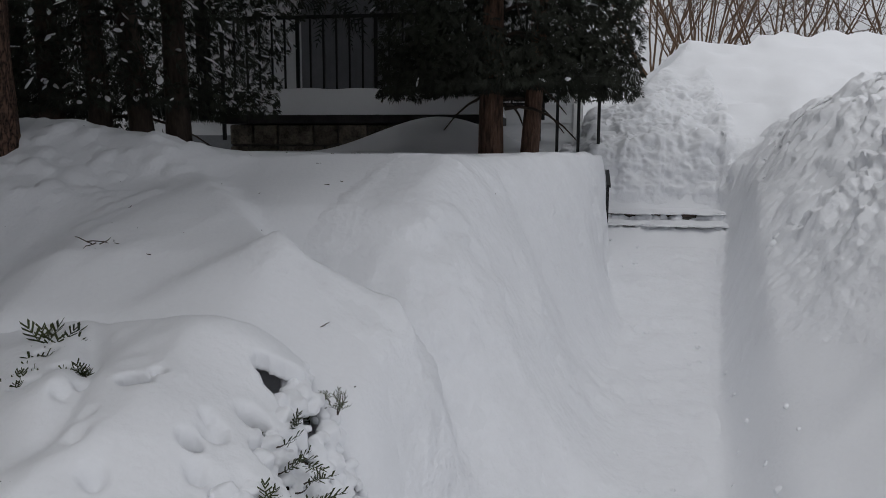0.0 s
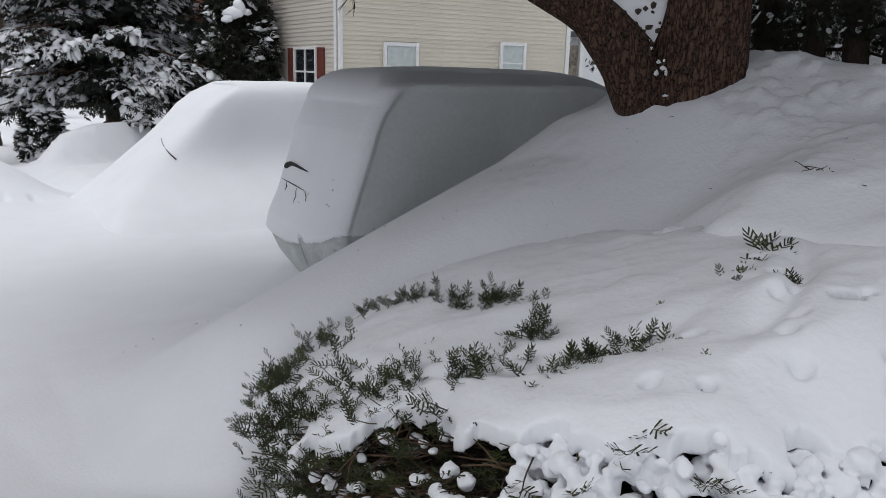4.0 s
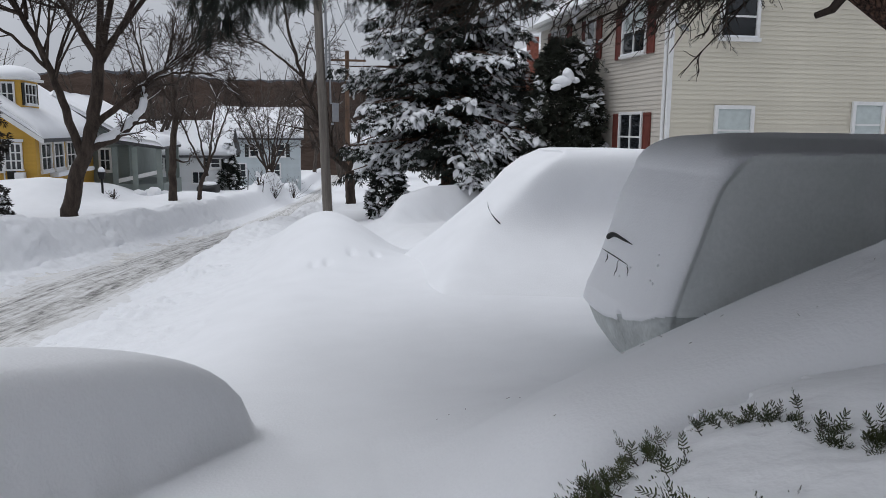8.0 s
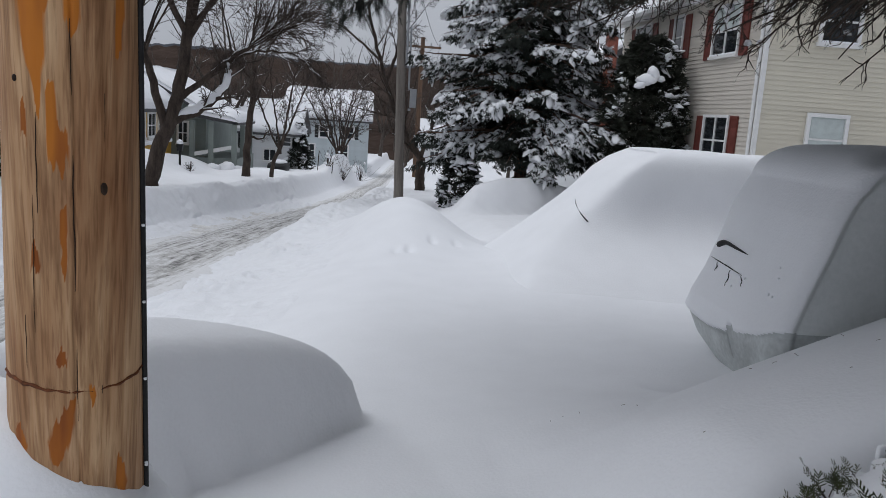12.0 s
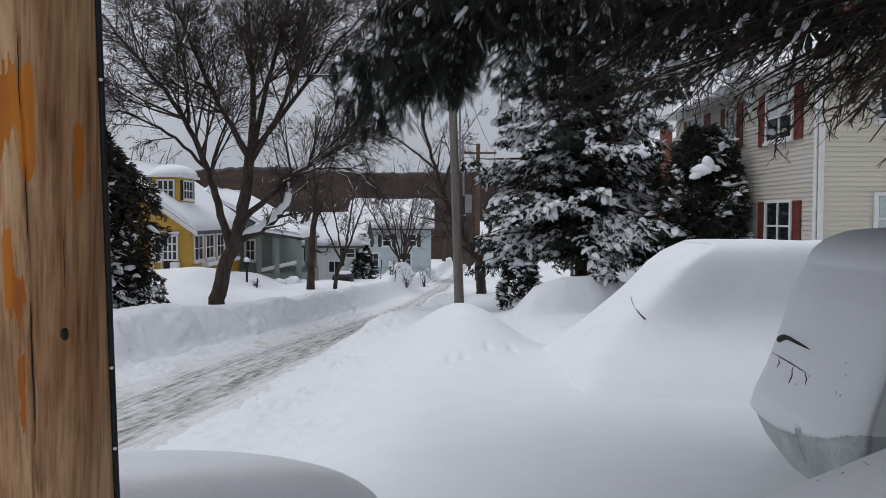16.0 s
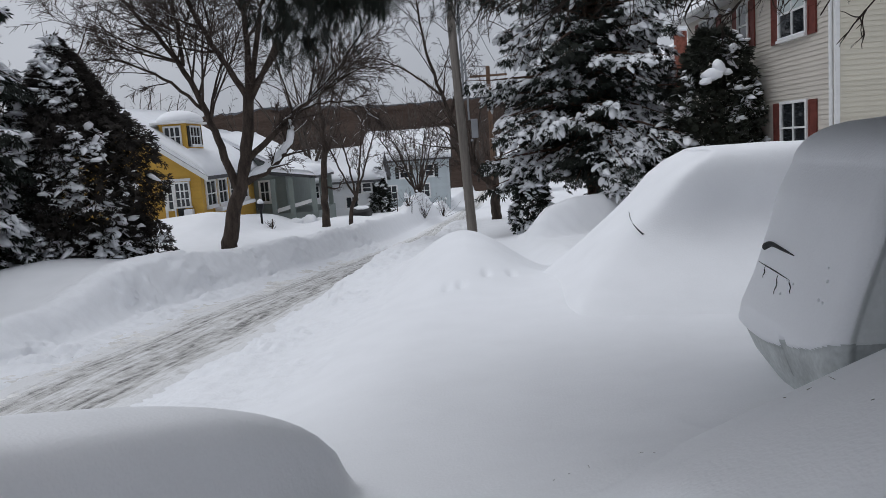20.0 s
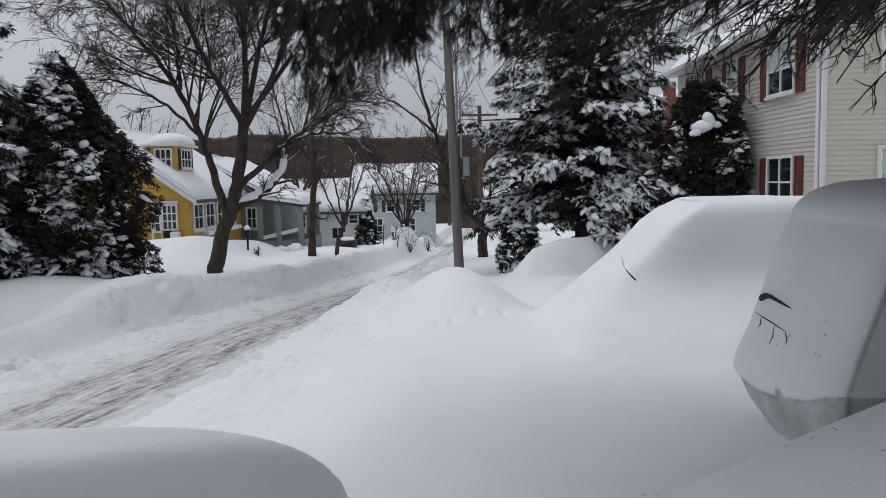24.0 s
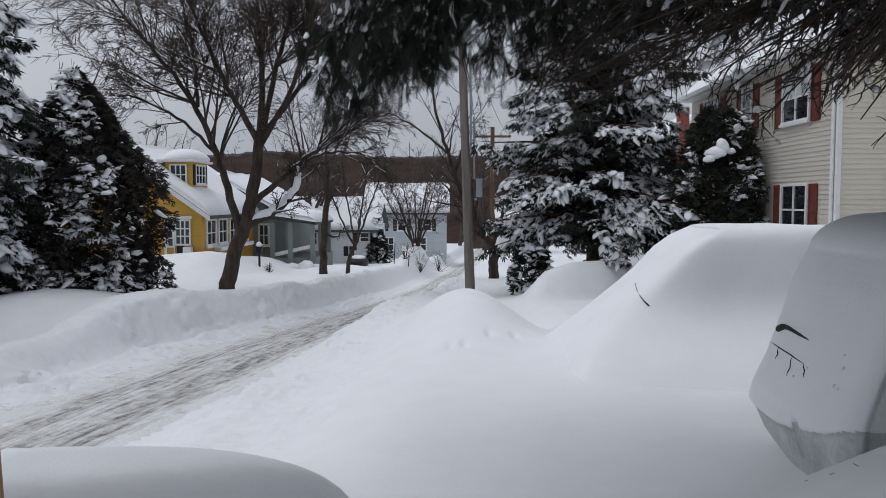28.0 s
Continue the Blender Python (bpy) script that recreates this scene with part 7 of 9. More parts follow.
def cedar(x, y, z0, trunks, zfol, height, radius, label, seed, n=8000, snow=60, bark=BARK_DARK):
    """A many-trunked cedar with hanging flat sprays, seen from near."""
    r = np.random.default_rng(seed)
    tree = thing("cedar", x, y, z0, label, "tree")
    tree.matrix_world = Matrix()
    for k, (tx, ty, lx, ly, rad) in enumerate(trunks):
        hs = np.linspace(-0.3, height, 14)
        pts = np.stack([tx + lx * hs + 0.02 * np.sin(hs * 2 + k), ty + ly * hs + 0.02 * np.cos(hs * 1.7 + k), z0 + hs], -1)
        tubes("trunk", [(pts, rad * np.linspace(1.1, 0.35, 14))], 12, bark, tree)
    a, rr = r.uniform(0, 2 * np.pi, n), radius * np.sqrt(r.uniform(0.02, 1, n))
    h = zfol + (height - zfol) * r.uniform(0, 1, n) ** 1.3
    edge = 1 + 0.28 * wobble(np.stack([np.cos(a) * 2, np.sin(a) * 2, h * 1.3], -1), 1.3, seed)
    low = zfol + 0.25 * (rr / radius) * (1 + wobble(np.stack([np.cos(a) * 3, np.sin(a) * 3, 0 * a], -1), 1.0, seed + 1)) - 0.35 * (rr / radius) ** 2
    P = np.stack([x + np.cos(a) * rr * edge, y + np.sin(a) * rr * edge, z0 + np.maximum(h, low)], -1)
    keep = wobble(P, 4.2, seed + 5) + 0.5 * wobble(P, 9.5, seed + 6) > -0.48
    P, a = P[keep], a[keep]
    m = len(P)
    D = np.stack([np.cos(a) * 0.8 + r.normal(0, 0.5, m), np.sin(a) * 0.8 + r.normal(0, 0.5, m), -0.9 + r.normal(0, 0.45, m)], -1)
    V, F = scatter(*CEDAR_FAN, P, D, r.uniform(0.035, 0.085, m), r.uniform(-1.4, 1.4, m))
    put("foliage", mesh_np("foliage", V, F), NEEDLE_CEDAR, tree, kind="stuff")
    # coarse sprays above the view, added to block sky light from the porch
    k = 1600
    a, f = r.uniform(0, 2 * np.pi, k), r.uniform(0, 1, k)
    rr = radius * (1 - 0.75 * f) * np.sqrt(r.uniform(0.05, 1, k))
    top = np.stack([x + np.cos(a) * rr, y + np.sin(a) * rr, z0 + height - 0.2 + 2.6 * f], -1)
    V, F = scatter(*FAN, top, np.stack([np.cos(a), np.sin(a), r.normal(0, 0.5, k)], -1), r.uniform(0.2, 0.36, k), r.uniform(-1, 1, k))
    put("upper_foliage", mesh_np("upper_foliage", V, F), NEEDLE_CEDAR, tree, kind="stuff")
    lines = []
    for k in range(45):
        aa, hh = r.uniform(0, 2 * np.pi), r.uniform(zfol - 0.15, height)
        L = radius * r.uniform(0.4, 0.75)
        ts = np.linspace(0, 1, 6)
        lines.append((np.stack([x + np.cos(aa) * L * ts, y + np.sin(aa) * L * ts, z0 + hh + 0.15 * ts - 0.4 * ts ** 2], -1), np.linspace(0.016, 0.004, 6)))
    tubes("bough_wood", lines, 5, BARK_DARK, tree, kind="stuff")
    if snow:
        pick = r.choice(m, snow, replace=False)
        lines = []
        for k in pick:
            p, w = P[k], D[k] * np.array([1, 1, 0.5])
            ts = np.linspace(0, 1, 5)
            L, g = r.uniform(0.03, 0.10), r.uniform(0.007, 0.022)
            prof = np.sin(np.linspace(0.4, 2.7, 5))
            lines.append((p[None] + ts[:, None] * w[None] / np.linalg.norm(w) * L + np.array([0, 0, 0.015]), g * prof, g * 0.6 * prof))
        V, F = strips(lines, seed, 6)
        put("snow_load", mesh_np("snow_load", V, F, True), SNOW, tree, kind="stuff")


cedar(5.9, 0.75, 1.85, [(5.88, 0.83, 0.0, 0.02, 0.095), (5.93, 0.55, 0.01, -0.03, 0.07)], 0.50, 3.6, 1.15, "dark cedar with two bare brown trunks beside the porch", 51, 33000, 90, BARK_BROWN)
cedar(5.3, 3.7, 1.9, [(5.24, 3.05, 0.02, 0.06, 0.09), (5.12, 3.28, 0.0, 0.12, 0.085), (5.0, 3.55, 0.02, 0.05, 0.08), (5.1, 4.0, 0.0, -0.02, 0.09)], 0.28, 3.6, 1.35, "clump of leaning dark cedars with snow caught in the sprays", 52, 23000, 800)
cedar(6.4, 5.2, 1.7, [(6.4, 5.2, 0.0, 0.03, 0.1), (6.2, 5.5, 0.03, 0.05, 0.08)], 0.3, 3.8, 1.4, "dark cedar with snowy sprays at the house corner", 53, 12000, 350)


# ---- the big tree over the driveway ----
def overhang_tree():
    r = np.random.default_rng(61)
    tree = thing("hemlock", 2.62, 2.7, 1.6, "large evergreen with rough reddish bark and a low forked limb", "tree")
    tree.matrix_world = Matrix()

    def rough(pts, rad, sides, seed, name, label=""):
        t = np.linspace(0, 1, 14 * len(pts))
        s = np.linspace(0, 1, len(pts))
        p = np.stack([np.interp(t, s, np.array(pts)[:, c]) for c in range(3)], -1)
        for _ in range(10):
            p[1:-1] = 0.25 * p[:-2] + 0.5 * p[1:-1] + 0.25 * p[2:]
        q = np.interp(t, s, rad)
        V, F = tube_arrays([(p, q)], sides)
        c = np.repeat(p, sides, 0)
        n = (V - c) / (np.linalg.norm(V - c, axis=1, keepdims=True) + 1e-9)
        N = np.stack([n[:, 0] * 3, n[:, 1] * 3, V[:, 2] * 0.8], -1)
        amp = 0.06 * wobble(N, 1.2, seed) + 0.035 * np.abs(wobble(np.stack([n[:, 0] * 9, n[:, 1] * 9, V[:, 2] * 5], -1), 1.0, seed + 1)) + 0.03 * wobble(np.stack([n[:, 0] * 16, n[:, 1] * 16, V[:, 2] * 9], -1), 1.0, seed + 2)
        V = V + n * amp[:, None] * np.repeat(q, sides)[:, None]
        put(name, mesh_np(name, V, F, True), BARK_PLATED, tree, label)
        return p, q

    rough([(2.66, 2.70, 1.2), (2.67, 2.69, 1.75), (2.66, 2.64, 2.1), (2.66, 2.62, 2.6), (2.7, 2.6, 3.6), (2.72, 2.58, 6.0), (2.72, 2.6, 9.5)], [0.27, 0.25, 0.21, 0.185, 0.175, 0.14, 0.05], 40, 1, "trunk")
    limb, lr = rough([(2.56, 2.76, 1.7), (2.44, 2.84, 2.0), (2.24, 2.9, 2.22), (1.88, 2.98, 2.38), (1.55, 3.06, 2.62), (1.15, 3.35, 2.98), (0.7, 3.8, 3.3), (0.25, 4.4, 3.5), (-0.2, 5.0, 3.5)], [0.15, 0.14, 0.115, 0.10, 0.085, 0.07, 0.055, 0.04, 0.025], 28, 4, "limb", "thick low limb reaching over the driveway")
    stub = [(1.66, 3.02, 2.50), (1.6, 3.06, 2.40), (1.55, 3.08, 2.38)]
    tubes("stub", [(np.array(stub), np.array([0.02, 0.015, 0.011]))], 8, BARK_DARK, tree, "broken dead stub")
    # snow that fills the fork
    us = np.linspace(0, 1, 26)
    U, W = np.meshgrid(us, us)
    a = np.array([2.55, 2.69, 2.62])
    b = np.array([1.7, 3.02, 2.62])
    top = a[None, None] * (1 - U[..., None]) + b[None, None] * U[..., None]
    low = np.stack([np.interp(U, [0, 0.2, 0.45, 1], [2.52, 2.4, 2.2, 1.68]), np.interp(U, [0, 0.2, 0.45, 1], [2.72, 2.83, 2.88, 3.0]), np.interp(U, [0, 0.2, 0.45, 1], [2.05, 2.1, 2.27, 2.57])], -1)
    mid = low + (top - low) * W[..., None]
    bulge = 0.10 * np.sqrt(np.clip(np.sin(np.pi * np.clip(W, 0, 1)), 0, 1)) * np.clip(np.sin(np.pi * np.clip(U * 0.95 + 0.03, 0, 1)), 0, 1) ** 0.5
    P = mid.reshape(-1, 3)
    bulge = bulge * (1 + 0.12 * wobble(P, 6.0, 2).reshape(U.shape))
    out = np.array([-0.33, -0.94, 0.05])
    front, rear = mid + bulge[..., None] * out, mid - bulge[..., None] * out
    V = np.concatenate([front.reshape(-1, 3), rear.reshape(-1, 3)])
    i = (np.arange(25)[:, None] * 26 + np.arange(25)[None]).ravel()
    q = np.stack([i, i + 1, i + 27, i + 26], -1)
    put("fork_snow", mesh_np("fork_snow", V, np.concatenate([q, q[:, ::-1] + 676]), True), SNOW, tree, "snow packed into the fork of the trunk")
    bits = []
    for k in range(70):
        i, j = r.integers(2, 25), int(abs(r.normal(0, 2.5)))
        bits.append(front[min(j, 8), i] + out * 0.004 + r.normal(0, 0.008, 3))
    V, F = blobs(bits, r.uniform(0.006, 0.02, (70, 3)), 1, 0.6, 1.0, 9)
    put("bark_flakes", mesh_np("bark_flakes", V, F, True), BARK_DARK, tree, kind="stuff")
    pl, sz = [], []
    for k in range(36):
        t = r.uniform(0.0, 0.9)
        c = limb[int(t * (len(limb) - 1) * 0.55)]
        pl.append(c + np.array([r.normal(0, 0.02), -0.06 + r.normal(0, 0.03), 0.07 + r.uniform(-0.03, 0.05)]))
        g = r.uniform(0.006, 0.02)
        sz.append((g * 1.6, g, g * 0.7))
    V, F = blobs(pl, sz, 2, 0.5, 0.8, 5)
    put("bark_snow", mesh_np("bark_snow", V, F, True), SNOW, tree, kind="stuff")
    pl = np.array([2.42, 2.62, 1.97]) + r.normal(0, 1, (10, 3)) * np.array([0.03, 0.03, 0.05])
    V, F = blobs(pl, r.uniform(0.004, 0.012, (10, 3)), 2, 0.6, 0.8, 6)
    put("bark_snow", mesh_np("bark_snow", V, F, True), SNOW, tree, kind="stuff")

    # hanging boughs
    lines, P, D, S, snow_lines = [], [], [], [], []

    def bough(start, end, sag, twigs, needles, size, droop, bare=0.0, thick=0.012, snow=0.0):
        start, end = np.array(start, float), np.array(end, float)
        ts = np.linspace(0, 1, 12)
        pts = start[None] * (1 - ts[:, None]) + end[None] * ts[:, None]
        pts[:, 2] += sag * np.sin(ts * np.pi) + 0
        pts[1:-1] += np.cumsum(r.normal(0, 0.016, (10, 3)), 0) * np.sin(np.linspace(0.3, 2.9, 10))[:, None]
        lines.append((pts, np.linspace(thick * 1.15, 0.003, 12)))
        way = (end - start) / np.linalg.norm(end - start)
        L = np.linalg.norm(end - start)
        for k in range(twigs):
            t = r.uniform(0.12, 1.0)
            c = np.array([np.interp(t, ts, pts[:, i]) for i in range(3)])
            side = np.cross(way, (0, 0, 1))
            side = side / np.linalg.norm(side) * r.choice([-1, 1])
            tl = L * r.uniform(0.12, 0.3) * (1.1 - 0.6 * t)
            d = way * r.uniform(0.3, 0.9) + side * r.uniform(0.3, 0.9) + np.array([0, 0, -droop * r.uniform(0.4, 1.3)])
            tw = wander(r, c, d, tl, 5, 0.24, -0.03 - 0.10 * droop)
            lines.append((tw, np.linspace(0.0045, 0.0018, 6)))
            for _ in range(3):
                c2 = tw[r.integers(1, 5)]
                tw2 = wander(r, c2, d + r.normal(0, 0.8, 3), tl * r.uniform(0.35, 0.6), 4, 0.26, -0.03 - 0.06 * droop)
                lines.append((tw2, np.linspace(0.003, 0.0013, 5)))
                for j in range(1, 5):
                    if r.uniform() > bare:
                        for _ in range(needles):
                            P.append(tw2[j] + r.normal(0, 0.006, 3))
                            D.append(tw2[j] - tw2[j - 1] + r.normal(0, 0.35 * tl * 0.1, 3) + np.array([0, 0, -0.012 * droop]))
                            S.append(r.uniform(*size))
            for j in range(1, 6):
                if r.uniform() > bare:
                    for _ in range(needles):
                        P.append(tw[j] + r.normal(0, 0.006, 3))
                        D.append(tw[j] - tw[j - 1] + r.normal(0, 0.04 * tl, 3) + np.array([0, 0, -0.012 * droop]))
                        S.append(r.uniform(*size))
            if r.uniform() < snow:
                g = r.uniform(0.010, 0.024)
                for _ in range(3):
                    j = r.integers(1, 5)
                    prof = np.array([0.4, 1.0, 0.8, 0.3]) * r.uniform(0.6, 1.2)
                    q = np.linspace(0, 1, 4)[:, None] * (tw[j] - tw[j - 1])[None] * r.uniform(0.6, 1.2)
                    snow_lines.append((tw[j - 1][None] + q + np.array([0, 0, 0.006]), g * prof, g * 1.2 * prof))

    # dense drooping ends over the driveway
    for k in range(22):
        a = r.uniform(0, 1)
        s = limb[int((0.80 + 0.2 * a) * (len(limb) - 1))] + np.array([0, 0, 0.1])
        e = np.array([-0.95 + 0.7 * r.uniform(0, 1), 5.3 + r.normal(0, 0.25), 2.63 + 0.33 * r.uniform(0, 1)])
        bough(s, e, 0.10, 17, 2, (0.045, 0.085), 1.2, 0.08, 0.012, 1.0)
    for k in range(20):
        s = limb[int((0.70 + 0.28 * r.uniform(0, 1)) * (len(limb) - 1))] + np.array([0, 0, 0.1])
        e = np.array([-0.25 + 0.75 * r.uniform(0, 1), 5.3 + r.normal(0, 0.3), 2.78 + 0.25 * r.uniform(0, 1)])
        bough(s, e, 0.12, 13, 2, (0.045, 0.075), 0.9, 0.35, 0.011, 0.8)
    for k in range(15):
        s = np.array([2.4 - 0.8 * r.uniform(0, 1), 3.0 + 0.3 * r.uniform(0, 1), 3.3 + 0.4 * r.uniform(0, 1)])
        e = np.array([0.3 + 0.9 * r.uniform(0, 1), 4.6 + 0.5 * r.uniform(0, 1), 2.72 + 0.25 * r.uniform(0, 1)])
        bough(s, e, 0.15, 14, 1, (0.05, 0.09), 0.6, 0.45, 0.012, 0.25)
    # bare twiggy ends by the house
    for k in range(20):
        s = np.array([2.35 - 0.4 * r.uniform(0, 1), 2.9 + 0.2 * r.uniform(0, 1), 2.75 + 0.5 * r.uniform(0, 1)])
        e = np.array([1.15 + 0.5 * r.uniform(0, 1), 3.75 + 0.5 * r.uniform(0, 1), 2.28 + 0.3 * r.uniform(0, 1)])
        bough(s, e, 0.16, 13, 1, (0.03, 0.05), 0.35, 0.8, 0.013, 0.05)
    for k in range(5):
        s = limb[int((0.42 + 0.15 * r.uniform(0, 1)) * (len(limb) - 1))]
        e = np.array([0.95 + 0.45 * r.uniform(0, 1), 3.25 + 0.2 * r.uniform(0, 1), 2.32 + 0.15 * r.uniform(0, 1)])
        bough(s, e, 0.08, 9, 1, (0.025, 0.04), 0.3, 0.8, 0.009, 0.05)
    # a mesh of nearly bare branches across the way to the house
    for k in range(20):
        u = r.uniform(0, 1)
        s = np.array([2.2 + 0.5 * r.uniform(0, 1), 3.3 + 0.8 * r.uniform(0, 1), 2.95 + 0.55 * r.uniform(0, 1)])
        e = np.array([0.25 + 1.35 * u, 4.55 - 0.4 * u + r.normal(0, 0.15), 2.62 + r.normal(0, 0.09)])
        bough(s, e, 0.10, 13, 1, (0.03, 0.06), 0.4, 0.72, 0.011, 0.08)
    for k in range(12):
        u = r.uniform(0, 1)
        s = np.array([2.6, 3.6 + 0.8 * r.uniform(0, 1), 3.3 + 0.6 * r.uniform(0, 1)])
        e = np.array([0.2 + 1.8 * u, 5.4 - 0.5 * u, 2.88 + r.normal(0, 0.10)])
        bough(s, e, 0.12, 14, 1, (0.05, 0.09), 0.6, 0.55, 0.012, 0.2)
    # crown above the view, which shades the yard
    n = 16000
    h = 3.75 + 5.0 * r.uniform(0, 1, n) ** 1.6
    a = r.uniform(0, 2 * np.pi, n)
    q = 4.5 * (1 - (h - 3.6) / 6.0) * np.sqrt(r.uniform(0.03, 1, n))
    cp = np.stack([2.0 + np.cos(a) * q, 3.7 + np.sin(a) * q, h - 0.03 * q], -1)
    some = ((cp[:, 1] > 1.6) & (cp[:, 0] > -0.6)) | ((r.uniform(0, 1, n) < 0.3) & (cp[:, 2] > 4.3))
    cp, a = cp[some], a[some]
    n = len(cp)
    cd = np.stack([np.cos(a), np.sin(a), r.normal(-0.15, 0.3, n)], -1) + r.normal(0, 0.4, (n, 3))
    V, F = scatter(*FAN, cp, cd, r.uniform(0.22, 0.42, n), r.uniform(-0.5, 0.5, n))
    put("crown", mesh_np("crown", V, F), NEEDLE_DARK, tree, kind="stuff")
    for k in range(16):
        h = r.uniform(3.9, 8.5)
        a = r.uniform(0, 2 * np.pi)
        L = 3.4 * (1 - (h - 3) / 7.5) + 0.3
        s = np.array([2.7, 2.6, h])
        bough(s, s + np.array([math.cos(a) * L, math.sin(a) * L, -0.35 * L * r.uniform(0.3, 1.0)]), 0.1, 8, 1, (0.2, 0.34), 0.4, 0.0, 0.02, 0.1)
    V, F = blobs([(-0.84, 5.54, 2.80), (-0.78, 5.52, 2.77), (-0.9, 5.55, 2.78), (-0.80, 5.56, 2.84)], [(0.09, 0.07, 0.06), (0.07, 0.06, 0.05), (0.05, 0.05, 0.04), (0.06, 0.05, 0.05)], 3, 0.4, 0.8, 12)
    put("bough_snow", mesh_np("bough_snow", V, F, True), SNOW, tree, "clump of snow on the end of a bough")
    tubes("bough_wood", lines, 3, BARK_DARK, tree, kind="stuff")
    V, F = scatter(*SPRIG, P, D, S, r.uniform(-1.5, 1.5, len(P)))
    put("foliage", mesh_np("foliage", V, F), NEEDLE_DARK, tree, kind="stuff")
    V, F = strips(snow_lines, 8, 6)
    put("snow_clumps", mesh_np("snow_clumps", V, F, True), SNOW, tree, kind="stuff")


overhang_tree()


# ---- yew hedge ----
def hedge_edge(a):
    """The outline of the hedge from above, round its middle."""
    k = (np.abs(np.cos(a) / 0.78) ** 2.8 + np.abs(np.sin(a) / 1.02) ** 2.8) ** (-1 / 2.8)
    return k * (1 + 0.04 * np.sin(5 * a + 1) + 0.03 * np.sin(11 * a))


def hedge_top(x, y):
    """The height of the hedge's snow: a tilted plane that rolls off towards the path."""
    x, y = np.asarray(x, float), np.asarray(y, float)
    a = np.arctan2(y - 1.66, x - 1.12)
    q = np.hypot(x - 1.12, y - 1.66) / hedge_edge(a)
    roll = np.where(np.sin(a) < 0, 1.0 - 0.45 * np.clip(-np.cos(a), 0, 1), 0.2 + 0.25 * np.clip(-np.cos(a), 0, 1))
    return 1.35 + 0.25 * (x - 0.88) - 0.17 * (y - 1.4) - 0.30 * roll * np.clip((q - 0.62) / 0.38, 0, 1.3) ** 1.3


def yew_sprig():
    """A shoot one unit long: a thin stem with two ranks of blunt broad needles and a tuft at the tip."""
    V, F = [(-0.02, 0, 0), (0.02, 0, 0), (0.012, 1, 0), (-0.012, 1, 0)], [(0, 1, 2, 3)]
    for i in range(5):
        y = 0.12 + 0.86 * i / 4
        L = 0.52 * (0.75 + 0.25 * math.sin(0.5 + 2.4 * i / 4))
        a = radians(70 - 46 * i / 4)
        for side in (-1, 1):
            k = len(V)
            lift = 0.08 + 0.10 * math.sin(i * 2.1 + side)
            dx, dy = side * math.sin(a + 0.2 * math.sin(i * 3.7 + side)), math.cos(a)
            nx_, ny_ = -dy * side * 0.075, dx * side * 0.075
            V += [(nx_ * 0.5, y + ny_ * 0.5, 0), (-nx_ * 0.5, y - ny_ * 0.5, 0), (dx * L * 0.8 - nx_, y + dy * L * 0.8 - ny_, lift), (dx * L + nx_ * 0.2, y + dy * L + ny_ * 0.2, lift)]
            F.append((k, k + 1, k + 2, k + 3))
    return np.array(V, float), np.array(F)


SPRIG_YEW = yew_sprig()


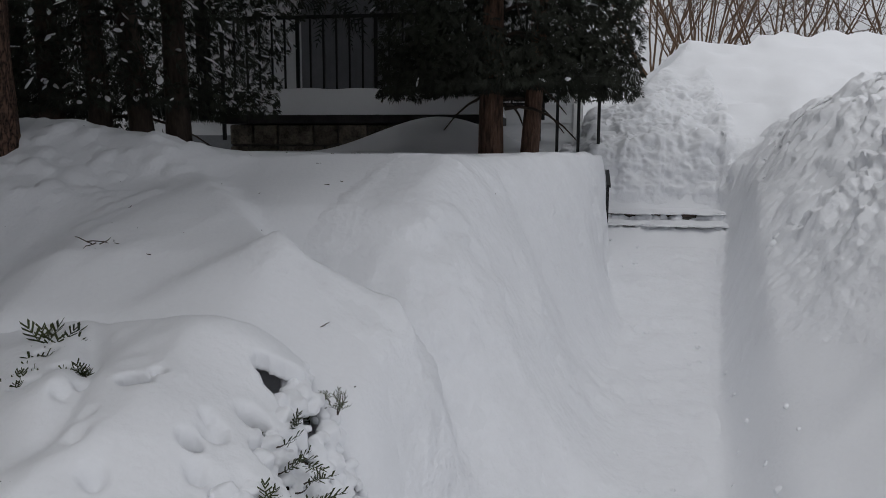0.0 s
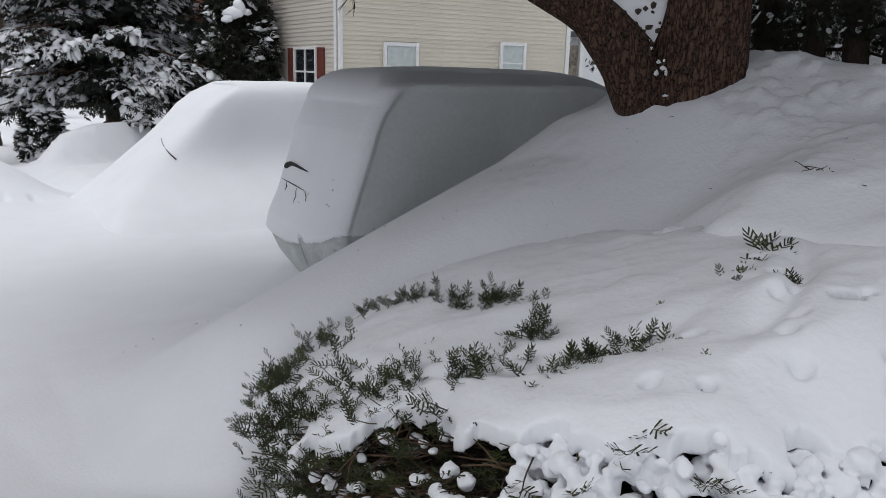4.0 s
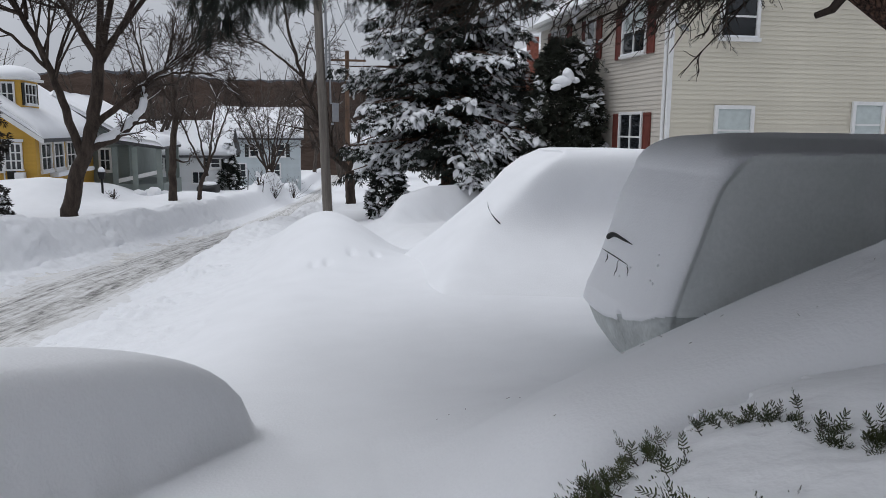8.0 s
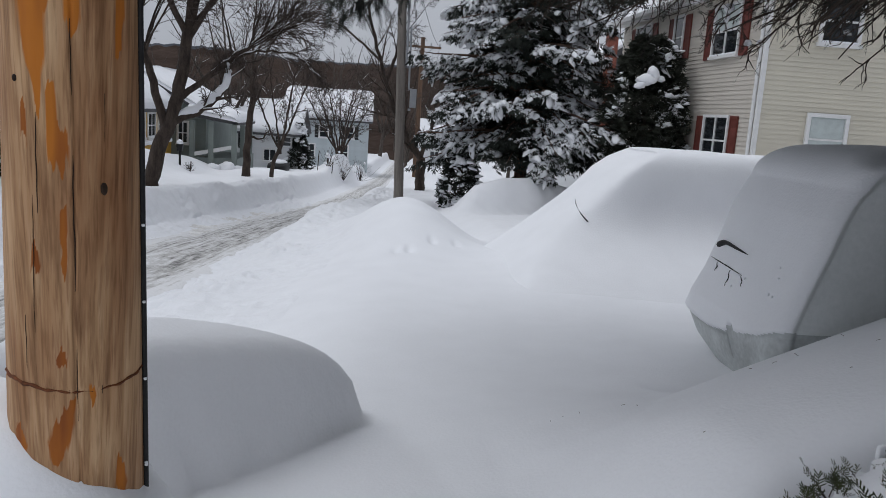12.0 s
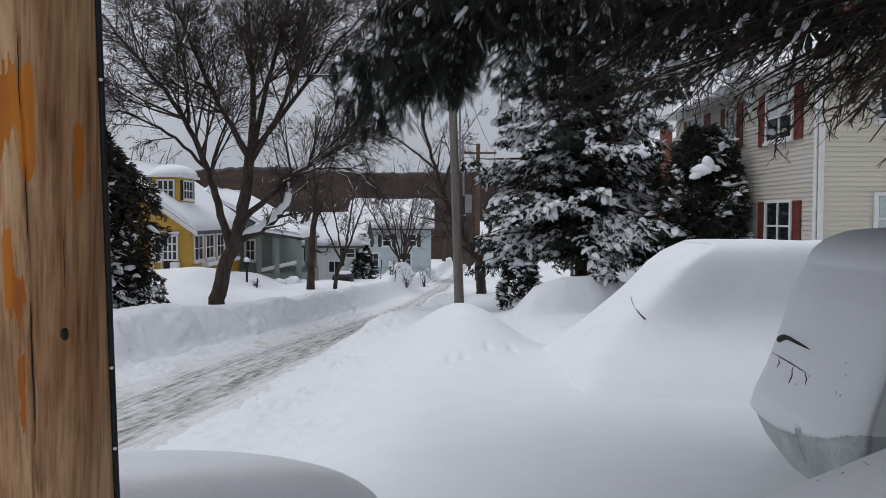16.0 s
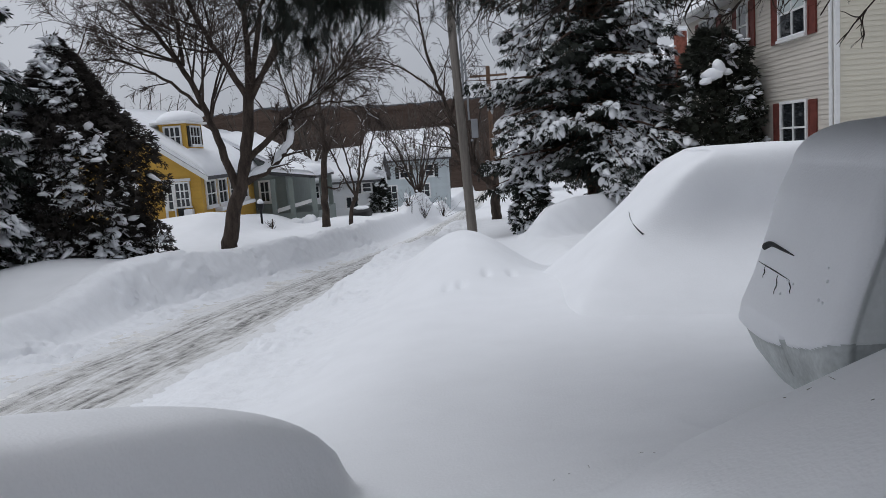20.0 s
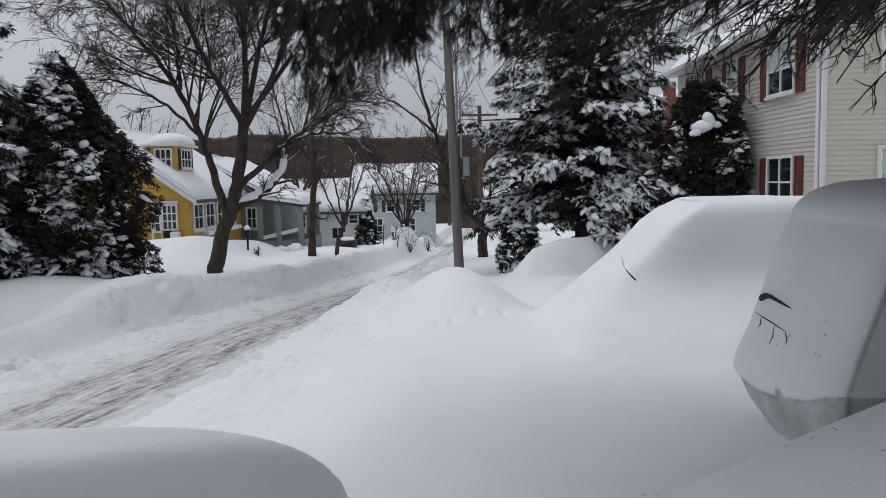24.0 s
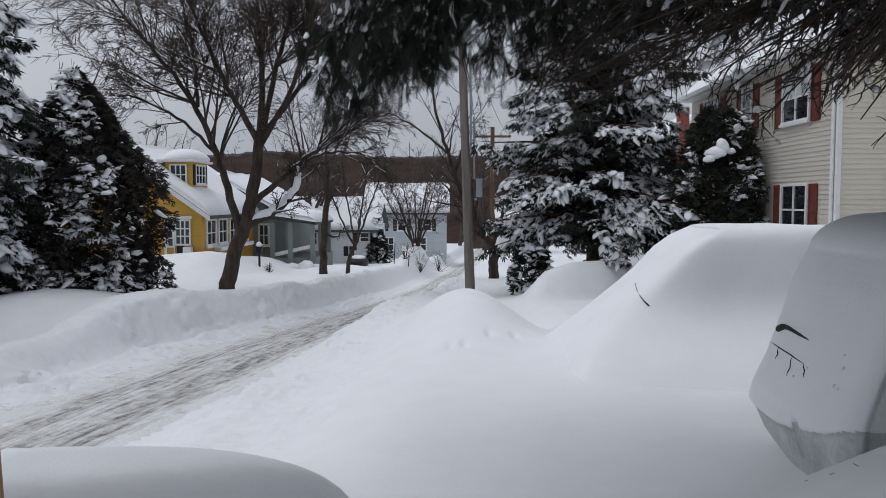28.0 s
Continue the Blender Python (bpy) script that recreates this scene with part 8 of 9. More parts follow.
def yew_hedge():
    r = np.random.default_rng(71)
    hedge = thing("yew_hedge", 1.05, 1.6, 0.55, "clipped yew hedge bowed under a lumpy blanket of snow", "hedge")
    hedge.matrix_world = Matrix()
    cx, cy = 1.12, 1.66
    # rough dark sheet inside, coloured as the shade among the inner branches
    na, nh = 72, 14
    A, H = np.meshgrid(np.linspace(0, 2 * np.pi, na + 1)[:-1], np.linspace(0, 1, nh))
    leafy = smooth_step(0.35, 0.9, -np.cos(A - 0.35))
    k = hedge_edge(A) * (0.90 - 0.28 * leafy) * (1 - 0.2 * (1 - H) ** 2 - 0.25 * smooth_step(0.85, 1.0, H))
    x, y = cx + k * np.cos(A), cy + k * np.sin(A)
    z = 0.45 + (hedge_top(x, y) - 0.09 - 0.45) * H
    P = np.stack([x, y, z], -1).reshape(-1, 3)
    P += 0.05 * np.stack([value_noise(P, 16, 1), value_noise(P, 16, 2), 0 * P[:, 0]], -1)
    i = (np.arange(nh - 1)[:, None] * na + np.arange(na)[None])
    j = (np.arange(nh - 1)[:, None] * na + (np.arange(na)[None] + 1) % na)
    put("thicket", mesh_np("thicket", P, np.stack([i, j, j + na, i + na], -1).reshape(-1, 4), False), HEDGE_SHADE, hedge, "dark sheet standing in for the shade among the inner branches")
    # the blanket of snow, with hollows where shoots break through
    xs, ys = np.linspace(0.26, 2.02, 190), np.linspace(0.52, 2.82, 240)
    X, Y = np.meshgrid(xs, ys)
    a = np.arctan2(Y - cy, X - cx)
    P = np.stack([X, Y, 0 * X], -1).reshape(-1, 3)
    shape = lambda v: v.reshape(X.shape)  # noqa: E731
    q = np.hypot(X - cx, Y - cy) / hedge_edge(a)
    ragged = shape(0.09 * value_noise(P, 11, 3) + 0.06 * value_noise(P, 27, 5))
    west = (1 - smooth_step(0.52, 0.85, X + 0.10 * shape(value_noise(P, 5, 9)))) * (1 - smooth_step(1.55, 1.85, Y))
    bare = q * (1 + 0.42 * west) + ragged * (1 + west)
    Z = hedge_top(X, Y) + 0.012 + shape(0.020 * value_noise(P, 3.2, 2) + 0.012 * value_noise(P, 8.0, 7) + 0.004 * value_noise(P, 24, 1))
    # low rounded swells parted by a crease, and a trough along the leafy row
    crease = 1.10 + 0.35 * (X - 0.95) + 0.03 * np.sin(9 * X)
    Z -= 0.035 * np.exp(-((Y - crease) / 0.035) ** 2) * smooth_step(0.95, 1.1, X) * (1 - smooth_step(1.45, 1.6, X))
    Z += 0.030 * np.exp(-(((X - 1.22) / 0.12) ** 2 + ((Y - 1.2) / 0.09) ** 2)) + 0.03 * np.exp(-(((X - 1.5) / 0.12) ** 2 + ((Y - 0.95) / 0.12) ** 2))
    row_y = np.interp(X, [0.4, 0.5, 0.63, 0.72, 0.88, 1.0, 1.2], [2.1, 1.9, 1.75, 1.55, 1.42, 1.33, 1.3])
    Z -= 0.045 * np.exp(-((Y - row_y) / 0.055) ** 2) * (1 - smooth_step(0.95, 1.25, X)) * (0.6 + 0.6 * shape(value_noise(P, 14, 8)))
    for k in range(26):
        px, py, pr = r.uniform(0.75, 1.75), r.uniform(0.72, 1.25), r.uniform(0.010, 0.022)
        Z -= r.uniform(0.015, 0.05) * np.exp(-(((X - px) / pr) ** 2 + ((Y - py) / pr) ** 2) ** 1.5)
    holes = [(1.23, 1.055, 0.020), (1.14, 0.90, 0.014), (1.29, 0.845, 0.020), (1.33, 1.26, 0.022), (1.26, 1.31, 0.018), (1.0, 1.24, 0.014), (1.42, 1.38, 0.016)]
    for hx, hy, hr in holes:
        Z -= 0.11 * np.exp(-(((X - hx) / hr) ** 2 + ((Y - hy) / (hr * 1.35)) ** 2) ** 2)
    south = smooth_step(1.25, 0.95, Y)
    solid = bare < 0.93 - 0.09 * south
    for hx, hy, hr in holes:
        solid &= np.hypot(X - hx, (Y - hy) / 1.3) > hr * (1.0 + 0.3 * shape(value_noise(P, 60, 3)))
    keep = solid[:-1, :-1].ravel()
    n = len(xs)
    i = (np.arange(len(ys) - 1)[:, None] * n + np.arange(n - 1)[None]).ravel()[keep]
    quads = np.stack([i, i + 1, i + n + 1, i + n], -1)
    ends = np.concatenate([quads[:, [0, 1]], quads[:, [1, 2]], quads[:, [2, 3]], quads[:, [3, 0]]])
    code = ends.min(1) * n * len(ys) + ends.max(1)
    _, first, times = np.unique(code, return_index=True, return_counts=True)
    rim = ends[first[times == 1]]
    upper = np.stack([X, Y, Z], -1).reshape(-1, 3)
    m = len(upper)
    walls = np.stack([rim[:, 1], rim[:, 0], rim[:, 0] + m, rim[:, 1] + m], -1)
    slab_v = np.concatenate([upper, upper - np.array([0, 0, 0.05])])
    slab_q = np.concatenate([quads, quads[:, ::-1] + m, walls])
    slab_f = np.concatenate([slab_q[:, [0, 1, 2]], slab_q[:, [0, 2, 3]]])
    # rounded clumps that cling to the side towards the path, parted by dark gaps
    pl, sz = [], []

    def clump(p, g, gap):
        if pl and (np.linalg.norm(np.array(pl) - p, axis=1) < gap * (g + np.array(sz)[:, 0])).any():
            return
        pl.append(p)
        sz.append((g, g * r.uniform(0.85, 1.15), g * r.uniform(0.7, 0.95)))

    for _ in range(12000):
        a = r.uniform(-2.75, 0.5)
        K, u = float(hedge_edge(np.array(a))), r.uniform(0, 1)
        k = K * (0.84 + 0.15 * min(1, u * 3.0)) * (1 - 0.13 * max(0, u - 0.5)) + r.normal(0, 0.012)
        px, py = cx + k * math.cos(a), cy + k * math.sin(a)
        ztop = float(hedge_top(px, py))
        p = np.array([px, py, ztop - 0.01 - (ztop - 0.66) * u ** 1.1])
        leaf = float(smooth_step(-2.2, -2.7, np.array(a)))
        if float(value_noise(p[None], 9.0, 12)[0]) > 0.85 - 0.3 * leaf - 0.12 * u or float(value_noise(p[None], 21.0, 15)[0]) > 0.62:
            continue
        clump(p, r.choice([0.011, 0.017, 0.025, 0.034], p=[0.3, 0.35, 0.24, 0.11]), 0.50)
    # small lumps just under the rim of the blanket
    for _ in range(1500):
        a = r.uniform(-2.55, -1.75)
        k = float(hedge_edge(np.array(a))) * r.uniform(0.62, 0.93)
        px, py = cx + k * math.cos(a), cy + k * math.sin(a)
        p = np.array([px, py, float(hedge_top(px, py)) - r.uniform(0.02, 0.13)])
        if float(value_noise(p[None], 17.0, 6)[0]) < 0.25:
            clump(p, r.uniform(0.010, 0.026), 0.55)
    for _ in range(420):
        a = r.uniform(2.2, 4.2)
        k = float(hedge_edge(np.array(a))) * r.uniform(0.66, 0.97)
        px, py = cx + k * math.cos(a), cy + k * math.sin(a)
        clump(np.array([px, py, 0.62 + (float(hedge_top(px, py)) - 0.64) * r.uniform(0.1, 1)]), r.uniform(0.009, 0.022), 0.9)
    V, F = blobs(pl, sz, 2, 0.42, 0.85, 14)
    clumps = put("clinging_snow", mesh_np("clinging_snow", V, F, True), SNOW, hedge, "rounded clumps of snow caught on the hedge's side", kind="stuff")
    merge = clumps.modifiers.new("merge", "REMESH")
    merge.mode, merge.voxel_size, merge.use_smooth_shade = "VOXEL", 0.0044, True
    soften = clumps.modifiers.new("soften", "SMOOTH")
    soften.factor, soften.iterations = 0.5, 2
    used = np.unique(slab_f)
    back_to = np.zeros(len(slab_v), int)
    back_to[used] = np.arange(len(used))
    F, V = back_to[slab_f], slab_v[used]
    drape = put("snow_blanket", mesh_np("snow_blanket", V, F, True), SNOW, hedge, "thick blanket of snow, lumpy where it clings to the hedge's side")
    merge = drape.modifiers.new("merge", "REMESH")
    merge.mode, merge.voxel_size, merge.use_smooth_shade = "VOXEL", 0.0058, True
    soften = drape.modifiers.new("soften", "SMOOTH")
    soften.factor, soften.iterations = 0.5, 2
    # shoots
    lines, P, D, S = [], [], [], []

    def shoot(p, d, L, size=(0.028, 0.044), leaves=3):
        d = np.array(d, float) / np.linalg.norm(d)
        tw = wander(r, p, d, L, 5, 0.12, 0.02)
        lines.append((tw, np.linspace(0.0022, 0.001, 6)))
        for k in range(leaves):
            j = 5 - k
            w = tw[j] - tw[j - 1]
            w = w / (np.linalg.norm(w) + 1e-9)
            side = np.cross(w, (0, 0, 1))
            side /= np.linalg.norm(side) + 1e-9
            P.append(tw[j])
            D.append(w + side * (0 if k == 0 else (-1) ** k * r.uniform(0.5, 1.0)) + r.normal(0, 0.18, 3))
            S.append(r.uniform(*size))

    def row(points, count, jitter, up, L, lean=(-0.2, -0.3), size=(0.022, 0.036), sink=0.022):
        points = np.array(points)
        t0 = np.linspace(0, 1, len(points))
        for t in np.sort(r.uniform(0, 1, int(1.35 * count))):
            c = np.array([np.interp(t, t0, points[:, i]) for i in range(2)])
            if value_noise(np.array([[c[0] * 9, c[1] * 9, 0.0]]), 1.0, 5)[0] < -0.35:
                continue
            c = c + r.normal(0, jitter, 2)
            shoot((c[0], c[1], float(hedge_top(c[0], c[1])) - sink), (lean[0] + r.normal(0, 0.5), lean[1] + r.normal(0, 0.5), up + r.normal(0, 0.25)), 0.75 * r.uniform(*L), size)

    row([(0.40, 1.98), (0.44, 2.22), (0.56, 2.42), (0.74, 2.50), (0.92, 2.42), (0.99, 2.28)], 92, 0.03, 0.5, (0.03, 0.07), (-0.3, 0.2))
    row([(0.97, 2.30), (1.0, 2.1), (1.0, 1.96), (1.07, 1.98)], 38, 0.025, 0.7, (0.02, 0.06))
    row([(1.04, 1.98), (1.05, 1.84)], 16, 0.012, 0.9, (0.05, 0.09))
    row([(1.07, 1.84), (1.04, 1.72)], 7, 0.015, 0.7, (0.02, 0.04))
    row([(1.12, 1.62), (1.10, 1.58)], 5, 0.012, 0.7, (0.02, 0.04))
    row([(0.42, 2.15), (0.46, 1.98), (0.55, 1.78), (0.63, 1.74), (0.72, 1.62), (0.74, 1.52), (0.80, 1.43)], 105, 0.045, 0.6, (0.03, 0.07))
    row([(0.71, 1.40), (0.82, 1.41), (0.88, 1.38), (0.94, 1.35), (0.98, 1.28)], 44, 0.02, 0.5, (0.02, 0.05))
    row([(0.87, 1.62), (0.90, 1.58)], 12, 0.012, 0.9, (0.06, 0.11))
    row([(1.44, 1.43), (1.46, 1.40)], 4, 0.010, 0.8, (0.05, 0.08), (-0.2, -0.3), (0.045, 0.06))
    row([(1.28, 1.43), (1.30, 1.36), (1.25, 1.32)], 14, 0.02, 0.6, (0.02, 0.05))
    row([(1.30, 1.26), (1.36, 1.24)], 6, 0.012, 0.4, (0.01, 0.03))
    for hx, hy in ((0.96, 1.11), (0.92, 1.14), (1.12, 1.45), (1.53, 0.76), (1.50, 0.74), (1.46, 0.82), (1.33, 0.80)):
        row([(hx, hy), (hx + 0.01, hy)], 2, 0.006, 0.8, (0.015, 0.025), (-0.1, -0.3), (0.018, 0.028), 0.012)
    for hx, hy, hr in holes:
        row([(hx - 0.01, hy), (hx + 0.015, hy + 0.01)], 3, 0.008, 0.2, (0.008, 0.02), (-0.2, -0.3), (0.016, 0.028), 0.05)
    # leafy west end
    for _ in range(680):
        a = r.uniform(2.05, 4.35)
        h = r.uniform(0.0, 1.0) ** 0.8
        k = float(hedge_edge(np.array(a))) * r.uniform(0.60, 0.93)
        p = np.array([cx + k * math.cos(a), cy + k * math.sin(a), 0])
        p[2] = 0.55 + (float(hedge_top(p[0], p[1])) - 0.58) * h
        shoot(p, np.array([math.cos(a), math.sin(a), 0.35 + r.normal(0, 0.35)]) + r.normal(0, 0.3, 3), r.uniform(0.04, 0.11), (0.028, 0.046))
    # shoots between the clumps on the path side
    for _ in range(560):
        a = r.uniform(-2.75, -0.85)
        h = r.uniform(0.1, 1.0)
        k = float(hedge_edge(np.array(a))) * (r.uniform(0.84, 0.93) if a > -1.7 else r.uniform(0.90, 1.0))
        p = np.array([cx + k * math.cos(a), cy + k * math.sin(a), 0])
        p[2] = 0.62 + (float(hedge_top(p[0], p[1])) - 0.62) * h
        if value_noise(p[None], 7.0, 21)[0] < 0.05 + 0.25 * (a + 1.6):
            continue
        shoot(p, np.array([math.cos(a), math.sin(a), 0.3]) + r.normal(0, 0.45, 3), r.uniform(0.015, 0.04), (0.024, 0.042), 2)
    # bare brown branches that fan out of the west end
    brown = []
    for _ in range(210):
        a = r.uniform(2.5, 4.5)
        p = np.array([cx - 0.15 + r.normal(0, 0.05), cy - 0.1 + r.normal(0, 0.2), 0.6 + r.uniform(0, 0.4)])
        k = float(hedge_edge(np.array(a))) * r.uniform(0.75, 0.98)
        e = np.array([cx + k * math.cos(a), cy + k * math.sin(a), 0.75 + r.uniform(0, 0.5)])
        e[2] = min(e[2], float(hedge_top(e[0], e[1])) - 0.02)
        ts = np.linspace(0, 1, 8)
        c = p[None] * (1 - ts[:, None]) + e[None] * ts[:, None]
        c[:, 2] += 0.07 * np.sin(ts * 3)
        c[1:-1] += r.normal(0, 0.012, (6, 3))
        brown.append((c, np.linspace(0.0052, 0.0018, 8)))
        for k in (5, 6):
            brown.append((wander(r, c[k], c[k] - c[k - 2] + r.normal(0, 0.06, 3), r.uniform(0.05, 0.12), 4, 0.15, 0.03), np.linspace(0.0022, 0.001, 5)))
    tubes("branch_work", brown, 5, TWIG_BROWN, hedge, kind="stuff")
    tubes("stem_work", lines, 4, TWIG, hedge, kind="stuff")
    V, F = scatter(*SPRIG_YEW, P, D, S, r.uniform(-0.7, 0.7, len(P)))
    put("foliage", mesh_np("foliage", V, F), NEEDLE_YEW, hedge, kind="stuff")


yew_hedge()


# ---- small litter on the snow ----
def litter():
    r = np.random.default_rng(81)
    lines, P, D, S = [], [], [], []
    for x, y in [(3.04, 0.82), (2.38, 0.53), (2.21, 0.46), (1.75, 0.86), (1.9, 1.57), (1.95, 1.52)] + [(r.uniform(1.6, 4.0), r.uniform(0.5, 3.4)) for _ in range(70)] + [(r.uniform(0.3, 2.2), r.uniform(3.0, 4.6)) for _ in range(14)] + [(r.uniform(-1.3, -0.6), r.uniform(3.1, 3.8)) for _ in range(3)]:
        z = ground_at(x, y)
        a = r.uniform(0, 2 * np.pi)
        L = r.uniform(0.008, 0.028)
        d = np.array([math.cos(a), math.sin(a), r.uniform(-0.2, 0.5)])
        lines.append((wander(r, (x, y, z + 0.002), d, L, 3, 0.2, 0.0), np.array([0.0013, 0.0013, 0.001, 0.0007])))
    for k in range(5):
        a = r.uniform(0, 2 * np.pi)
        p = np.array([1.9, 1.57, ground_at(1.9, 1.57) + 0.01]) + r.normal(0, 0.015, 3)
        lines.append((wander(r, p, (math.cos(a), math.sin(a), 0.3), 0.06, 4, 0.2, 0), np.linspace(0.002, 0.001, 5)))
    ob = tubes("twig_litter", lines, 4, TWIG, None, "", kind="stuff")
    tagged(ob, "scattered dark twigs and needles lying on the snow", "twigs")


litter()


def snow_crumbs():
    """Loose lumps on the shovelled banks."""
    r = np.random.default_rng(91)
    pl, sz = [], []
    for _ in range(1500):
        x = r.uniform(3.9, 6.9)
        y = float(path_right(np.array(x))) - 0.25 - abs(r.normal(0.35, 0.4))
        if y < -2.6 or wobble(np.array([[x, y, 0.0]]), 2.1, 4)[0] < -0.25:
            continue
        pl.append((x, y))
        sz.append(r.uniform(0.010, 0.028) * (1.6 if r.uniform() > 0.93 else 1.0))
    for _ in range(60):
        pl.append((r.uniform(1.5, 6), r.uniform(-0.5, 0.1)))
        sz.append(r.uniform(0.008, 0.02))
    pl = np.array(pl)
    z = ground_height(pl[:, :1], pl[:, 1:])[:, 0]
    g = np.array(sz)
    V, F = blobs(np.stack([pl[:, 0], pl[:, 1], z - 0.15 * g], -1), np.stack([g * r.uniform(0.8, 1.4, len(g)), g * r.uniform(0.8, 1.4, len(g)), g * 0.8], -1), 1, 0.5, 0.8, 3)
    ob = put("snow_crumbs", mesh_np("snow_crumbs", V, F, True), SNOW_ROUGH, None, "loose crumbly lumps of snow thrown up by shovel and plough", "snow", kind="stuff")


snow_crumbs()


# ---- houses down the hill ----
def yellow_house():
    h = thing("yellow_house", -10.3, 32.2, -1, "yellow house with a snow-covered roof, dormer and black shutters", "house")
    h.matrix_world = Matrix()
    XR, XL, Y0, Y1, ZE, ridge, ZR = -10.25, -17.0, 32.2, 41.0, 1.55, -13.6, 4.0
    body = part("wall", prism([(XL, -2.5), (XR, -2.5), (XR, ZE), (ridge, ZR), (XL, ZE)], "y", Y0, Y1), SIDING_YELLOW, h)
    lap_siding(body, "y", Y0, XL, XR, -1.2, ZE, 0.16, SIDING_YELLOW, -1)
    part("roof", prism([(XR + 0.4, ZE - 0.25), (XR + 0.4, ZE - 0.1), (ridge, ZR + 0.12), (XL - 0.4, ZE - 0.1), (XL - 0.4, ZE - 0.25), (ridge, ZR)], "y", Y0 - 0.35, Y1 + 0.3), SHINGLE, h)
    part("rake_board", prism([(XR + 0.42, ZE - 0.32), (XR + 0.42, ZE - 0.12), (ridge, ZR + 0.1), (ridge, ZR - 0.1)], "y", Y0 - 0.4, Y0 - 0.36), TRIM_WHITE, h)
    put("roof_snow", roof_snow(((XR + 0.42, ZE - 0.1), (ridge, ZR + 0.13)), "y", Y0 - 0.38, Y1 + 0.3, 40, 3, 0.38), SNOW, h)
    # dormer that looks at the street
    dm = new("dormer")
    dm.parent = h
    part("dormer_wall", box(-12.0, -10.9, 32.95, 35.0, 2.2, 3.65), SIDING_YELLOW, dm)
    part("dormer_roof", box(-12.3, -10.7, 32.75, 35.2, 3.65, 3.75, 0.02), TRIM_WHITE, dm)
    V, F = blobs([(-11.5, 34.0, 3.75)], [(0.95, 1.4, 0.5)], 3, 0.06, 0.1, 3)
    put("dormer_snow", mesh_np("dormer_snow", V, F, True), SNOW, dm)
    window(dm, "x", -10.9, 33.4, 34.55, 2.75, 3.5, (3, 2), out=1)
    shutter(dm, "x", -10.9, 33.1, 33.33, 2.7, 3.55, SHUTTER_BLACK, 1)
    shutter(dm, "x", -10.9, 34.62, 34.85, 2.7, 3.55, SHUTTER_BLACK, 1)
    window(dm, "y", 32.95, -11.75, -11.15, 2.75, 3.5, (3, 2), out=-1)
    # entry in the end wall
    window(h, "y", Y0 - 0.02, -11.30, -10.78, 0.30, 1.22, (3, 3), out=-1, snow_sill=False)
    window(h, "y", Y0 - 0.02, -11.62, -11.45, 0.22, 1.15, (1, 3), out=-1, snow_sill=False)
    part("entry_panel", box(-11.80, -11.70, Y0 - 0.06, Y0 - 0.021, -1.0, 1.3), TRIM_WHITE, h)
    part("entry_panel", box(-11.42, -11.37, Y0 - 0.06, Y0 - 0.021, -1.0, 1.3), TRIM_WHITE, h)
    part("entry_lintel", box(-11.80, -10.66, Y0 - 0.08, Y0 - 0.021, 1.31, 1.42), TRIM_WHITE, h)
    part("door_panel", box(-11.30, -10.98, Y0 - 0.05, Y0 - 0.021, -1.0, 0.22), SHUTTER_BLACK, h)
    part("step_rail", box(-10.96, -10.62, Y0 - 0.35, Y0 - 0.06, -0.45, 0.18, 0.03), SNOW, h, "snow-covered entry rail")
    for y0 in (32.7, 34.3, 36.0, 37.7):
        window(h, "x", XR, y0, y0 + 1.1, 0.2, 1.2, (2, 2), out=1, width=0.12)
    part("belt_snow", box(XR, XR + 0.35, 33.6, 39.0, -0.1, 0.08, 0.05), SNOW, h)


yellow_house()


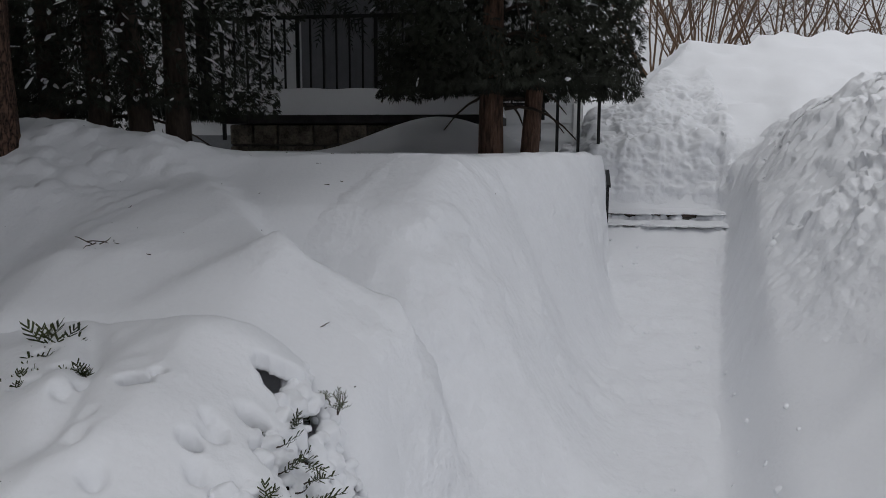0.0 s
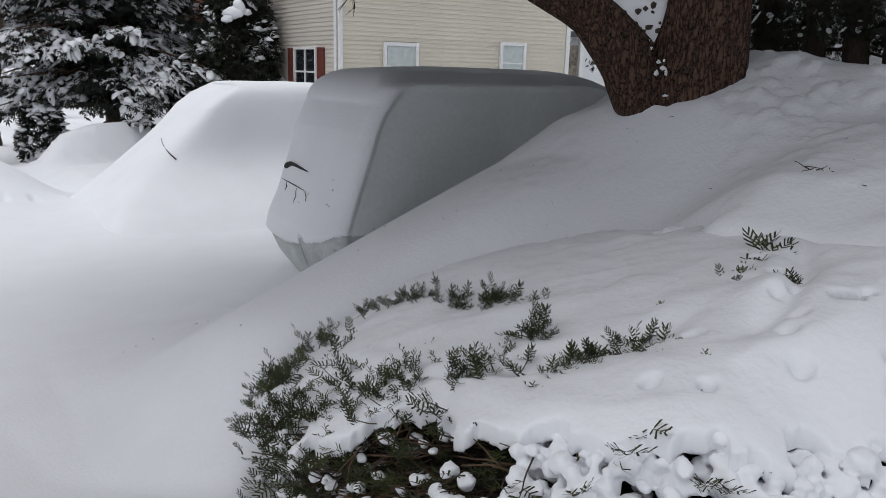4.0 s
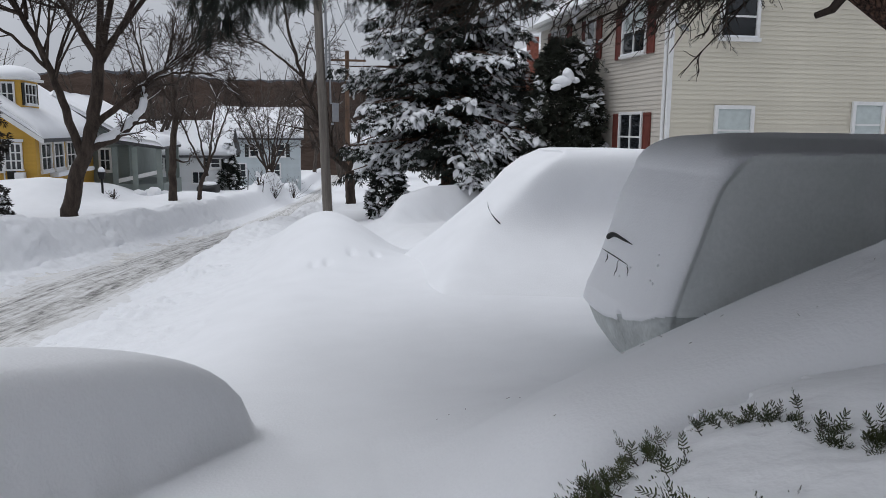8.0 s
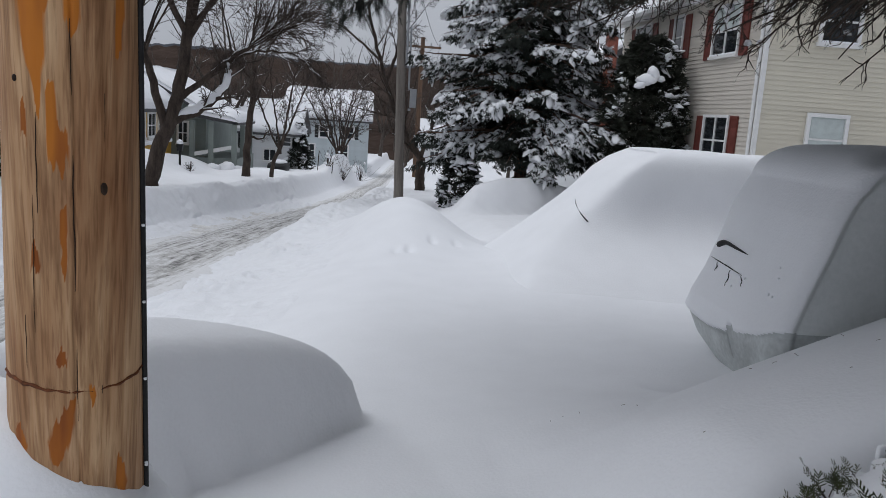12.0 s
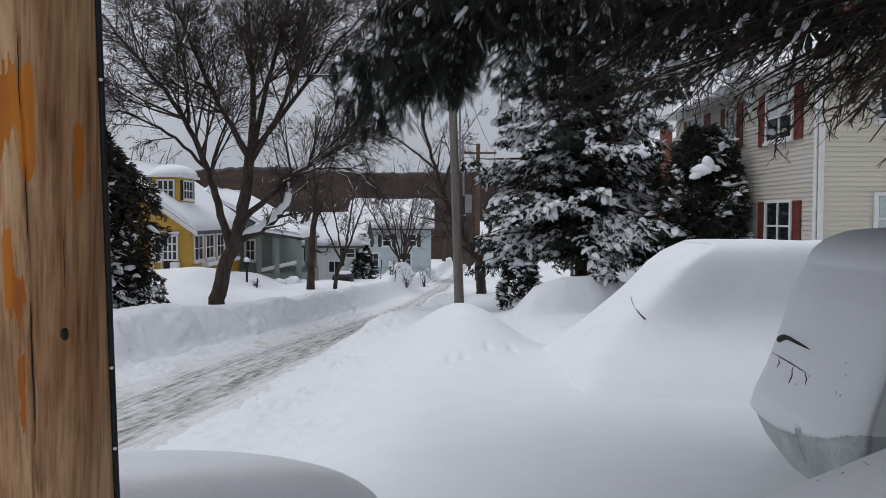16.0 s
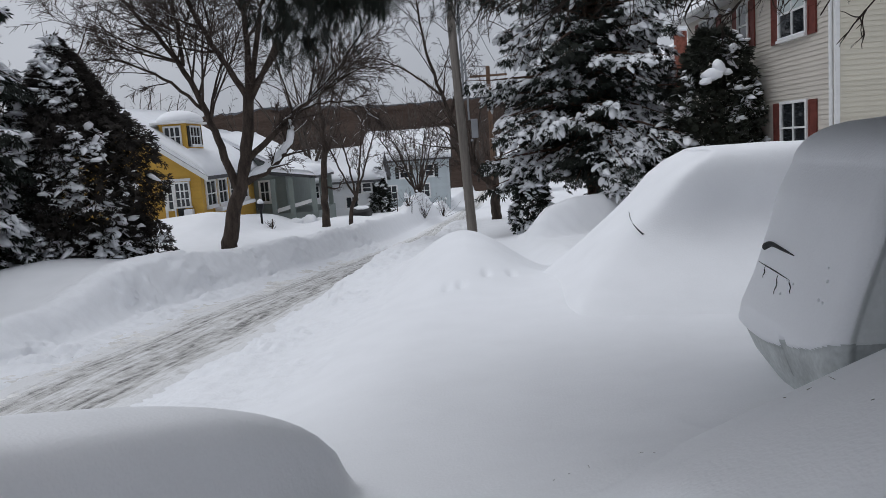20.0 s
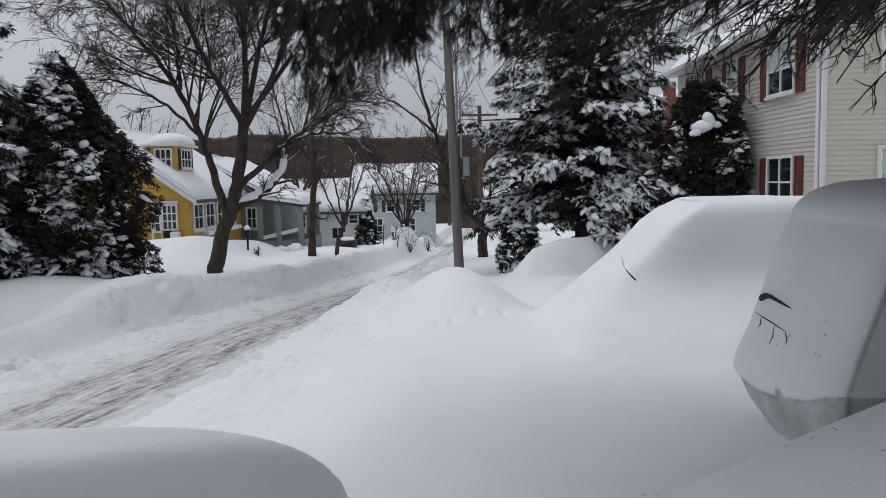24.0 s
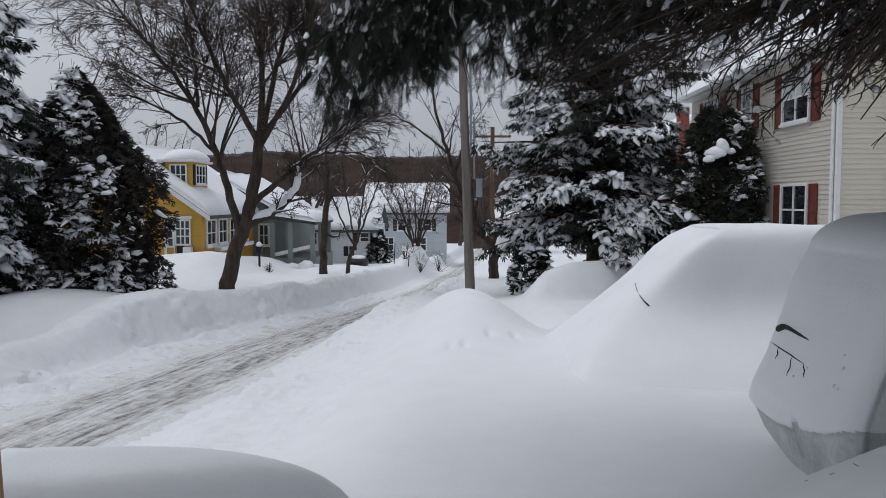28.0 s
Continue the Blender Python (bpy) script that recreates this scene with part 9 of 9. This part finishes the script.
def plain_house(name, x0, x1, y0, y1, z0, ze, zr, mat, label, ridge_axis, windows, snow=0.4, seed=1, lap=0.18):
    h = thing(name, x0, y0, z0, label, "house")
    h.matrix_world = Matrix()
    if ridge_axis == "x":
        ym = (y0 + y1) / 2
        body = part("wall", prism([(y0, z0), (y1, z0), (y1, ze), (ym, zr), (y0, ze)], "x", x0, x1), mat, h)
        part("roof", prism([(y0 - 0.35, ze - 0.12), (y0 - 0.35, ze + 0.02), (ym, zr + 0.15), (y1 + 0.35, ze + 0.02), (y1 + 0.35, ze - 0.12), (ym, zr + 0.02)], "x", x0 - 0.3, x1 + 0.3), SHINGLE, h)
        put("roof_snow", roof_snow(((y0 - 0.36, ze + 0.02), (ym, zr + 0.16)), "x", x0 - 0.3, x1 + 0.3, 40, seed, snow), SNOW, h)
    else:
        xm = (x0 + x1) / 2
        body = part("wall", prism([(x0, z0), (x1, z0), (x1, ze), (xm, zr), (x0, ze)], "y", y0, y1), mat, h)
        part("roof", prism([(x0 - 0.35, ze - 0.12), (x0 - 0.35, ze + 0.02), (xm, zr + 0.15), (x1 + 0.35, ze + 0.02), (x1 + 0.35, ze - 0.12), (xm, zr + 0.02)], "y", y0 - 0.3, y1 + 0.3), SHINGLE, h)
        put("roof_snow", roof_snow(((x1 + 0.36, ze + 0.02), (xm, zr + 0.16)), "y", y0 - 0.3, y1 + 0.3, 40, seed, snow), SNOW, h)
        put("roof_snow", roof_snow(((x0 - 0.36, ze + 0.02), (xm, zr + 0.16)), "y", y0 - 0.3, y1 + 0.3, 40, seed + 1, snow), SNOW, h)
    lap_siding(body, "y", y0, x0, x1, z0 + 0.6, ze, lap, mat, -1)
    for axis, at, a0, a1, q0, q1, panes, out, shut in windows:
        window(h, axis, at, a0, a1, q0, q1, panes, out=out, width=0.1)
        if shut:
            shutter(h, axis, at, a0 - 0.4, a0 - 0.12, q0 - 0.05, q1 + 0.05, SHUTTER_BLACK, out)
            shutter(h, axis, at, a1 + 0.12, a1 + 0.4, q0 - 0.05, q1 + 0.05, SHUTTER_BLACK, out)
    return h


def porch_cottage():
    h = plain_house("green_house", -15.0, -8.6, 40.2, 48.0, -3, 1.1, 3.0, SIDING_GREEN, "grey-green house with a snow-topped open porch", "y", [("y", 40.2, -9.9, -9.5, -0.2, 0.8, (2, 2), -1, False)], 0.4, 4)
    part("porch_roof", prism([(-9.2, 1.15), (-6.9, 0.85), (-6.9, 1.0), (-9.2, 1.3)], "y", 39.4, 45.0), SHINGLE, h)
    put("porch_snow", roof_snow(((-6.85, 0.98), (-9.3, 1.35)), "y", 39.3, 45.0, 30, 6, 0.42), SNOW, h)
    for x, y in ((-9.1, 39.5), (-8.2, 39.5), (-7.1, 39.5), (-7.1, 42.0), (-7.1, 44.6)):
        part("porch_post", box(x - 0.12, x + 0.12, y - 0.1, y + 0.1, -2, 0.95, 0.01), SIDING_GREEN, h)
    part("porch_rail", prism([(-9.0, -0.75), (-7.1, -0.30), (-7.1, -0.12), (-9.0, -0.55)], "y", 39.45, 39.55), TRIM_WHITE, h)
    part("porch_floor", box(-9.2, -6.95, 39.5, 45, -2.2, -0.8), SIDING_GREEN, h)
    V, F = blobs([(-8.6, 38.6, -1.25), (-8.0, 38.4, -1.3), (-7.3, 38.6, -1.25), (-6.7, 38.9, -1.3), (-8.3, 38.2, -1.3)], [(0.6, 0.4, 0.32), (0.5, 0.4, 0.25), (0.6, 0.4, 0.3), (0.4, 0.3, 0.25), (0.4, 0.3, 0.2)], 3, 0.45, 0.8, 2)
    bush = put("snowy_bush", mesh_np("snowy_bush", V, F, True), SNOW, None)
    tagged(bush, "low bushes buried in snow before the porch", "bush", kind="stuff")


porch_cottage()
plain_house("white_house", -12.5, -5.0, 49.8, 57.0, -4, 0.2, 1.75, SIDING_WHITE, "long low white house with deep snow on its roof", "x",
            [("y", 49.8, -9.6, -8.7, -0.75, 0.05, (2, 2), -1, True), ("y", 49.8, -7.0, -6.3, -1.5, -0.8, (2, 1), -1, False), ("y", 49.8, -5.9, -5.4, -0.55, 0.0, (1, 2), -1, True), ("x", -5.0, 50.6, 51.2, -1.6, -0.5, (1, 2), 1, True), ("x", -5.0, 53, 53.8, -1.6, -0.5, (1, 2), 1, True)], 0.45, 7)
plain_house("pale_blue_house", -7.2, -0.6, 62.5, 72.0, -5, 1.1, 3.0, SIDING_BLUE, "pale blue two-storey house under a snowy roof", "x",
            [("y", 62.5, -6.2, -5.6, -0.3, 0.6, (1, 2), -1, True), ("y", 62.5, -4.4, -3.8, -0.3, 0.6, (1, 2), -1, True), ("y", 62.5, -2.4, -1.8, -0.3, 0.6, (1, 2), -1, True), ("y", 62.5, -5.6, -4.8, -1.9, -0.9, (2, 2), -1, False), ("y", 62.5, -3.0, -2.2, -1.9, -0.9, (2, 2), -1, False)], 0.45, 8, 0.25)
plain_house("white_house", -22, -14.5, 50, 58, -4, 1.0, 3.0, SIDING_WHITE, "white house half hidden behind the street trees", "x", [("y", 50, -18, -17, -0.6, 0.5, (2, 2), -1, True)], 0.45, 9)
plain_house("white_house", 4.6, 9.0, 78, 86, -6, -0.8, 1.0, SIDING_WHITE, "small white house at the bottom of the hill", "x", [("y", 78, 5.6, 6.4, -2.6, -1.6, (2, 2), -1, False)], 0.4, 10)


def buried_car():
    c = thing("far_car", -5.9, 46.5, -1.7, "dark car nearly hidden behind the snowbank", "car")
    c.matrix_world = Matrix()
    V, F = snow_shell(-5.7, 46.5, -1.6, 0.6, 1.4, 0.36, ([-2, 0], [0, 0]), (0.9, 1, 5, 0), 3, 16, 3)
    put("body", mesh_np("body", V, F, True), RUBBER, c, "dark car body")
    V, F = blobs([(-5.7, 46.5, -1.3)], [(0.5, 1.1, 0.14)], 2, 0.08)
    put("snow_cap", mesh_np("snow_cap", V, F, True), SNOW, c)


buried_car()


def stakes():
    r = np.random.default_rng(5)
    for x, y, h in ((-3.1, 40.5, 1.0), (-2.4, 41.0, 0.5), (-7.7, 32.7, 0.4)):
        z = ground_at(x, y)
        s = tubes("marker_stake", [(np.array([(x, y, z - 0.2), (x + 0.06, y, z + h)]), np.full(2, 0.025))], 6, BARK_DARK)
        tagged(s, "thin dark stake stuck in the snow", "stake", "marker stakes")
    for k, (x, y, h) in enumerate(((-7.75, 32.9, 0.45), (-1.9, 44.0, 1.6), (-1.0, 52, 1.6), (-2.6, 41.5, 1.3))):
        z = ground_at(x, y)
        b = thing("bare_bush", x, y, z, "small bare bush poking out of the snow", "bush")
        b.matrix_world = Matrix()
        lines = [(wander(r, (x, y, z - 0.1), (r.normal(0, 0.4), r.normal(0, 0.4), 1), h * r.uniform(0.6, 1.1), 5, 0.2, 0.02), np.linspace(0.012, 0.004, 6)) for _ in range(26)]
        tubes("twig_work", lines, 4, TWIG, b, kind="stuff")
        V, F = blobs([q[0][r.integers(2, 5)] for q in lines[::2]], np.full((13, 3), 0.06 * h), 1, 0.3, 0.8, k)
        put("snow_clumps", mesh_np("snow_clumps", V, F, True), SNOW, b)


stakes()


# ---- woods and hills in the distance ----
def hills():
    xs = np.linspace(-420, 420, 700)
    for name, y0, y1, base, top, mat, amp, label, fuzz in (
            ("hillside_woods", 96, 210, -7.0, 12.8, WOODS, 2.2, "bare brown woods on the hillside beyond the houses", 1.1),
            ("far_hill", 620, 760, -12, 42.0, RIDGE, 9.0, "blue-grey wooded ridge on the horizon", 2.2)):
        rows = np.linspace(0, 1, 12)
        X, T = np.meshgrid(xs * (y1 / 210), rows)
        P = np.stack([X, 0 * X, 0 * X], -1).reshape(-1, 3)
        crest = top + (amp * wobble(P, 0.02 * 210 / y1, 3) + 0.4 * amp * wobble(P, 0.09 * 210 / y1, 5)).reshape(X.shape)
        rough = (fuzz * wobble(P, 1.7 * 210 / y1, 2) + 0.7 * fuzz * wobble(P, 4.1 * 210 / y1, 6)).reshape(X.shape)
        Z = base + (crest - base) * T ** 0.8 + rough * T ** 4 * 0.6
        Y = y0 + (y1 - y0) * T
        n = len(xs)
        i = (np.arange(11)[:, None] * n + np.arange(n - 1)[None]).ravel()
        put(name, mesh_np(name, np.stack([X, Y, Z], -1).reshape(-1, 3), np.stack([i, i + 1, i + n + 1, i + n], -1), True), mat, None, label, "hill", kind="structure")
    # the nearer edge of the woods: bare trunks and crowns
    r = np.random.default_rng(101)
    thick, thin = [], []
    for _ in range(420):
        x, y = r.uniform(-75, 45), r.uniform(98, 165)
        z = -4.5 if y < 125 else -7 + (y - 125) / 85 * 14
        h = r.uniform(6, 10)
        t = wander(r, (x, y, z), (r.normal(0, 0.08), 0, 1), h, 5, 0.06, 0.02)
        thick.append((t, np.linspace(0.2, 0.04, 6)))
        for _ in range(9):
            k = r.integers(2, 6)
            a = r.uniform(0, 2 * np.pi)
            thin.append((wander(r, t[k], (math.cos(a), math.sin(a), 0.9), h * r.uniform(0.15, 0.4), 3, 0.2, 0.05), np.linspace(0.06, 0.025, 4)))
    ob = tubes("woods_edge", thick + [], 4, BARK_GREY, None, kind="stuff")
    tagged(ob, "edge of bare grey-brown woods at the foot of the hill", "woods")
    ob = tubes("woods_crowns", thin, 3, TWIG, None, kind="stuff")
    tagged(ob, "bare twiggy crowns of the woods at the foot of the hill", "woods")


hills()
